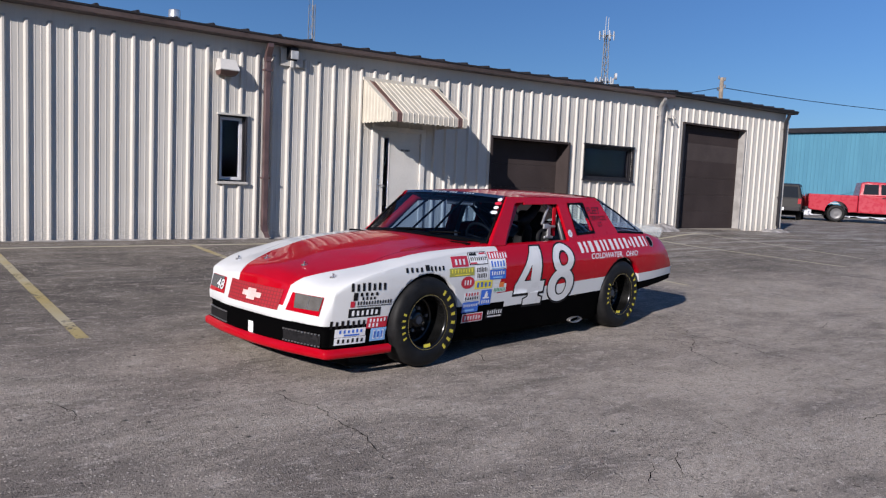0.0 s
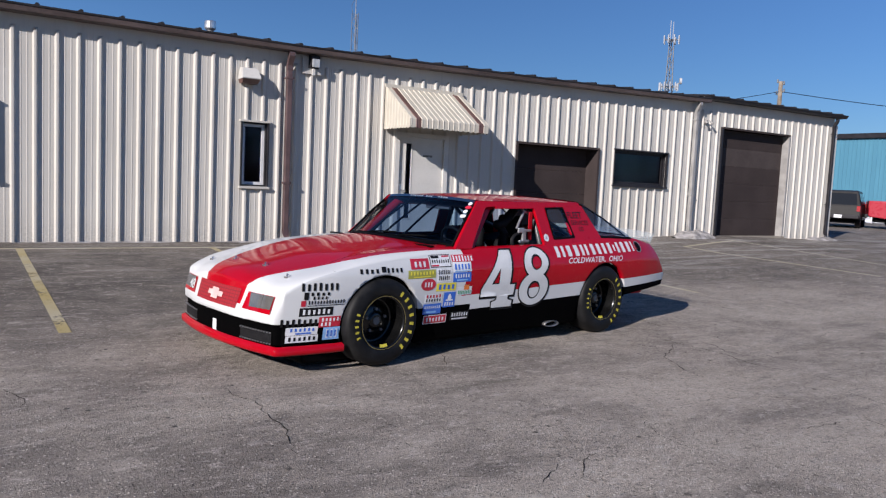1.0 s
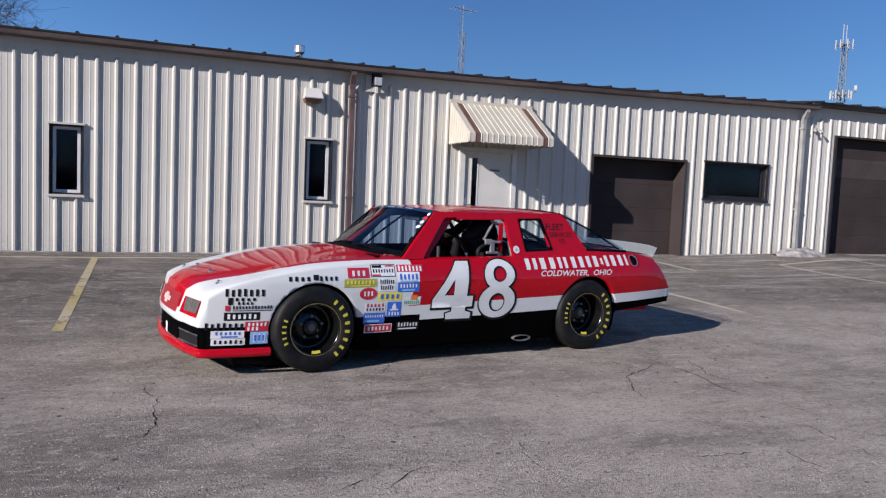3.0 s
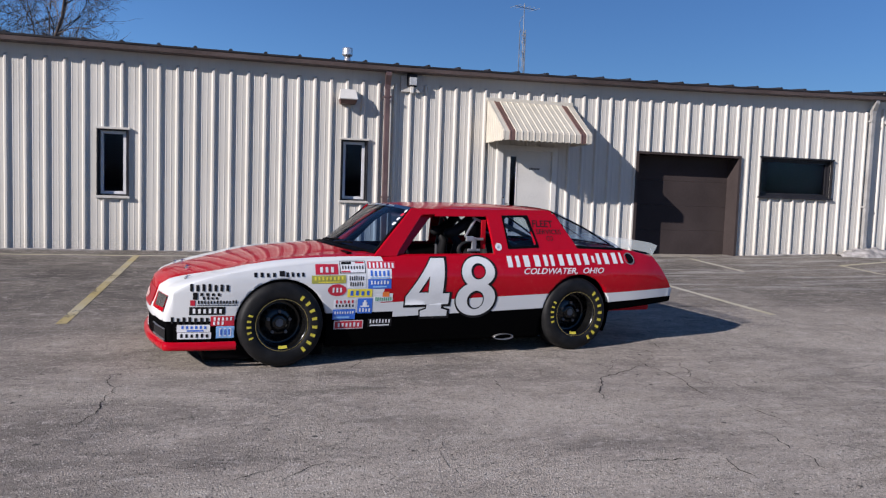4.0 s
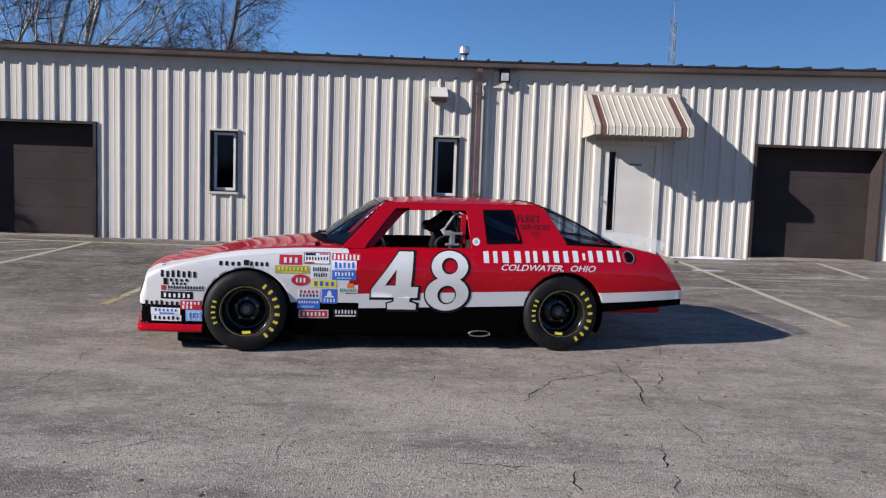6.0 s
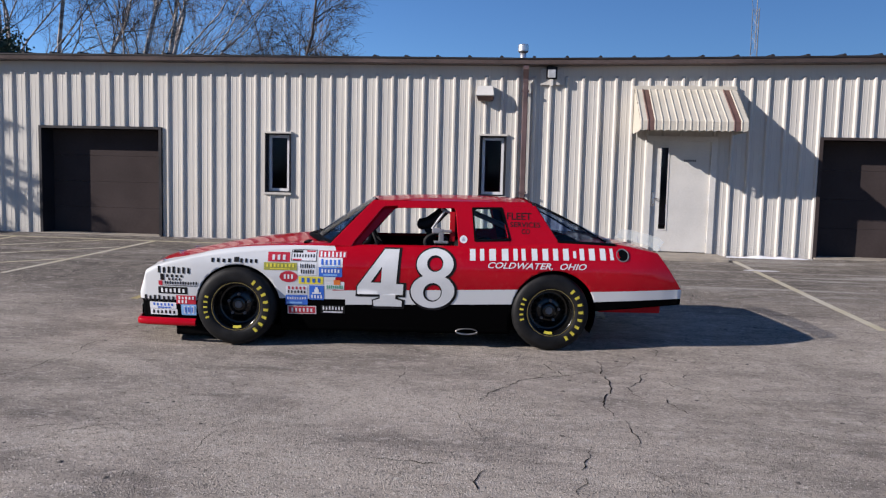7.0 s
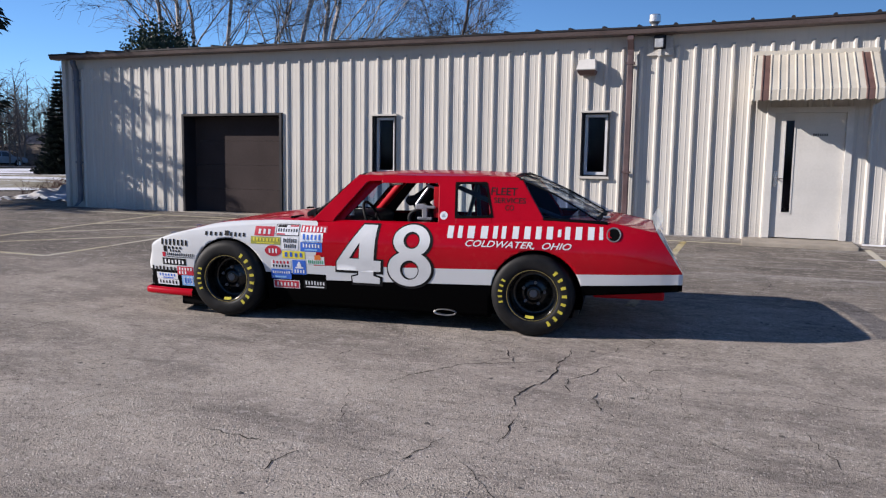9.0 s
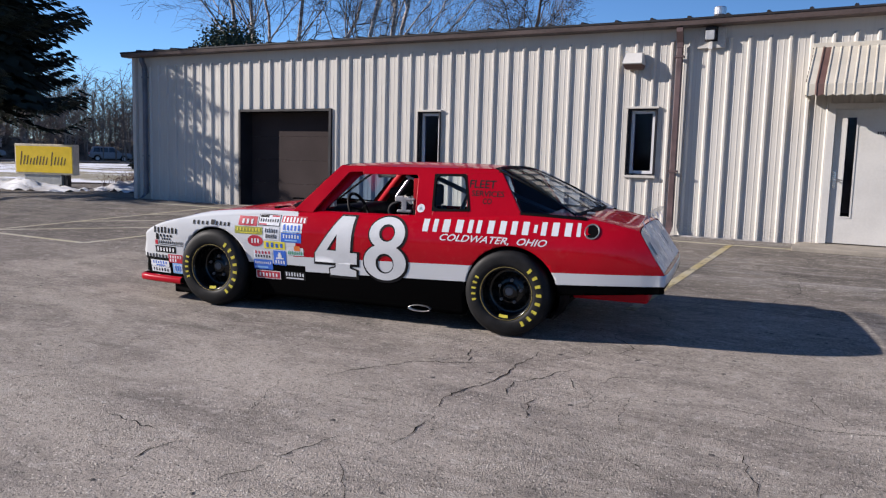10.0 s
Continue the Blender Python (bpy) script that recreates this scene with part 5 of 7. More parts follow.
# the painted name along the flank: one bar a letter
x0 = 2.036
for k, (wide, gap, small) in enumerate(((.92, 0, 0), (.72, 0, 0), (1.1, 0, 0), (1.1, 0, 0), (.72, 0, 0), (.68, 0, 0), (.95, .15, 0), (.95, 0, 0), (.85, 0, 0), (.95, 0, 0), (.5, .05, 1), (.78, 0, 0), (.98, 0, 0), (.95, 0, 0), (.78, 0, 0))):
    pw = 0.1015 * wide
    x0 += 0.1015 * gap
    rise = 0.0225 * (x0 - 2.03)
    bm = bmesh.new()
    flat_mesh(bm, [rect(x0 + pw * 0.24, 0.803 + rise + 0.018 * small, x0 + pw * 0.76, 0.902 + rise - 0.022 * small)])
    on_body(bm, 0.002)
    part("name_bar", bm, CAR_WHITE, car, "white painted bar on the flank")
    x0 += pw

# stickers: place, base colour, and the bars on them
S_RED, S_BLUE, S_PALE = simple("sticker_red", (0.42, 0.015, 0.035), 0.4), simple("sticker_blue", (0.03, 0.12, 0.50), 0.4), simple("sticker_white", (0.64, 0.65, 0.67), 0.4)
S_YEL, S_OLIVE, S_GREEN, S_ORANGE, S_LBLUE = (simple("sticker_yellow", (0.70, 0.60, 0.06), 0.4), simple("sticker_olive", (0.33, 0.33, 0.06), 0.4), simple("sticker_green", (0.05, 0.33, 0.15), 0.4),
                                              simple("sticker_orange", (0.75, 0.20, 0.04), 0.4), simple("sticker_light_blue", (0.22, 0.42, 0.72), 0.4))


def sticker(box_, base, marks, label, shape="rect"):
    """marks: (u0, v0, u1, v1, material, letters); each letter is a bar of its own."""
    x0, z0, x1, z1 = box_
    holder = car
    if base is not None:
        bm = bmesh.new()
        lp = rect(x0, z0, x1, z1) if shape == "rect" else oval((x0 + x1) / 2, (z0 + z1) / 2, (x1 - x0) / 2, (z1 - z0) / 2, 24)
        flat_mesh(bm, [lp], 0)
        on_body(bm, 0.002)
        holder = part("sticker", bm, base, car, label)
    for u0, v0, u1, v1, mat, n in marks:
        X0, X1, Z0, Z1 = x0 + (x1 - x0) * u0, x0 + (x1 - x0) * u1, z0 + (z1 - z0) * v0, z0 + (z1 - z0) * v1
        pw = (X1 - X0) / n
        for k in range(n):
            e = pw * 0.26 if n > 1 else 0
            bm = bmesh.new()
            flat_mesh(bm, [rect(X0 + k * pw + e, Z0, X0 + (k + 1) * pw - e, Z1 - (Z1 - Z0) * (0.0, 0.14, 0.08, 0.14, 0.03)[(k + n) % 5 if k and n > 3 else 0])])
            big = n == 1 and (u1 - u0) * (v1 - v0) > 0.5
            on_body(bm, 0.0029 if big else 0.0038)
            part("bar" if base is not None else "word_bar", bm, mat, holder, label if base is None else "")


W, K, R, B, Y = S_PALE, INK, S_RED, S_BLUE, S_YEL
sticker((-.221, .742, .203, .790), None, [(0, 0, .46, .75, K, 4), (.50, .1, .60, 1, K, 1), (.60, 0, 1, .75, K, 4)], "black sponsor word bars above the arch")
sticker((-.698, .630, -.387, .695), None, [(0, .05, 1, .95, K, 7)], "black sponsor word bars on the fender")
sticker((-.665, .568, -.453, .625), None, [(0, 0, .16, 1, K, 1), (.2, .5, 1, .95, K, 4), (.3, 0, .9, .40, K, 4)], "small black sponsor word bars on the fender")
sticker((-.684, .520, -.330, .563), None, [(0, 0, .10, 1, R, 1), (.14, .3, 1, .95, K, 13), (.14, 0, 1, .12, K, 1)], "small red and black sponsor bars on the fender")
sticker((-.690, .445, -.424, .509), K, [(.06, .2, .94, .8, W, 6)], "black sponsor sticker with white bars")
sticker((-.834, .370, -.535, .432), None, [(0, .05, 1, .95, K, 7)], "black sponsor word bars on the nose")
sticker((-.530, .355, -.353, .434), R, [(.08, .55, .95, .9, W, 5), (.05, .1, .6, .45, W, 3)], "red sponsor sticker with white bars")
sticker((-.778, .306, -.533, .366), W, [(.1, .45, .92, .88, B, 6), (.3, .1, .8, .3, B, 1)], "white sponsor sticker with blue bars")
sticker((-.488, .255, -.350, .352), S_LBLUE, [(.1, .15, .9, .85, W, 3), (.16, .25, .84, .75, B, 3)], "blue sponsor sticker with white bars")
sticker((-.774, .250, -.524, .303), W, [(.05, .22, .95, .82, K, 6)], "white sponsor sticker with black bars")
sticker((.285, .757, .476, .840), R, [(.14, .2, .86, .72, W, 3)], "red sponsor sticker with white bars")
sticker((.490, .765, .713, .865), K, [(.03, .06, .97, .94, W, 1), (.06, .72, .45, .92, K, 1), (.06, .34, .94, .62, K, 8), (.05, .08, .4, .2, R, 1), (.6, .8, .94, .92, R, 1)], "white and black sponsor sticker with bars")
sticker((.729, .802, .975, .860), R, [(.02, .1, .98, .9, W, 7)], "red sponsor sticker with white bars")
sticker((.252, .683, .540, .750), S_OLIVE, [(.05, .4, .95, .85, Y, 8), (.2, .1, .8, .22, Y, 1)], "olive sponsor sticker with yellow bars")
sticker((.552, .644, .712, .754), W, [(.08, .56, .92, .9, K, 7), (.12, .12, .88, .45, K, 6)], "white sponsor sticker with two rows of bars")
sticker((.730, .718, .940, .800), W, [(.06, .25, .94, .85, B, 5), (.1, .05, .9, .14, S_LBLUE, 1)], "pale sponsor sticker with blue bars")
sticker((.388, .577, .546, .677), R, [(.2, .3, .8, .7, W, 3)], "oval red sponsor sticker with white bars", "oval")
sticker((.732, .633, .936, .714), S_BLUE, [(.08, .45, .92, .85, W, 6), (.2, .12, .8, .28, S_LBLUE, 1)], "blue sponsor sticker with white bars")
sticker((.556, .565, .771, .632), Y, [(.06, .2, .94, .82, B, 4)], "yellow sponsor sticker with blue bars")
sticker((.443, .474, .631, .545), W, [(.05, .55, .95, .95, R, 5), (.05, .1, .95, .45, K, 6)], "white sponsor sticker with red and black bars")
sticker((.648, .423, .777, .552), S_BLUE, [(.35, .5, .65, .75, W, 1), (.42, .75, .58, .88, W, 1), (.2, .42, .8, .52, W, 1), (.08, .1, .92, .34, W, 4)], "blue sponsor sticker with a white peak of bars")
sticker((.788, .520, .955, .590), W, [(.05, .1, .95, .55, S_GREEN, 8), (.45, .6, .8, 1.2, S_ORANGE, 1)], "white sponsor sticker with green and orange bars")
sticker((.439, .375, .632, .463), S_BLUE, [(.05, .55, .95, .8, W, 8), (.05, .12, .75, .30, S_LBLUE, 1)], "blue sponsor sticker with white bars")
sticker((.455, .292, .707, .365), W, [(.03, .08, .97, .92, R, 1), (.10, .25, .9, .75, W, 6)], "red and white sponsor sticker with bars")
sticker((.747, .300, .962, .375), K, [(.05, .45, .95, .9, W, 7), (.1, .12, .9, .26, S_PALE, 1)], "black sponsor sticker with white bars")

# round white sticker on the pillar
bm = bmesh.new()
flat_mesh(bm, [oval(2.022, 0.982, 0.034, 0.034, 24)])
flat_mesh(bm, [[(2.003, 0.969), (2.041, 0.969), (2.022, 1.002)]], 1)
bm.verts.ensure_lookup_table()
for v in bm.verts:
    v.co = (v.co.x - 0.02, -(gh_y(v.co.y) + (0.0015 if v.index < 24 else 0.003)), v.co.y)
for f in bm.faces:
    f.normal_update()
    if f.normal.y > 0:
        f.normal_flip()
part("sticker", bm, [S_PALE, simple("sticker_grey", (0.25, 0.33, 0.40), 0.5)], car, "round white sticker on the pillar")

# ---------------------------------------------------------------- front details
def nose_x(y, z):
    return front_x(y) + 0.30 * max(0.0, z - 0.45)


def nose_patch(corners, lift, n=8):
    """A grid on the nose between four (y, z) corners: low left, low right, high right, high left."""
    bm = bmesh.new()
    a, b, c, d = [Vector(p) for p in corners]
    rows = []
    for i in range(n + 1):
        t = i / n
        rows.append([])
        for k in range(n + 1):
            s = k / n
            p = (a * (1 - s) + b * s) * (1 - t) + (d * (1 - s) + c * s) * t
            rows[-1].append((nose_x(p.x, p.y) - lift, p.x, p.y))
    grid_faces(bm, rows)
    for f in bm.faces:
        f.normal_update()
        if f.normal.x > 0:
            f.normal_flip()
    return bm


def make_mesh_red():
    n = Nodes("red_grille_mesh")
    v = n.coords("Object", (1, 1, 1))
    x, y, z = n.xyz(v)
    gy = n.m("ABSOLUTE", n.m("SUBTRACT", n.m("FRACT", n.m("MULTIPLY", y, 28)), 0.5))
    gzz = n.m("ABSOLUTE", n.m("SUBTRACT", n.m("FRACT", n.m("MULTIPLY", z, 40)), 0.5))
    wire = n.m("MAXIMUM", n.m("GREATER_THAN", gy, 0.38), n.m("GREATER_THAN", gzz, 0.36))
    n.set(color=n.mix(wire, (0.30, 0.012, 0.02), (0.17, 0.012, 0.016)), rough=0.5)
    return n.mat


LAMP = simple("lamp_cover", (0.10, 0.095, 0.09), 0.15, var=0.15, scale=8, coat=1.0)
LAMP_DARK = simple("lamp_cover_dark", (0.05, 0.05, 0.055), 0.2, coat=0.8)
car_part("grille", nose_patch([(-0.335, .452), (0.335, .452), (0.350, .600), (-0.350, .600)], 0.004, 12), make_mesh_red(), "dark red grille panel")
for s in (-1, 1):
    def q(*pts):
        pts = [(s * y, z) for y, z in pts]
        return pts if s > 0 else [pts[1], pts[0], pts[3], pts[2]]
    bez = car_part("headlight", nose_patch(q((0.418, .468), (0.735, .462), (0.742, .590), (0.445, .594)), 0.004), RED, "red headlight surround")
    part("lens", nose_patch(q((0.500, .492), (0.730, .496), (0.738, .588), (0.478, .592)), 0.008), LAMP if s < 0 else LAMP_DARK, bez, "smoked headlight cover", True)
    if s < 0:
        part("divider", nose_patch(q((0.618, .496), (0.624, .496), (0.624, .588), (0.618, .588)), 0.010, 2), GREY_TUBE, bez)
    # brake duct with a riveted mesh
    duct = car_part("duct_cover", nose_patch(q((0.385, .242), (0.738, .240), (0.738, .332), (0.380, .336)), -0.017), simple("duct_mesh", (0.009, 0.009, 0.010), 0.5, var=0.6, scale=60, spec=0.2), "black mesh duct cover")
    bm = bmesh.new()
    for k in range(12):
        for zz in (.247, .329):
            y = s * (0.392 + 0.338 * k / 11)
            box(bm, nose_x(y, zz) + 0.008, nose_x(y, zz) + 0.02, y - 0.004, y + 0.004, zz - 0.004, zz + 0.004)
    rv = part("rivets", bm, GALV, duct, "small rivets round the mesh")
    rv["kind"] = "stuff"
# plain cross-shaped badge
bm = bmesh.new()
for (y0, y1, z0, z1, l) in ((-0.122, 0.122, .508, .545, .010), (-0.055, 0.055, .486, .567, .012)):
    rows = [[(nose_x(y, z) - l, y, z) for y in np.linspace(y0, y1, 5)] for z in (z0, z1)]
    grid_faces(bm, rows, flip=True)
car_part("badge", bm, simple("badge_pale", (0.62, 0.42, 0.40), 0.35), "pale plain badge on the grille", smooth=False)
car_part("tow_tag", nose_patch([(-0.035, .236), (0.030, .236), (0.030, .322), (-0.035, .322)], -0.012, 3), S_PALE, "white tag on the front bumper")
lettering("48", 0, 0, 0.14, 0.080, lambda bm, lift: [setattr(v, "co", (nose_x(0.585 - v.co.x, .497 + v.co.y * 0.95) - 0.0125, 0.585 - v.co.x, .497 + v.co.y * 0.95)) for v in bm.verts], 0, CAR_WHITE, "letter", "small white race number on the headlight cover")
# hood pins
for x, y in ((-0.69, -0.64), (-0.69, 0.62), (-0.66, -0.25), (-0.66, 0.25)):
    bm = bmesh.new()
    z = hood_z(x, y)
    tube(bm, [(x, y, z - 0.005), (x, y, z + 0.006)], 0.024, 12)
    tube(bm, [(x, y, z + 0.004), (x, y, z + 0.028)], 0.006, 8)
    tube(bm, [(x - 0.02, y - 0.025, z + 0.018), (x + 0.01, y, z + 0.020), (x + 0.03, y + 0.03, z + 0.016)], 0.003, 5)
    car_part("hood_pin", bm, CHROME, "small metal hood pin", smooth=False)
# wiper and cowl grille
bm = bmesh.new()
rows = [[(0.575 + 0.22 * u * u + dx, 0.74 * u, 0.958 - 0.043 * u * u + dz) for u in np.linspace(-0.88, 0.88, 21)] for dx, dz in ((-0.05, 0.002), (-0.02, 0.014), (0.02, 0.012))]
grid_faces(bm, rows, flip=True)
car_part("cowl", bm, BLACK, "black cowl strip under the windshield")
for y0 in (-0.30, 0.12):
    bm = bmesh.new()
    tube(bm, [(0.60, y0, 0.985), (0.63, y0 - 0.14, 0.995), (0.67, y0 - 0.30, 1.0)], 0.008, 6)
    car_part("wiper", bm, BLACK, "black wiper arm")
# stickers along the edge of the windshield
for t, w, mm in ((.60, .085, S_PALE), (.71, .055, S_PALE), (.81, .085, S_RED), (.90, .05, S_PALE)):
    bm = bmesh.new()
    c0, c1 = Vector((0.60 + 0.22 * .86, -0.775 * .93, 0.962 - 0.045 * .86)), Vector((1.165 + 0.04 * .86, -0.645 * .93, 1.332 - 0.02))
    c = c0.lerp(c1, t) + Vector((-0.004, 0, 0.012 * math.sin(math.pi * t) + 0.006))
    d = (c1 - c0).normalized()
    lp = [c + d * (0.021 * math.sin(a)) + Vector((0, -0.5 * w * math.cos(a), 0)) for a in np.linspace(0, 6.2832, 13)[:-1]]
    bm.faces.new([bm.verts.new(p) for p in lp])
    car_part("sticker", bm, mm, "small pale sticker on the windshield", smooth=False)
# row of faded bars on the windshield header
FADED = simple("faded_white", (0.22, 0.26, 0.32), 0.5)
for k in range(16):
    y = -0.30 + k * 0.034
    if k in (4, 5, 9):
        continue
    f = lambda t, yy: (Vector((0.60 + 0.22 * (yy / .655) ** 2, 0.775 * yy / .655, 0.962 - 0.045 * (yy / .655) ** 2)) * (1 - t) + Vector((1.165 + 0.04 * (yy / .655) ** 2, yy, 1.332 - 0.022 * abs(yy / .655) ** 2.5)) * t + Vector((-0.002, 0, 0.012 * math.sin(math.pi * t) + 0.0065)))
    bm = bmesh.new()
    bm.faces.new([bm.verts.new(p) for p in (f(0.95, y), f(0.98, y), f(0.98, y + 0.022), f(0.95, y + 0.022))])
    car_part("header_bar", bm, FADED, "faded pale bar on the windshield band", smooth=False)

# ---------------------------------------------------------------- rear details
SPOILER = Nodes("clear_spoiler")
_t, _m = SPOILER.add("ShaderNodeBsdfTransparent"), SPOILER.add("ShaderNodeMixShader")
SPOILER.set(color=(0.30, 0.34, 0.36), rough=0.3)
_m.inputs[0].default_value = 0.45
SPOILER.link(_t.outputs[0], _m.inputs[1]), SPOILER.link(SPOILER.bsdf.outputs[0], _m.inputs[2]), SPOILER.link(_m.outputs[0], SPOILER.out.inputs["Surface"])
bm = bmesh.new()
rows = []
for t in (0, 1):
    rows.append([(3.745 + 0.055 * t, y, deck_z(3.80, y) + 0.004 + 0.095 * t) for y in np.linspace(-0.79, 0.79, 17)])
grid_faces(bm, rows)
g = bmesh.ops.solidify(bm, geom=bm.faces[:], thickness=0.006)
sp = car_part("spoiler", bm, SPOILER.mat, "clear plastic rear spoiler", smooth=False)
for y in np.linspace(-0.72, 0.72, 5):
    bm = bmesh.new()
    tube(bm, [(3.80, y, deck_z(3.80, y) - 0.002), (3.772, y, deck_z(3.80, y) + 0.05)], 0.004, 5)
    part("stay", bm, GALV, sp, "thin spoiler stay")
# fuel filler
bm = bmesh.new()
xc, zc = 3.468, 0.874
yb = side_y(xc, zc)
for r0, r1, l0, l1, mi in ((.058, .054, .003, .005, 0), (.054, .047, .005, .002, 0), (.047, 0.001, .002, .002, 1)):
    rows = [[(place(xc, zc) + r * math.cos(a), -(side_y(xc, zc + r * math.sin(a)) + l), zc + r * math.sin(a)) for a in np.linspace(0, 2 * math.pi, 25)[:-1]] for r, l in ((r0, l0), (r1, l1))]
    grid_faces(bm, rows, mi, close=True)
bmesh.ops.recalc_face_normals(bm, faces=bm.faces)
car_part("fuel_filler", bm, [GREY_TUBE, BLACK], "round fuel filler with a metal ring", smooth=False)
# side exhaust: flattened tube end
bm = bmesh.new()
def oval_ring(y, rx, rz):
    return [(2.045 + rx * math.cos(a), y, 0.165 + rz * math.sin(a) * (1 if abs(math.sin(a)) > .3 else .9)) for a in np.linspace(0, 2 * math.pi, 29)[:-1]]
grid_faces(bm, [oval_ring(-0.60, .090, .022), oval_ring(-0.87, .098, .027), oval_ring(-0.885, .100, .028), oval_ring(-0.885, .092, .022), oval_ring(-0.60, .085, .016)], close=True)
bmesh.ops.recalc_face_normals(bm, faces=bm.faces)
car_part("exhaust_pipe", bm, simple("burnt_metal", (0.30, 0.29, 0.28), 0.35, metal=0.8, var=0.3, scale=9), "flattened bare metal side exhaust")
# trunk lid lines, hinges
bm = bmesh.new()
for y0, y1 in ((-0.60, -0.595), (0.595, 0.60)):
    rows = [[(place(x, deck_z(x, y)), y, deck_z(x, y) + 0.002) for y in (y0, y1)] for x in np.linspace(3.35, 3.93, 9)]
    grid_faces(bm, rows, flip=True)
car_part("trunk_seam", bm, BLACK, "dark trunk lid seam", smooth=False)
for y in (-0.5, 0.5):
    bm = bmesh.new()
    box(bm, 3.32, 3.38, y - 0.03, y + 0.03, deck_z(3.35, y) + 0.001, deck_z(3.35, y) + 0.018, bevel=0.004)
    car_part("trunk_clip", bm, GALV, "small metal trunk clip", smooth=False)

# ---------------------------------------------------------------- cabin
for s in (-1, 1):
    car_part("door_lining", boxed(0.90, 2.38, s * 0.77 - 0.01, s * 0.77 + 0.01, 0.17, 0.885), BLACK, "black inner door panel", smooth=False)
bm = bmesh.new()
prof = [(0.60, 0.90), (0.95, 0.945), (1.05, 0.93), (1.08, 0.88), (1.06, 0.74), (0.98, 0.70)]
grid_faces(bm, [[(x, y, z) for x, z in prof] for y in (-0.76, 0.76)])
bmesh.ops.recalc_face_normals(bm, faces=bm.faces)
car_part("dashboard", bm, SEAT_BLACK, "black dashboard")
car_part("firewall", boxed(0.58, 0.62, -0.76, 0.76, 0.17, 0.93), BLACK, "black firewall", smooth=False)
bm = bmesh.new()
grid_faces(bm, [[(2.30, -0.74, 0.17), (2.30, 0.74, 0.17)], [(2.36, -0.74, 0.86), (2.36, 0.74, 0.86)], [(3.25, -0.72, 0.95), (3.25, 0.72, 0.95)]])
car_part("rear_shelf", bm, BLACK, "black rear bulkhead and shelf", smooth=False)


def bent(pts, r, name, mat, label):
    bm = bmesh.new()
    tube(bm, pts, r, 10)
    car_part(name, bm, mat, label)


CAGE = simple("cage_grey", (0.055, 0.056, 0.062), 0.4, var=0.1)
lab = "dark grey roll cage tube"
bent([(2.02, -0.70, 0.18), (2.02, -0.70, 0.90), (2.02, -0.57, 1.23), (2.02, -0.48, 1.265), (2.02, 0.48, 1.265), (2.02, 0.57, 1.23), (2.02, 0.70, 0.90), (2.02, 0.70, 0.18)], 0.022, "roll_hoop", CAGE, lab)
for s in (-1, 1):
    bent([(0.92, s * 0.70, 0.20), (0.93, s * 0.70, 0.92), (1.25, s * 0.56, 1.25), (1.40, s * 0.53, 1.268), (2.02, s * 0.50, 1.268)], 0.042 if s > 0 else 0.024, "roll_bar", RED_FLAT, "red painted roll cage tube")
    bent([(2.02, s * 0.55, 1.24), (2.55, s * 0.52, 1.02), (2.95, s * 0.48, 0.88)], 0.020, "rear_stay", CAGE, lab)
    for z in (0.35, 0.50, 0.65):
        bent([(0.93, s * 0.72, z), (1.45, s * 0.75, z + 0.02), (2.02, s * 0.72, z)], 0.020, "door_bar", CAGE, lab)
bent([(1.30, -0.55, 1.262), (1.30, 0.55, 1.262)], 0.020, "roof_bar", CAGE, lab)
bent([(2.02, 0.55, 1.22), (2.02, -0.60, 0.30)], 0.020, "diagonal_bar", CAGE, lab)
# seat
bm = bmesh.new()
rows = []
for x, z, w, d in ((1.55, .30, .22, .08), (1.58, .36, .24, .10), (1.86, .34, .24, .10), (1.93, .42, .25, .10), (1.96, .65, .26, .09), (1.99, .88, .25, .08), (2.00, .98, .17, .06)):
    rows.append([(x - d * math.sin(math.pi * k / 10) * (0.3 if abs(k - 5) < 3 else 1.0), -0.36 + w * math.cos(math.pi * k / 10), z) for k in range(11)])
grid_faces(bm, rows)
bmesh.ops.solidify(bm, geom=bm.faces[:], thickness=0.03)
car_part("seat", bm, SEAT_BLACK, "black high-backed race seat")
for y in (-0.50, -0.18):
    bm = bmesh.new()
    tube(bm, [(1.585, y, 1.075), (1.61, y, 1.085), (1.68, y, 1.095), (1.76, y, 1.15), (1.85, y, 1.235)], [0.020, 0.046, 0.050, 0.050, 0.040], 12)
    tube(bm, [(1.66, y, 1.08), (1.72, y, 1.0), (1.70, y, 0.90), (1.74, y, 0.84)], [0.030, 0.042, 0.048, 0.04], 10)
    car_part("head_support", bm, SEAT_BLACK, "black padded head support")
car_part("headrest", boxed(1.92, 1.99, -0.50, -0.20, 0.98, 1.17, bevel=0.03), SEAT_BLACK, "black padded headrest", smooth=False)
bm = boxed(1.30, 1.34, -0.16, 0.18, 1.205, 1.262, bevel=0.01)
car_part("cabin_mirror", bm, GALV, "wide bare metal mirror under the roof", smooth=False)
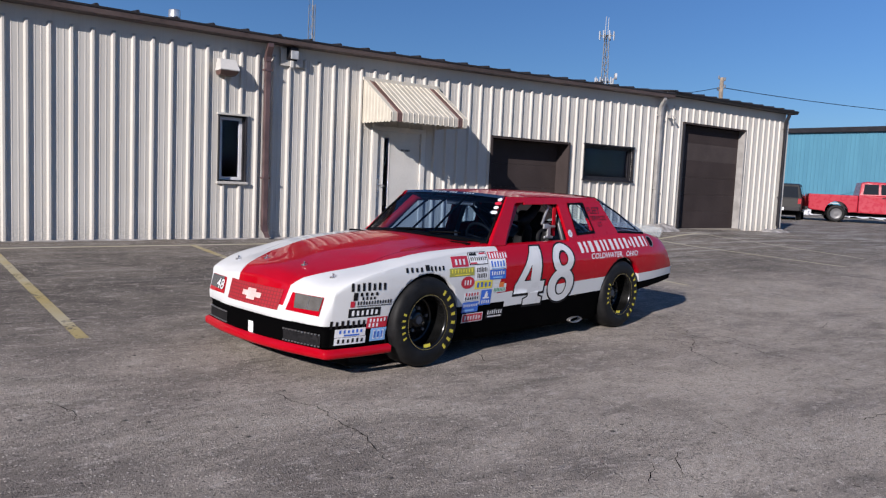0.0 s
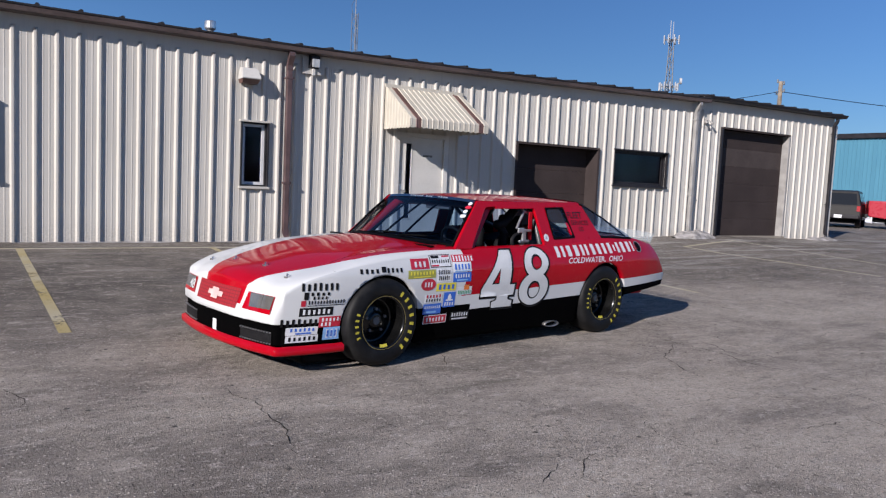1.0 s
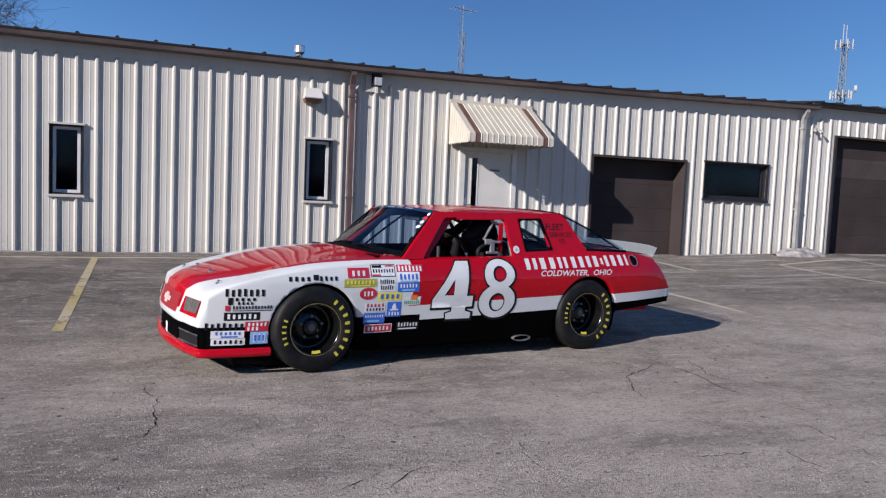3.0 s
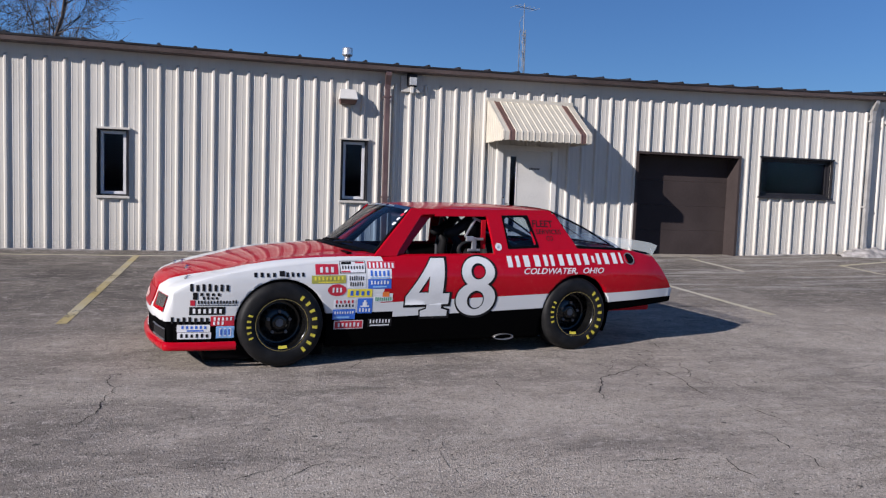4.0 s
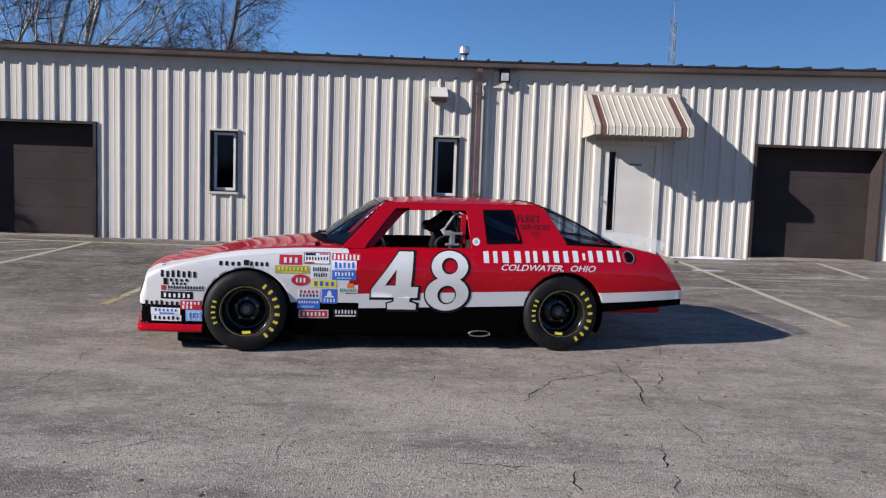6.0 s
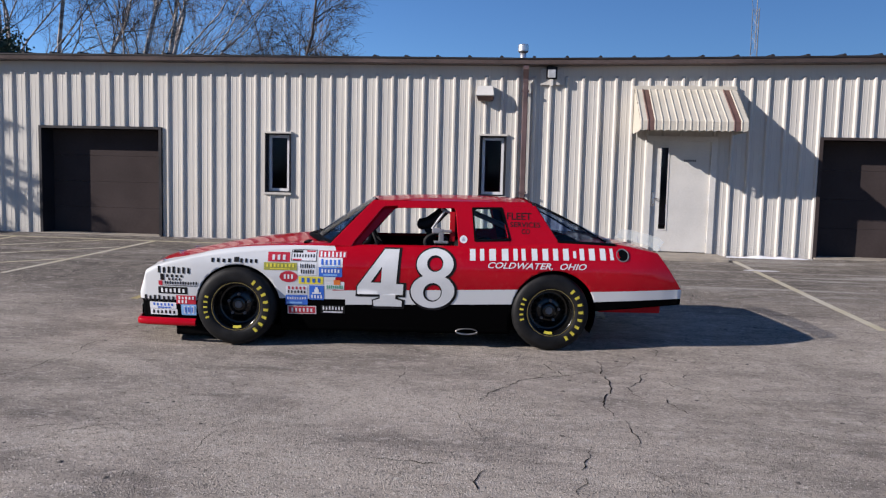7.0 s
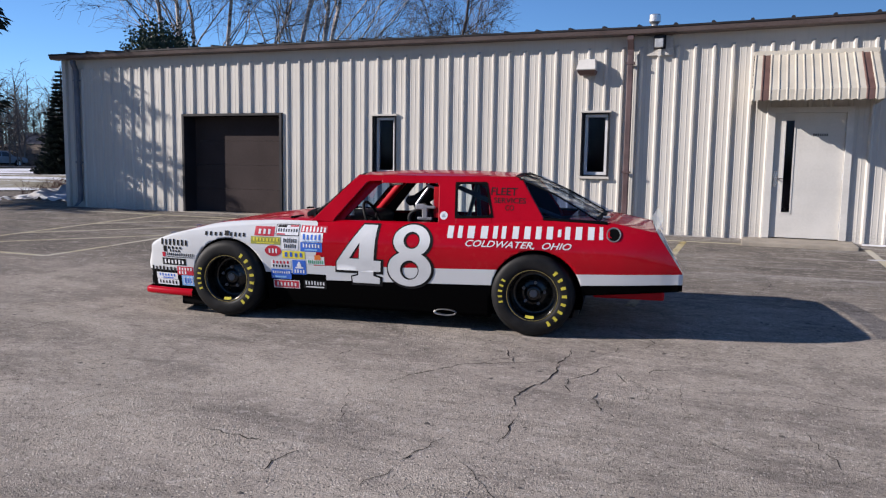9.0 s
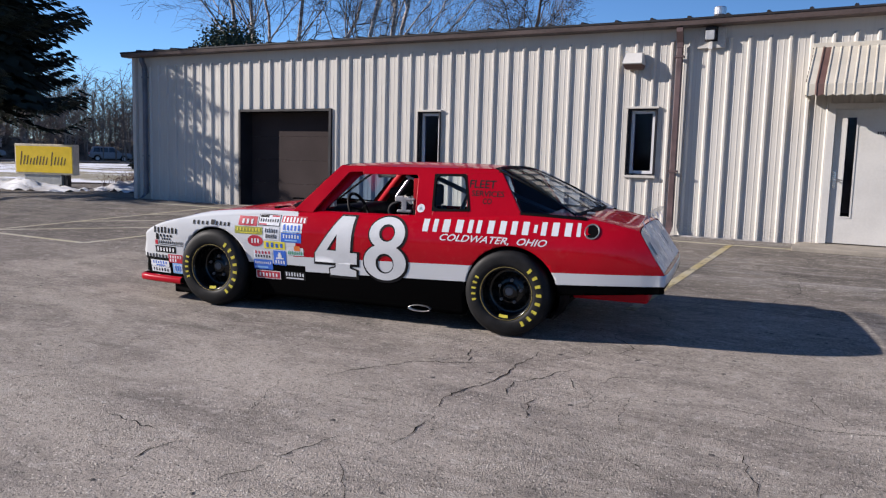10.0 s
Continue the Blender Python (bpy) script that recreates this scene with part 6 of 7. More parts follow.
# aluminium bracket by the window
bm = bmesh.new()
tube(bm, [(1.83, -0.64, 1.22), (1.76, -0.65, 1.12), (1.72, -0.66, 1.06)], 0.012, 8)
tube(bm, [(1.80, -0.64, 1.24), (1.90, -0.63, 1.20)], 0.012, 8)
box(bm, 1.72, 1.80, -0.69, -0.67, 1.02, 1.07, bevel=0.008)
box(bm, 1.78, 1.83, -0.69, -0.665, 0.93, 1.06, bevel=0.008)
box(bm, 1.80, 1.90, -0.69, -0.67, 1.03, 1.055, bevel=0.008)
box(bm, 1.74, 1.87, -0.69, -0.668, 0.93, 0.955, bevel=0.006)
car_part("net_bracket", bm, simple("dull_aluminium", (0.30, 0.30, 0.31), 0.4, metal=0.6, var=0.2, scale=12), "dull aluminium window net bracket", smooth=False)
bm = bmesh.new()
rows = [[(1.76 + .12 * math.cos(a) * f, -0.66 - l, 0.94 + .09 * math.sin(a) * f) for a in np.linspace(0, 2 * math.pi, 21)[:-1]] for f, l in ((1, 0), (.9, .02), (.75, .02), (.7, 0))]
grid_faces(bm, rows, close=True)
car_part("seat_shoulder", bm, SEAT_BLACK, "black padded seat shoulder")
bm = bmesh.new()
box(bm, 1.88, 1.93, -0.665, -0.655, 0.95, 1.22, bevel=0.004)
car_part("net_strap", bm, RED_FLAT, "dark red window net strap", smooth=False)
# steering wheel
bm = bmesh.new()
ring = [Vector((0, .17 * math.cos(a), .17 * math.sin(a))) for a in np.linspace(0, 2 * math.pi, 29)]
m = pose(1.22, -0.36, 0.90, 0, -24, 0)
tube(bm, [m @ p for p in ring], 0.014, 8, cap=False)
for a in (0.3, 2.84, 4.71):
    tube(bm, [m @ Vector((0.03, 0, 0)), m @ Vector((0, .165 * math.cos(a), .165 * math.sin(a)))], 0.009, 6)
tube(bm, [m @ Vector((0.03, 0, 0)), m @ Vector((-0.25, 0, -0.05))], 0.02, 8)
car_part("steering_wheel", bm, SEAT_BLACK, "black steering wheel")
bm = boxed(1.08, 1.10, -0.70, -0.60, 0.93, 1.04, bevel=0.012)
car_part("inner_mirror", bm, RED_FLAT, "small red mirror by the pillar", smooth=False)
bm = bmesh.new()
tube(bm, [(1.10, -0.66, 0.95), (1.10, -0.66, 1.0)], 0.045, 14)
car_part("gauge", bm, GALV, "small bright gauge", smooth=False)
# ---------------------------------------------------------------- snow, cracks and seams on the ground
CRACK = simple("crack_dark", (0.006, 0.0055, 0.005), 0.95, var=0.4, spec=0.05)
SEAM = simple("seam_tar", (0.12, 0.108, 0.10), 0.85, var=0.4, spec=0.1)


def crack(pts, width=0.012, seed=0, wander=0.035):
    """A ragged dark crack that follows a few points."""
    rng = random.Random(seed)
    dense = []
    for (x0, y0), (x1, y1) in zip(pts, pts[1:]):
        k = max(int(math.hypot(x1 - x0, y1 - y0) / 0.045), 2)
        for i in range(k):
            t = i / k
            w = wander * math.sin(math.pi * t)
            dense.append((x0 + (x1 - x0) * t + rng.uniform(-w, w), y0 + (y1 - y0) * t + rng.uniform(-w, w)))
    dense.append(pts[-1])
    a, b = [], []
    for i, (x, y) in enumerate(dense):
        x0, y0 = dense[max(i - 1, 0)]
        x1, y1 = dense[min(i + 1, len(dense) - 1)]
        l = math.hypot(x1 - x0, y1 - y0) or 1
        w = width / 2 * rng.uniform(0.35, 1.3) * min(1, 0.3 + 4 * min(i, len(dense) - 1 - i) / len(dense))
        nx, ny = -(y1 - y0) / l * w, (x1 - x0) / l * w
        a.append((x + nx, y + ny, gz(x, y) + 0.003))
        b.append((x - nx, y - ny, gz(x, y) + 0.003))
    bm = bmesh.new()
    grid_faces(bm, [b, a])
    return tagged(mesh_ob("crack", bm, CRACK), "dark ragged crack in the asphalt", "crack", "cracks in the asphalt", "structure")


CRACKS_TAIL = ([(6.63, 4.86), (6.66, 4.62), (6.63, 4.43), (6.68, 4.13), (6.66, 3.88), (6.60, 3.63), (6.59, 3.45), (6.63, 3.28)], [(6.70, 3.18), (6.71, 2.97), (6.74, 2.80), (6.74, 2.67)],
               [(5.75, 3.45), (5.79, 3.66), (5.93, 3.88), (6.02, 4.08), (6.35, 4.27), (6.59, 4.45)], [(6.18, 4.62), (6.33, 4.29)], [(7.01, 4.51), (6.93, 4.36), (6.91, 4.19), (6.79, 4.02), (6.81, 3.86), (6.90, 3.72)],
               [(7.03, 3.80), (7.03, 3.66), (7.08, 3.53), (7.21, 3.37)], [(5.86, 1.92), (5.84, 2.07), (5.87, 2.20)], [(6.34, 2.28), (6.40, 2.34), (6.43, 2.48), (6.45, 2.66)])
CRACKS_WIDE = ([(6.34, 1.94), (6.36, 2.06), (6.39, 2.19)], [(7.29, 4.33), (7.29, 4.48), (7.36, 4.53), (7.49, 4.57)], [(5.21, 2.27), (5.38, 2.24), (5.66, 2.24)], [(8.20, 3.56), (8.30, 3.22), (8.34, 3.05)],
               [(2.24, 4.72), (2.23, 4.42), (2.32, 4.21), (2.29, 3.88), (2.30, 3.68), (2.24, 3.42), (2.20, 3.22)], [(3.12, 2.31), (3.26, 2.41), (3.38, 2.49)], [(3.38, 2.29), (3.51, 2.43), (3.64, 2.52)],
               [(4.17, 4.88), (4.01, 4.54)], [(7.06, 4.31), (7.18, 4.09)], [(7.9, 4.3), (8.5, 4.1), (9.0, 4.25)], [(0.95, 5.05), (1.05, 4.8), (1.02, 4.6)])
CRACKS_FAR = ([(-0.35, 7.31), (-0.21, 7.86), (-0.52, 8.62), (-0.48, 9.28)], [(8.00, 9.52), (8.10, 8.40), (7.86, 7.59)], [(5.09, 3.87), (5.11, 4.12)], [(6.95, 5.6), (7.2, 5.3), (7.15, 5.1), (7.5, 4.9)])
for i, pts in enumerate(CRACKS_TAIL + CRACKS_WIDE + CRACKS_FAR):
    crack(pts, 0.0075 if i < 8 else 0.006, i, 0.022)
rng = random.Random(5)
for k in range(38):
    x, y = (rng.uniform(0.5, 11), rng.uniform(1.0, 8.5)) if k < 16 else (rng.uniform(5.5, 10.5), rng.uniform(0.6, 5.0))
    a = rng.uniform(0, 6.28)
    pts = [(x, y)]
    for j in range(rng.randint(2, 4)):
        a += rng.uniform(-0.7, 0.7)
        pts.append((pts[-1][0] + 0.22 * math.cos(a), pts[-1][1] + 0.22 * math.sin(a)))
    crack(pts, 0.003, 100 + k, 0.02)
for y, x0, x1, w in ((9.63, -4, 13, 0.022), (7.26, -4, 13, 0.020)):
    pts = [(x0 + (x1 - x0) * k / 40, y + 0.03 * math.sin(k * 1.7) + 0.015 * math.sin(k * 4.1)) for k in range(41)]
    tagged(ground_strip("paving_seam", pts, w, SEAM, 0.0035), "dark paving seam across the asphalt", "seam", "paving seams", "structure")
# small dark chips lying on the lot
rng = random.Random(11)
bm = bmesh.new()
for k in range(230):
    x, y = rng.uniform(-1, 12), rng.uniform(0.6, 9)
    r = rng.uniform(0.006, 0.024)
    z = gz(x, y)
    a0 = rng.uniform(0, 6)
    ring = [bm.verts.new((x + r * rng.uniform(.6, 1.2) * math.cos(a0 + a), y + r * rng.uniform(.6, 1.2) * math.sin(a0 + a), z + 0.002)) for a in (0, 1.2, 2.4, 3.6, 4.9)]
    top = bm.verts.new((x, y, z + r * 0.35))
    for i in range(5):
        bm.faces.new([ring[i], ring[(i + 1) % 5], top])
tagged(mesh_ob("gravel_chips", bm, simple("chip", (0.07, 0.062, 0.055), 0.9)), "scattered dark chips on the asphalt", "gravel", kind="stuff")


def snow_heap(name, cx, cy, rx, ry, h, seed, label, category="snow", n=34, material=None):
    """A ragged heap of old snow with a broken outline."""
    bm = bmesh.new()
    vs = {}
    for i in range(n + 1):
        for j in range(n + 1):
            u, v = 2 * i / n - 1, 2 * j / n - 1
            x, y = cx + u * rx, cy + v * ry
            q = Vector((x * 1.3 + seed * 7.1, y * 1.3, 0))
            f = 1 - (u * u + v * v) + 0.55 * noise.noise(q * 1.2) + 0.35 * noise.noise(q * 3.7)
            z = h * min(max(f, -0.2), 1.2) ** 1 * (0.75 + 0.5 * abs(noise.noise(q * 2.9)))
            vs[i, j] = (x, y, gz(x, y) + z) if f > -0.1 else None
    keep = {k: bm.verts.new(p) for k, p in vs.items() if p}
    for i in range(n):
        for j in range(n):
            q = [(i, j), (i + 1, j), (i + 1, j + 1), (i, j + 1)]
            if all(k in keep for k in q):
                bm.faces.new([keep[k] for k in q])
    return tagged(mesh_ob(name, bm, material or SNOW, smooth=True), label, category, "old snow", "stuff")


snow_heap("snow_heap", 16.6, 12.38, 0.75, 0.34, 0.19, 1, "small grey heap of dirty snow against the wall", material=DIRTY_SNOW)
snow_heap("snow_heap", 22.6, 12.50, 0.85, 0.22, 0.13, 2, "small grey heap of dirty snow at the corner", material=DIRTY_SNOW)
snow_heap("snow_patch", 9.62, 10.95, 0.30, 0.10, 0.012, 3, "thin melting patch of snow on asphalt")
snow_heap("snow_patch", 10.2, 12.58, 0.75, 0.10, 0.04, 4, "thin melting strip of snow along the wall")
for k, (a, b) in enumerate(((-7.3, -4.2), (-1.2, 1.2), (1.4, 4.0), (4.2, 7.6), (13.6, 15.7))):
    snow_heap("snow_strip", (a + b) / 2, 12.66, (b - a) / 2, 0.075, 0.02, 20 + k, "thin strip of snow along the foot of the wall", n=40, material=DIRTY_SNOW)
snow_heap("snow_bank", -9.6, 15.4, 2.6, 1.3, 0.34, 7, "bank of old ploughed snow beside the building")
snow_heap("snow_bank", -15.0, 13.4, 4.2, 1.1, 0.28, 8, "bank of old ploughed snow near the sign")
snow_heap("snow_bank", -21.0, 11.2, 3.6, 1.2, 0.30, 9, "bank of old ploughed snow near the sign")


def make_field():
    n = Nodes("snowy_grass")
    v = n.coords()
    big, fine = n.noise(n.coords("Object", (0.05, 0.3, 1)), 1.0, 4), n.noise(v, 1.4, 5)
    f = n.m("ADD", n.m("MULTIPLY", big, 0.75), n.m("MULTIPLY", fine, 0.3))
    n.set(color=n.mix(n.ramp(f, 0.49, 0.57), (0.62, 0.63, 0.67), n.mix(n.ramp(fine, 0.3, 0.7), (0.17, 0.15, 0.10), (0.23, 0.20, 0.13))), rough=0.9)
    n.bump(fine, 0.4, 0.05)
    return n.mat


bm = bmesh.new()
rng = random.Random(3)
turn = radians(33)
rows = []
for j in range(30):
    row = []
    for i in range(40):
        u, v = -45 + i * 3.0, j * 2.2
        x, y = -16 - v * math.cos(turn) + u * math.sin(turn) * 0.8, 17.0 + v * math.sin(turn) + u * math.cos(turn) * 0.8
        row.append((x, y, 0.27 + 0.09 * noise.noise(Vector((x * 0.2, y * 0.2, 0)))))
    rows.append(row)
grid_faces(bm, rows, flip=True)
tagged(mesh_ob("lawn", bm, make_field(), smooth=True), "winter lawn half covered with old snow", "lawn", kind="structure")
# street beyond the lawn
bm = bmesh.new()
d, s = Vector((-math.cos(turn), math.sin(turn), 0)), Vector((math.sin(turn), math.cos(turn), 0))
o = Vector((-16, 17, 0))
grid_faces(bm, [[o + d * a + s * b + Vector((0, 0, 0.40)) for b in (-60, 60)] for a in (58, 65)])
tagged(mesh_ob("road", bm, simple("street", (0.20, 0.19, 0.185), 0.85, var=0.2, scale=1)), "grey street beyond the snowy lawn", "road", kind="structure")


# ---------------------------------------------------------------- trees
BARK = simple("bark_brown", (0.085, 0.065, 0.055), 0.9, var=0.3, scale=8, bump=0.4)
TWIG = simple("twig_brown", (0.062, 0.048, 0.044), 0.9, var=0.2)
TWIG_GREY = simple("twig_grey", (0.115, 0.095, 0.085), 0.9, var=0.25)
TWIG_DARK = simple("dark_twigs", (0.052, 0.044, 0.042), 0.9, var=0.3)


def make_birch_bark():
    n = Nodes("birch_bark")
    v = n.coords("Object", (1, 1, 2.5))
    a, b = n.noise(v, 3.0, 5, 0.7, 1.0), n.noise(v, 16, 4)
    col = n.mix(n.ramp(a, 0.42, 0.60), (0.46, 0.41, 0.37), (0.17, 0.135, 0.115))
    n.set(color=n.mix(n.ramp(b, 0.55, 0.75), col, (0.05, 0.04, 0.035)), rough=0.8)
    n.bump(b, 0.5, 0.02)
    return n.mat


BIRCH = make_birch_bark()


def grow(rng, thick, thin, p, d, length, r, level, spread=0.6, up=0.12, kids=4, bend=0.14, limbs=0, reach=(0.36, 0.60), tip=0.0055):
    """Adds a limb and its side limbs: thick ones to one mesh, twigs to another."""
    n = 5 if level else 8
    pts, rad, dirs = [p.copy()], [r], [d.copy()]
    q, e = p.copy(), d.normalized()
    for i in range(n):
        e = (e + Vector((rng.gauss(0, bend), rng.gauss(0, bend), rng.gauss(0, bend) + up * (0.5 if level else 0.3)))).normalized()
        q = q + e * (length / n)
        pts.append(q.copy()), dirs.append(e.copy())
        rad.append(max(r * (1 - 0.80 * (i + 1) / n), 0.004))
    tube(thick if r > 0.028 else thin, pts, rad, 8 if r > 0.06 else (5 if r > 0.028 else 3), cap=False)
    if level >= 4 or r < tip + 0.0005:
        return
    k = kids + (3 if level == 0 else 0)
    near, far = 0.36, 0.60
    if level == 0:
        k, near, far = limbs or k, *reach
    for j in range(k):
        f = rng.uniform(0.25 if level else 0.2, 0.98)
        i = min(int(f * n), n - 1)
        at, base = pts[i].lerp(pts[i + 1], f * n - i), dirs[i + 1]
        side = base.orthogonal().normalized()
        side.rotate(Matrix.Rotation(rng.uniform(0, 6.283), 3, base))
        nd = (base + side * rng.uniform(spread * 0.7, spread * 1.5)).normalized()
        grow(rng, thick, thin, at, nd, length * rng.uniform(near, far) * (1.1 - 0.4 * f), max(rad[i] * rng.uniform(0.34, 0.54), tip), level + 1, spread, up, kids, bend * 1.15, tip=tip)


def bare_tree(name, seed, stems, height, radius, bark, twig, label, lean=0.12, spread=0.6, up=0.12, kids=4, to=None, limbs=0, reach=(0.36, 0.60), tip=0.0055):
    rng = random.Random(seed)
    t = thing(name, (0, 0, 0), 0, label, "tree", "bare trees behind the building")
    thick, thin = bmesh.new(), bmesh.new()
    for k in range(stems):
        a = rng.uniform(0, 6.28) if to is None else radians(to) + rng.uniform(-0.3, 0.3)
        d = Vector((lean * math.cos(a), lean * math.sin(a), 1)).normalized()
        grow(rng, thick, thin, Vector((0.16 * math.cos(a) * (stems > 1), 0.16 * math.sin(a) * (stems > 1), -0.1)), d, height * rng.uniform(0.85, 1.05), radius * rng.uniform(0.8, 1.05), 0, spread, up, kids, 0.14, limbs, reach, tip)
    part("trunk", thick, bark, t, "", True)
    part("crown", thin, twig, t, "crown of fine bare twigs")["kind"] = "stuff"
    return t


b1 = bare_tree("birch_tree", 4, 3, 11.0, 0.11, BIRCH, TWIG, "bare birch with peeling pale bark and three stems", 0.14, 0.70, 0.03, 8)
b1.matrix_basis = pose(-9.3, 18.8, 0.2)
b2 = bare_tree("birch_tree", 9, 1, 11.5, 0.125, BIRCH, TWIG, "bare upright birch with peeling pale bark", 0.03, 0.72, 0.02, 9)
b2.matrix_basis = pose(-8.4, 19.9, 0.2)
b3 = bare_tree("birch_tree", 14, 1, 11.5, 0.12, BIRCH, TWIG, "bare leaning birch with peeling pale bark", 0.24, 0.72, 0.02, 9, 35)
b3.matrix_basis = pose(-8.3, 20.9, 0.2)
copy_thing(b3, pose(-8.3, 22.0, 0.2, 0, 0, 14))
copy_thing(b3, pose(-8.0, 22.9, 0.2, 9, 4, -12))
copy_thing(b2, pose(-11.6, 22.5, 0.2, 0, 0, 150))
t1 = bare_tree("bare_tree", 21, 7, 9.8, 0.052, TWIG_GREY, TWIG_GREY, "bushy bare tree with many fine grey twigs", 0.42, 0.50, 0.10, 9)
t1.matrix_basis = pose(-10.8, 32.5, 0.2)
t2 = bare_tree("bare_tree", 33, 1, 12.0, 0.10, BARK, TWIG_DARK, "tall bare tree with many fine dark twigs", 0.03, 0.85, 0.02, 13, None, 58, (0.17, 0.30), 0.0068)
t2.matrix_basis = pose(-7.2, 39.0, 0.2)
t3 = bare_tree("bare_tree", 38, 2, 10.5, 0.055, TWIG_GREY, TWIG_GREY, "slender bare tree with upright twigs", 0.08, 0.48, 0.16, 8, None, 26, (0.16, 0.28))
t3.matrix_basis = pose(-5.0, 30.5, 0.2)
copy_thing(t2, pose(-3.2, 28.6, 0.0, 0, 0, 100))
copy_thing(t3, pose(-8.4, 36.0, 0.2, 0, 0, 60))
copy_thing(t1, pose(-14.0, 37.0, 0.2, 0, 0, 100))


# conifers
NEEDLE = simple("spruce_needles", (0.010, 0.018, 0.012), 0.9, var=0.4, scale=3)
CEDAR = simple("cedar_leaves", (0.034, 0.048, 0.025), 0.8, var=0.4, scale=5)


def spruce(name, seed, height, r0, z0, label, density=1.0, heart=0.0):
    rng = random.Random(seed)
    t = thing(name, (0, 0, 0), 0, label, "tree")
    bm = bmesh.new()
    tube(bm, [(0, 0, -0.1), (0.02, 0, height * 0.5), (0, 0, height)], [0.20, 0.12, 0.02], 10)
    part("trunk", bm, BARK, t, "", True)
    verts, faces = [], []
    z = z0
    while z < height - 0.2:
        f = (z - z0) / (height - z0)
        R = r0 * (1 - f) ** 0.8 * rng.uniform(0.85, 1.1)
        for k in range(int(10 * density)):
            a = rng.uniform(0, 6.283)
            L = max(R * rng.uniform(0.65, 1.12), 0.25)
            ca, sa = math.cos(a), math.sin(a)
            droop = rng.uniform(0.10, 0.32) * (1 - 0.5 * f)
            m = int(max(6, L * 13 * density))
            for i in range(m):
                u = (i + rng.random()) / m
                px, pz = L * u, z - droop * L * math.sin(u * 2.2) + 0.10 * L * u * u * u
                for s in (-1, 1):
                    w = (0.42 * (1 - 0.55 * u) + 0.08) * rng.uniform(0.6, 1.15) * min(1.0, 0.45 + L * 0.35)
                    fwd = w * rng.uniform(0.4, 0.95)
                    hang = -w * rng.uniform(0.05, 0.55)
                    b = len(verts)
                    pts = [(px - 0.035, 0.0, pz), (px + fwd * .5 + 0.03, s * w * .55, pz + hang * .4 + 0.012), (px + fwd, s * w, pz + hang), (px + fwd * .45 - 0.05, s * w * .6, pz + hang * .55)]
                    verts.extend([(x * ca - y * sa, x * sa + y * ca, zz) for x, y, zz in pts])
                    faces.append((b, b + 1, b + 2, b + 3))
        # dense short sprays round the trunk
        for k in range(int(26 * heart * (1.8 if f < 0.25 else 1.0))):
            a, u = rng.uniform(0, 6.283), rng.uniform(0.03, 0.60)
            px, pz = R * u, z + rng.uniform(-0.15, 0.15) - 0.15 * R * u
            ca, sa, w = math.cos(a), math.sin(a), rng.uniform(0.18, 0.42)
            b = len(verts)
            verts.extend([(x * ca - y * sa, x * sa + y * ca, zz) for x, y, zz in ((px, 0, pz), (px + w * .5, w * .5, pz - w * .2), (px + w, 0, pz - w * .6), (px + w * .4, -w * .5, pz - w * .3))])
            faces.append((b, b + 1, b + 2, b + 3))
        z += 0.20 + 0.10 * rng.random()
    me = bpy.data.meshes.new("crown")
    me.from_pydata(verts, [], faces)
    me.materials.append(NEEDLE)
    ob = new("crown", me)
    ob.parent = t
    return t


sp = spruce("spruce_tree", 2, 14.2, 3.1, 2.75, "tall dark green spruce with drooping branches", 1.3, 10.0)
sp.matrix_basis = pose(-12.5, 11.65, 0.2)
far_sp = spruce("spruce_tree", 6, 7.4, 1.75, 0.3, "dark green spruce beyond the snowy lawn", 3.0)
far_sp.matrix_basis = pose(-37.0, 38.6, 0.3)


def leafy(name, seed, at, rx, rz, z0, label):
    """An evergreen crown of many small leaf sprays with gaps, on short stems."""
    rng = random.Random(seed)
    t = thing(name, at, 0, label, "tree")
    bm = bmesh.new()
    for k in range(7):
        a = k * 0.9
        tube(bm, [(0, 0, 0), (rx * .3 * math.cos(a), rx * .3 * math.sin(a), z0 + rz * .5), (rx * .6 * math.cos(a), rx * .6 * math.sin(a), z0 + rz * 1.2)], [0.07, 0.04, 0.012], 6, cap=False)
    part("trunk", bm, BARK, t, "", True)
    verts, faces = [], []
    for c in range(430):
        u = Vector((rng.gauss(0, 1), rng.gauss(0, 1), rng.gauss(0, 1))).normalized() * rng.uniform(0.45, 1.0)
        cc = Vector((u.x * rx, u.y * rx, z0 + rz + u.z * rz))
        for k in range(44):
            p = cc + Vector((rng.gauss(0, .16), rng.gauss(0, .16), rng.gauss(0, .16)))
            d = Vector((rng.gauss(0, 1), rng.gauss(0, 1), rng.gauss(.3, 1))).normalized()
            w = d.orthogonal().normalized() * 0.03
            b = len(verts)
            L = rng.uniform(0.07, 0.14)
            verts.extend([p - w * .4, p + d * L * .5 + w, p + d * L, p + d * L * .5 - w])
            faces.append((b, b + 1, b + 2, b + 3))
    me = bpy.data.meshes.new("crown")
    me.from_pydata([tuple(v) for v in verts], [], faces)
    me.materials.append(CEDAR)
    ob = new("crown", me)
    ob.parent = t


leafy("cedar_tree", 3, (-8.4, 17.0, 0.2), 1.15, 1.75, 1.6, "dark green cedar beside the building")
leafy("cedar_tree", 5, (-9.9, 18.1, 0.2), 1.0, 1.6, 1.5, "dark green cedar beside the building")

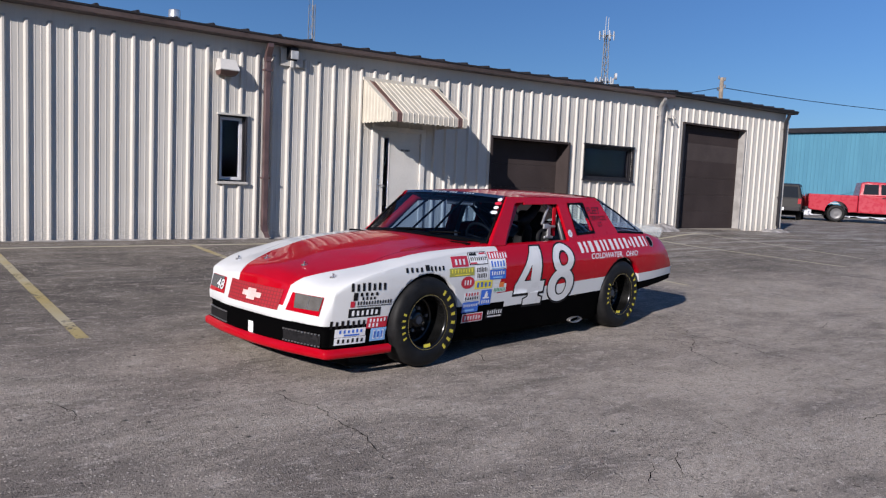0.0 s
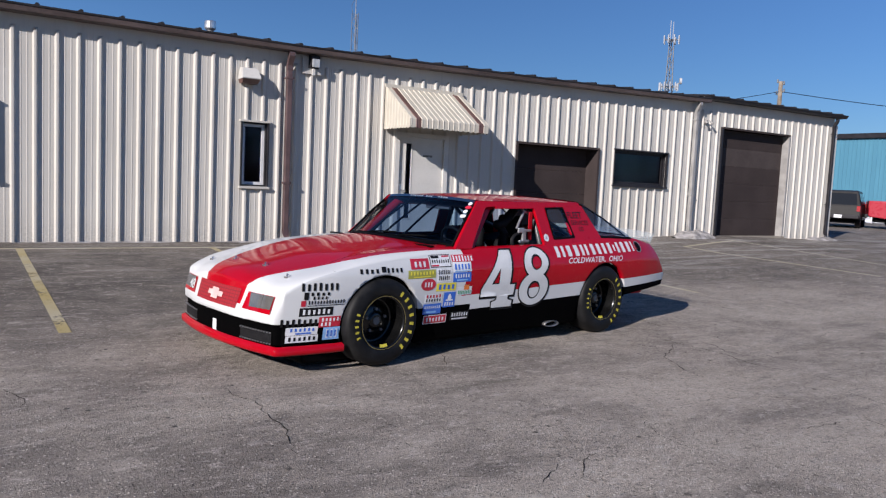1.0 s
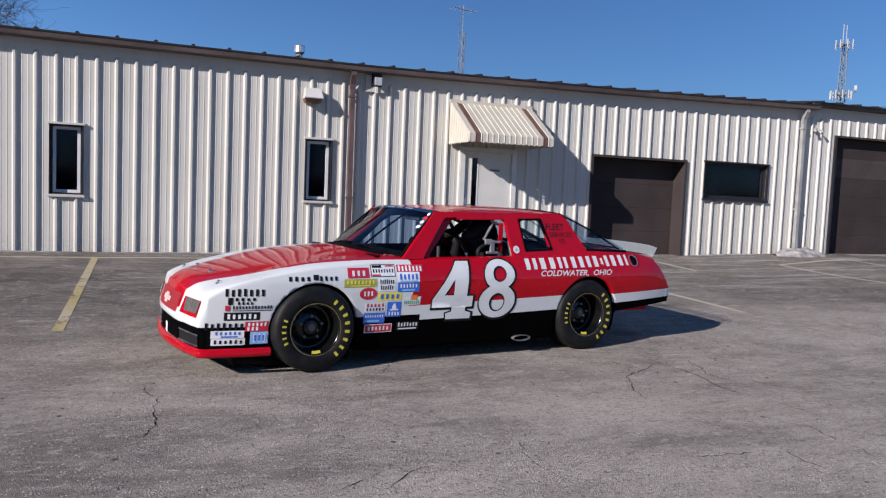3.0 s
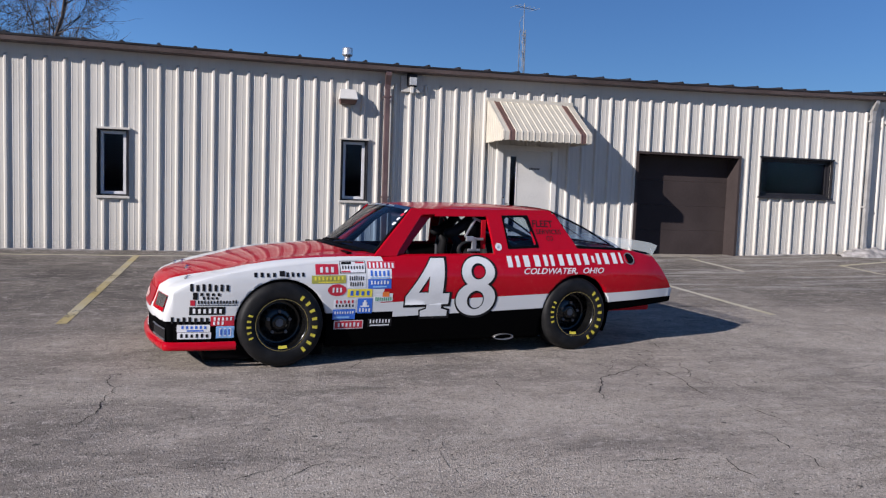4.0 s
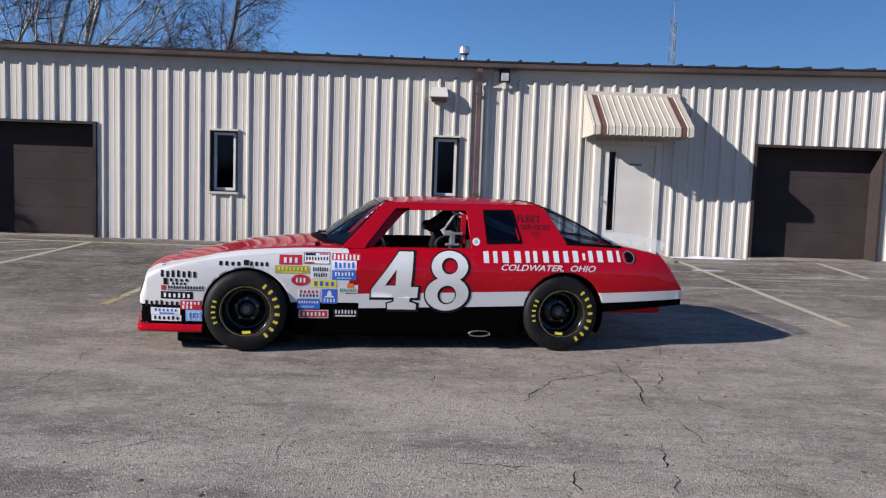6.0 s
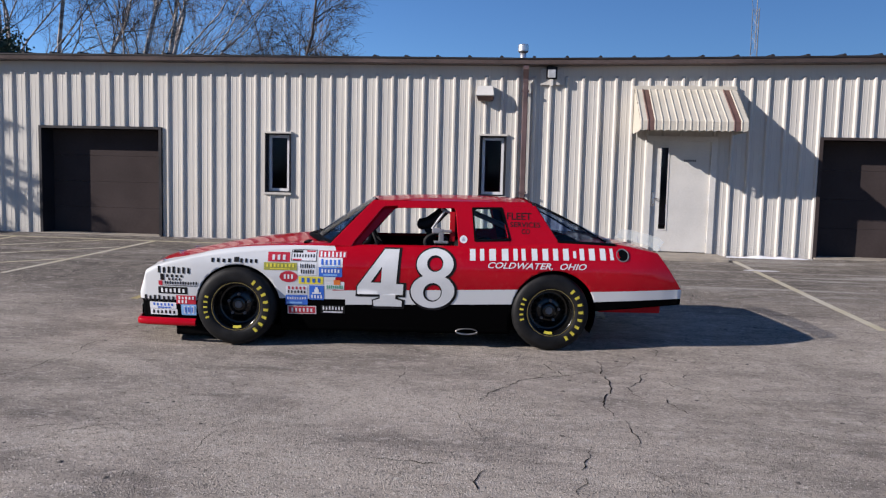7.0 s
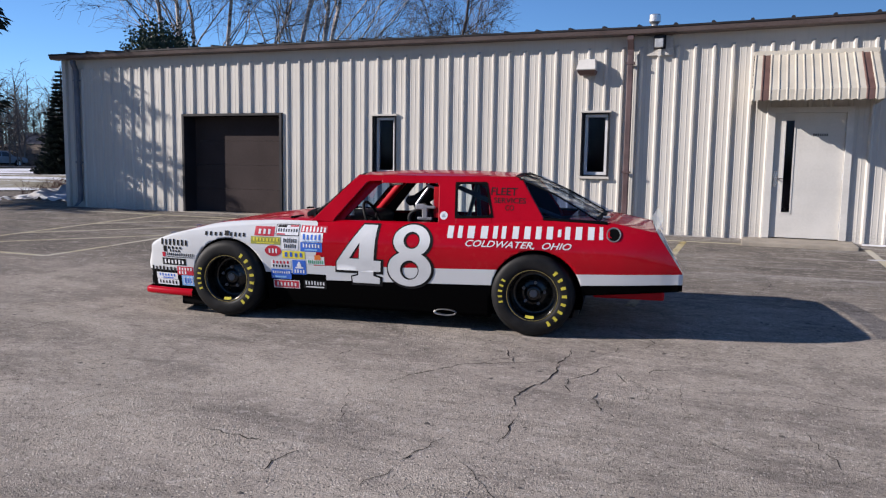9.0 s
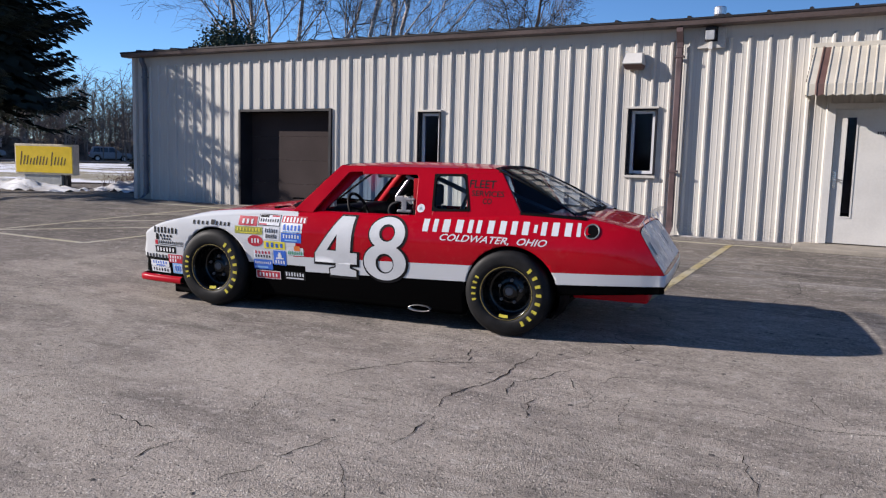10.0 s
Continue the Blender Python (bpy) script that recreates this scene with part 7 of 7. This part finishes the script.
# dead bush by the sign
rng = random.Random(8)
bm = bmesh.new()
for k in range(340):
    x, y = rng.gauss(0, .75), rng.gauss(0, .3)
    h = rng.uniform(0.2, 0.6)
    tube(bm, [(x, y, 0), (x + rng.gauss(0, .12), y + rng.gauss(0, .12), h * .6), (x + rng.gauss(0, .22), y + rng.gauss(0, .22), h)], [0.008, 0.006, 0.003], 3, cap=False)
bush = mesh_ob("dead_bush", bm, simple("rusty_twigs", (0.10, 0.042, 0.038), 0.9))
bush.location = (-11.6, 16.4, 0.25)
tagged(bush, "low reddish brown leafless bush in old snow", "bush")


# far woods: a belt of thin bare trees all round the lot
def woods():
    rng = random.Random(17)
    verts, faces = [], []

    def stick(p, q, r):
        b = len(verts)
        d = (q - p).normalized()
        u = d.orthogonal().normalized() * r
        w = d.cross(u)
        for c, f in ((p, 1.0), (q, 0.35)):
            verts.extend([tuple(c + u * f), tuple(c - u * .5 * f + w * .87 * f), tuple(c - u * .5 * f - w * .87 * f)])
        for i in range(3):
            j = (i + 1) % 3
            faces.append((b + i, b + j, b + 3 + j, b + 3 + i))
    for k in range(1000):
        a = radians(rng.uniform(128, 172) if k < 480 else rng.uniform(115, 385))
        D = rng.uniform(88, 125)
        p = Vector((5 + D * math.cos(a), 5 + D * math.sin(a), 0.2))
        h = rng.uniform(5.5, 10)
        q = p + Vector((rng.gauss(0, .4), rng.gauss(0, .4), h))
        stick(p, q, rng.uniform(0.07, 0.15))
        for j in range(22):
            f = rng.uniform(0.2, 1)
            s = p.lerp(q, f)
            L = h * rng.uniform(0.12, 0.30)
            e = s + Vector((rng.gauss(0, .5), rng.gauss(0, .5), rng.uniform(.25, .9))).normalized() * L
            stick(s, e, 0.042)
            for i in range(4):
                g = s.lerp(e, rng.uniform(.3, 1))
                stick(g, g + Vector((rng.gauss(0, .6), rng.gauss(0, .6), rng.uniform(0, .9))) * L * .5, 0.026)
    me = bpy.data.meshes.new("woods")
    me.from_pydata(verts, [], faces)
    me.materials.append(simple("woods_brown", (0.17, 0.14, 0.12), 0.95, var=0.3, scale=0.1))
    tagged(new("woods", me), "far belt of bare brown winter woods", "woods", kind="stuff")
    # brushwood under them
    bm = bmesh.new()
    rows = []
    for j, (rr, zz) in enumerate(((96, 0.1), (97, 1.6), (99, 2.6), (103, 2.9), (108, 0.1))):
        row = []
        for k in range(360):
            a = radians(115 + 270 * k / 359)
            n1 = noise.noise(Vector((k * 0.9, j * 3.3, 1)))
            row.append((5 + (rr + 1.5 * n1) * math.cos(a), 5 + (rr + 1.5 * n1) * math.sin(a), zz * (1 + 0.5 * noise.noise(Vector((k * 0.37, j, 4)))) + 0.1))
        rows.append(row)
    grid_faces(bm, rows)
    tagged(mesh_ob("brushwood", bm, simple("brush_brown", (0.11, 0.085, 0.065), 0.95, var=0.5, scale=0.6), smooth=False), "low brown brushwood at the edge of the woods", "brushwood", kind="stuff")


woods()

# ---------------------------------------------------------------- sign by the street
def sign():
    s = thing("roadside_sign", (-13.8, 14.53, 0.24), 17, "yellow box sign on a grey base in the snow", "sign")
    W, D = 2.10, 0.26
    frame_m = simple("sign_beige", (0.56, 0.50, 0.40), 0.5)
    part("base", boxed(-0.74, 0.58, -0.10, 0.10, -0.1, 0.40), simple("sign_base", (0.34, 0.35, 0.35), 0.6), s, "grey sign base")
    part("post", boxed(0.64, 0.78, -0.08, 0.08, -0.1, 0.42), DARK_TRIM, s)
    part("cabinet", boxed(-W / 2, W / 2, -D / 2, D / 2, 0.40, 1.34, bevel=0.015), frame_m, s, "beige metal sign cabinet")
    face = part("face", boxed(-W / 2 + 0.05, W / 2 - 0.05, -D / 2 - 0.012, -D / 2 + 0.01, 0.46, 1.27), simple("sign_yellow", (0.80, 0.56, 0.02), 0.4, var=0.04), s, "bright yellow sign face")
    bm = bmesh.new()
    rng = random.Random(2)
    for k in range(14):
        x = -0.86 + k * 0.114 + (0.07 if k > 8 else 0)
        h = 0.42 if k in (0, 9) else rng.uniform(0.20, 0.28)
        z = 0.70 if k not in (0, 9) else 0.68
        vs = [(x, z), (x + 0.038, z), (x + 0.038 + 0.06, z + h), (x + 0.06, z + h)]
        f = bm.faces.new([bm.verts.new((a, -D / 2 - 0.015, b)) for a, b in vs])
    bars_ob = part("letter_bars", bm, simple("sign_brown", (0.07, 0.035, 0.02), 0.6), face, "dark brown slanted bars on the sign")
    bars_ob["kind"] = "stuff"


sign()

# ---------------------------------------------------------------- masts, pole and wires
STEEL = simple("mast_steel", (0.17, 0.175, 0.185), 0.55, metal=0.3, var=0.15)


def lattice(bm, w0, w1, z0, z1, steps, r, sides=4):
    """Three legs with crossing braces."""
    ring = lambda z: [Vector((w * math.cos(a), w * math.sin(a), z)) for a in (0.5, 2.6, 4.7) for w in (w0 + (w1 - w0) * (z - z0) / (z1 - z0),)]
    levels = [ring(z0 + (z1 - z0) * k / steps) for k in range(steps + 1)]
    for i in range(3):
        tube(bm, [l[i] for l in levels], r, sides, cap=False)
    for k in range(steps):
        for i in range(3):
            j = (i + 1) % 3
            tube(bm, [levels[k][i], levels[k + 1][j]] if k % 2 else [levels[k][j], levels[k + 1][i]], r * 0.6, 3, cap=False)


def antenna_mast():
    t = thing("antenna_mast", (12.85, 24.75, 0.2), 20, "thin grey lattice antenna mast behind the building", "antenna mast")
    bm = bmesh.new()
    lattice(bm, 0.13, 0.13, 0, 7.1, 24, 0.013)
    part("tower", bm, STEEL, t)
    bm = bmesh.new()
    tube(bm, [(0, 0, 5.8), (0, 0, 8.05)], 0.016, 6)
    part("pole", bm, STEEL, t)
    bm = bmesh.new()
    tube(bm, [(-0.45, 0, 7.9), (0.55, 0, 7.9)], 0.012, 5)
    for x in (-0.4, -0.2, 0.05, 0.25, 0.48):
        tube(bm, [(x, -0.3, 7.9), (x, 0.3, 7.9)], 0.007, 4)
    tube(bm, [(0, 0, 7.0), (-.12, .05, 7.15), (-.16, .05, 7.35), (-.06, 0, 7.6)], 0.008, 4)
    part("aerial", bm, STEEL, t, "flat television aerial")
    bm = bmesh.new()
    tube(bm, [(0.17, 0, 4.9), (0.42, 0, 4.95), (0.42, 0, 5.5)], 0.012, 5)
    part("side_arm", bm, STEEL, t)


def cell_tower():
    t = thing("cell_tower", (200.0, 175.0, 0), 15, "tall far lattice phone tower with white antenna panels", "phone tower")
    bm = bmesh.new()
    lattice(bm, 2.3, 0.8, 0, 52, 24, 0.17)
    part("tower", bm, STEEL, t)
    pan = simple("antenna_white", (0.34, 0.35, 0.37), 0.6)
    for z, R, n in ((51.5, 2.5, 8), (36.3, 3.0, 10)):
        bm = bmesh.new()
        for k in range(n):
            a = 6.283 * k / n
            tube(bm, [(0, 0, z), (R * math.cos(a), R * math.sin(a), z)], 0.10, 4)
        part("platform", bm, STEEL, t)
        for k in range(n):
            a = 6.283 * k / n
            bm = boxed(R * math.cos(a) - .2, R * math.cos(a) + .2, R * math.sin(a) - .16, R * math.sin(a) + .16, z - 1.3, z + 1.3, bevel=0.05)
            part("panel", bm, pan, t)
    for x in (-1.3, 0.6):
        bm = bmesh.new()
        tube(bm, [(x, 0, 51), (x, 0, 57.5)], 0.12, 5)
        part("whip", bm, pan, t)
    bm = bmesh.new()
    tube(bm, [(3.5, -2, 38.5), (3.9, -2.6, 38.5)], [1.0, 1.1], 16)
    part("dish", bm, pan, t)


def power_pole():
    t = thing("power_pole", (43.0, 28.1, 0.6), -55, "weathered wooden power pole with insulators", "power pole")
    wood = simple("pole_wood", (0.22, 0.18, 0.14), 0.9, var=0.25, scale=5)
    bm = bmesh.new()
    tube(bm, [(0, 0, -0.2), (0, 0, 7.9)], [0.17, 0.12], 12)
    part("pole", bm, wood, t)
    for k, (x, z) in enumerate(((-0.18, 7.8), (0.18, 7.7), (-0.2, 7.1), (0.2, 7.25))):
        bm = bmesh.new()
        tube(bm, [(x * .5, 0, z), (x, 0, z + .05), (x, 0, z + 0.22)], [0.03, 0.06, 0.045], 8)
        part("insulator", bm, STEEL, t)
    for a, b, sag in (((43.0, 28.1, 7.9), (75, 2, 8.2), 1.4), ((43.0, 28.1, 7.9), (24, 33, 5.0), 0.4)):
        a, b = Vector(a), Vector(b)
        pts = [a.lerp(b, f) - Vector((0, 0, sag * 4 * f * (1 - f))) for f in np.linspace(0, 1, 17)]
        w = bmesh.new()
        tube(w, pts, 0.022, 4, cap=False)
        tagged(mesh_ob("wire", w, BLACK), "thin black overhead power wire", "wire", "overhead wires")


antenna_mast()
cell_tower()
power_pole()


# ---------------------------------------------------------------- blue warehouse
def warehouse():
    t = thing("warehouse", (60, 8, 0), 0, "blue metal warehouse with a dark roof edge", "building")
    n = Nodes("blue_siding")
    v = n.coords("Object", (1, 1, 0.15))
    n.set(color=n.mix(n.ramp(n.noise(v, 1.2, 4), 0.35, 0.65), (0.062, 0.185, 0.265), (0.072, 0.21, 0.295)), rough=0.5)
    wall = part("wall", boxed(0, 30, -4, 44, 0, 6.35), n.mat, t)
    rib = None
    for k in range(150):
        y = -3.9 + k * 0.32
        if rib is None:
            rib = part("rib", boxed(-0.035, 0, -0.03, 0.03, 0, 6.35), n.mat, wall)
        else:
            o = new("rib", rib.data)
            o.parent = wall
            o.location = (0, y, 0)
            continue
        rib.location = (0, y, 0)
    part("roof", boxed(-0.25, 30.3, -4.3, 44.3, 6.35, 6.75, bevel=0.05), DARK_TRIM, t, "dark roof edge")
    part("foundation", boxed(-0.08, 0.0, -4, 44, 0, 0.35), CONCRETE, t)


warehouse()
bm = bmesh.new()
for z in (0.55, 1.05):
    tube(bm, [(46, 6, z), (46, 34, z)], 0.03, 6)
fence = thing("rail_fence", (0, 0, 0), 0, "white pipe rail fence beside the far lot", "fence")
part("rails", bm, WHITE_VINYL, fence)
for k in range(12):
    bm = bmesh.new()
    tube(bm, [(46, 6 + k * 2.5, 0), (46, 6 + k * 2.5, 1.1)], 0.04, 8)
    part("post", bm, WHITE_VINYL, fence)
snow_heap("snow_bank", 47.5, 18, 1.4, 10, 0.35, 31, "long strip of ploughed snow beyond the lot", n=50)


# ---------------------------------------------------------------- parked vehicles
GLASS_DARK = Nodes("vehicle_glass").set(color=(0.015, 0.017, 0.02), rough=0.06, spec=0.6).mat
VTYRE = RUBBER
REAR_LAMP = simple("rear_lamp_red", (0.30, 0.015, 0.02), 0.3, var=0.1)


def profile_body(name, prof, half, top_in, z_in, material, parent, y_round=0.05):
    """A body from its side outline: full width below z_in, drawn in towards the top."""
    bm = bmesh.new()
    rows = []
    zmax = max(z for x, z in prof)
    for s in (-1, 1):
        rows.append([(x, s * (half - (top_in * (z - z_in) / (zmax - z_in) if z > z_in else 0)), z) for x, z in prof])
    # flat flanks first, then the skin between them
    n = len(prof)
    L = [bm.verts.new(p) for p in rows[0]]
    Rr = [bm.verts.new(p) for p in rows[1]]
    bm.faces.new(L)
    bm.faces.new(list(reversed(Rr)))
    for i in range(n):
        j = (i + 1) % n
        bm.faces.new([L[j], L[i], Rr[i], Rr[j]])
    bmesh.ops.recalc_face_normals(bm, faces=bm.faces)
    bmesh.ops.bevel(bm, geom=[e for e in bm.edges if abs(e.verts[0].co.y) > 0.3 and e.verts[0].co.y * e.verts[1].co.y > 0], offset=y_round, segments=2, affect="EDGES", profile=0.5)
    return part(name, bm, material, parent)


def arch_cut(xc, r, zb):
    return [(xc - r * math.cos(math.pi * k / 8), zb + r * math.sin(math.pi * k / 8)) for k in range(9)]


def veh_wheel(parent, x, y, r, width, rim_mat):
    w = new("wheel")
    w.parent = parent
    w.location = (x, y, r)
    bm = bmesh.new()
    h = width / 2
    lathe(bm, [(r * .6, -h * .8), (r * .72, -h), (r * .92, -h), (r, -h * .7), (r, h * .7), (r * .92, h), (r * .72, h), (r * .6, h * .8)], 24)
    part("tyre", bm, VTYRE, w, "", True)
    bm = bmesh.new()
    for s in (-1, 1):
        lathe(bm, [(r * .62, s * h * .85), (r * .5, s * h * .6), (r * .2, s * h * .7), (0.001, s * h * .72)], 24)
    bmesh.ops.recalc_face_normals(bm, faces=bm.faces)
    part("rim", bm, rim_mat, w, "", True)


def pane_quad(parent, pts, name="window", mat=None):
    bm = bmesh.new()
    bm.faces.new([bm.verts.new(p) for p in pts])
    part(name, bm, mat or GLASS_DARK, parent, "dark window glass" if mat is None else "")


def pickup():
    # x forward from the tail, y to the left
    p = thing("pickup_truck", (37.0, 19.0, gz(37, 12.6) - 0.01), -58, "red pickup truck parked beside a snowy kerb", "truck")
    red = simple("truck_red", (0.34, 0.018, 0.034), 0.3, var=0.02, coat=0.4)
    H = 0.99
    bed = [(0.0, 0.62), (0.0, 1.30), (2.10, 1.30), (2.10, 0.50), (1.72, 0.50)] + arch_cut(1.22, 0.50, 0.50)[::-1] + [(0.70, 0.50), (0.1, 0.55)]
    profile_body("bed", bed, H, 0.0, 3, red, p)
    cab = [(2.12, 0.48), (2.12, 1.34), (2.20, 1.90), (2.45, 1.96), (3.55, 1.94), (4.15, 1.38), (5.35, 1.28), (5.55, 1.10), (5.60, 0.55), (5.30, 0.50)] + arch_cut(4.75, 0.50, 0.50)[::-1] + [(4.2, 0.46)]
    profile_body("cab", cab, H, 0.20, 1.34, red, p)
    for s in (-1, 1):
        w = lambda z: s * (H + 0.006 - 0.20 * (z - 1.34) / 0.62)
        pane_quad(p, [(2.28, w(1.38), 1.38), (2.92, w(1.38), 1.38), (2.92, w(1.84), 1.84), (2.34, w(1.84), 1.84)])
        pane_quad(p, [(3.02, w(1.38), 1.38), (3.98, w(1.38), 1.38), (3.52, w(1.84), 1.84), (3.02, w(1.84), 1.84)])
        part("tail_light", boxed(-0.012, 0.03, s * 0.93 - 0.05, s * 0.93 + 0.05, 0.95, 1.26), REAR_LAMP, p)
        part("mirror", boxed(3.85, 3.98, s * 1.05 - 0.1, s * 1.05 + 0.1, 1.36, 1.58, bevel=0.03), BLACK, p)
        bm = bmesh.new()
        rows = [[(1.22 + r * math.cos(a), s * (H + 0.012), 0.50 + r * math.sin(a)) for a in np.linspace(0, math.pi, 13)] for r in (0.50, 0.56)]
        grid_faces(bm, rows, flip=s > 0)
        part("arch_trim", bm, red, p)
        for x in (1.22, 4.75):
            veh_wheel(p, x, s * 0.84, 0.41, 0.26, GREY_TUBE)
        part("door_handle", boxed(3.08, 3.22, s * (H + 0.012) - 0.01, s * (H + 0.012) + 0.01, 1.20, 1.235), BLACK, p)
    part("rear_bumper", boxed(-0.14, 0.0, -0.95, 0.95, 0.52, 0.68, bevel=0.03), DARK_TRIM, p)
    part("underbody", boxed(0.3, 5.3, -0.7, 0.7, 0.32, 0.52), BLACK, p)


def wagon(at, turn, color, label, name="parked_suv"):
    p = thing(name, at, turn, label, "car", "parked cars")
    paint = simple("wagon_paint", color, 0.45, var=0.06, coat=0.1, spec=0.2)
    H = 0.90
    body = [(0.0, 0.50), (0.02, 1.00), (0.35, 1.66), (0.55, 1.72), (2.60, 1.70), (3.30, 1.08), (4.40, 0.98), (4.58, 0.80), (4.60, 0.42)] + arch_cut(3.72, 0.40, 0.40)[::-1] + [(3.2, 0.34), (1.3, 0.34)] + arch_cut(0.86, 0.40, 0.40)[::-1]
    profile_body("body", body, H, 0.18, 1.02, paint, p)
    for s in (-1, 1):
        w = lambda z: s * (H + 0.006 - 0.18 * (z - 1.02) / 0.70)
        for a, b, c, d in ((0.42, 1.12, 1.12, 0.52), (1.2, 2.0, 2.0, 1.2), (2.08, 3.05, 2.55, 2.08)):
            pane_quad(p, [(a, w(1.08), 1.08), (b, w(1.08), 1.08), (c, w(1.58), 1.58), (d, w(1.58), 1.58)])
        part("tail_light", boxed(-0.015, 0.03, s * 0.80 - 0.07, s * 0.80 + 0.07, 0.78, 1.02), REAR_LAMP, p)
        for x in (0.86, 3.72):
            veh_wheel(p, x, s * 0.76, 0.35, 0.22, GALV)
    pane_quad(p, [(0.05, -0.74, 1.06), (0.05, 0.74, 1.06), (0.30, 0.66, 1.58), (0.30, -0.66, 1.58)], "rear_window")
    part("bumper", boxed(-0.10, 0.02, -0.85, 0.85, 0.44, 0.62, bevel=0.03), DARK_TRIM, p)
    part("plate", boxed(-0.108, -0.10, -0.16, 0.16, 0.66 - 0.2, 0.60), S_PALE, p)
    part("underbody", boxed(0.3, 4.3, -0.65, 0.65, 0.22, 0.40), BLACK, p)


pickup()
wagon((34.6, 19.0, 0.25), 25, (0.022, 0.021, 0.021), "dark grey estate car parked behind the workshop")
o2 = Vector((-16, 17, 0))
for k, (a, b, c) in enumerate(((68, 4.0, (0.20, 0.22, 0.25)), (69, 10.5, (0.09, 0.10, 0.11)), (68, -9.0, (0.25, 0.26, 0.28)), (69, -18, (0.05, 0.05, 0.055)))):
    q = o2 + d * a + s * b
    wagon((q.x, q.y, 0.36), 57 + 2 * k, c, "far parked car across the snowy street", "parked_car")


# low houses across the street
def house(at, turn, w, dp, h, color, label):
    t = thing("house", at, turn, label, "house", "houses across the street")
    wallm = simple("house_wall", color, 0.8, var=0.08, scale=1)
    part("wall", boxed(-w / 2, w / 2, -dp / 2, dp / 2, 0, h), wallm, t)
    bm = bmesh.new()
    prof = [(-dp / 2 - .4, h), (0, h + 1.5), (dp / 2 + .4, h)]
    L, R = [[(x, y, z) for y, z in prof] for x in (-w / 2 - .4, w / 2 + .4)]
    grid_faces(bm, [L, R])
    bm.faces.new([bm.verts.new(p) for p in L])
    bm.faces.new([bm.verts.new(p) for p in R])
    grid_faces(bm, [[L[0], L[2]], [R[0], R[2]]])
    bmesh.ops.recalc_face_normals(bm, faces=bm.faces)
    part("roof", bm, simple("house_roof", (0.16, 0.15, 0.15), 0.9, var=0.2, scale=2), t)
    for k in range(3):
        x = -w / 2 + w * (k + 0.5) / 3
        win = part("window", boxed(x - .6, x + .6, -dp / 2 - 0.04, -dp / 2 + 0.02, 1.0, 2.2), GLASS_DARK, t)
        part("frame", boxed(x - .7, x + .7, -dp / 2 - 0.03, -dp / 2 + 0.01, 0.9, 2.3), WHITE_VINYL, win)


for a, b, w, col, lab in ((78, -12, 14, (0.62, 0.60, 0.57), "low pale house behind the spruce"), (80, -34, 14, (0.30, 0.24, 0.22), "low brown house behind the spruce"), (82, 16, 12, (0.30, 0.44, 0.42), "low grey house among bare trees")):
    q = o2 + d * a + s * b
    house((q.x, q.y, 0.3), 57, w, 8, 2.7, col, lab)
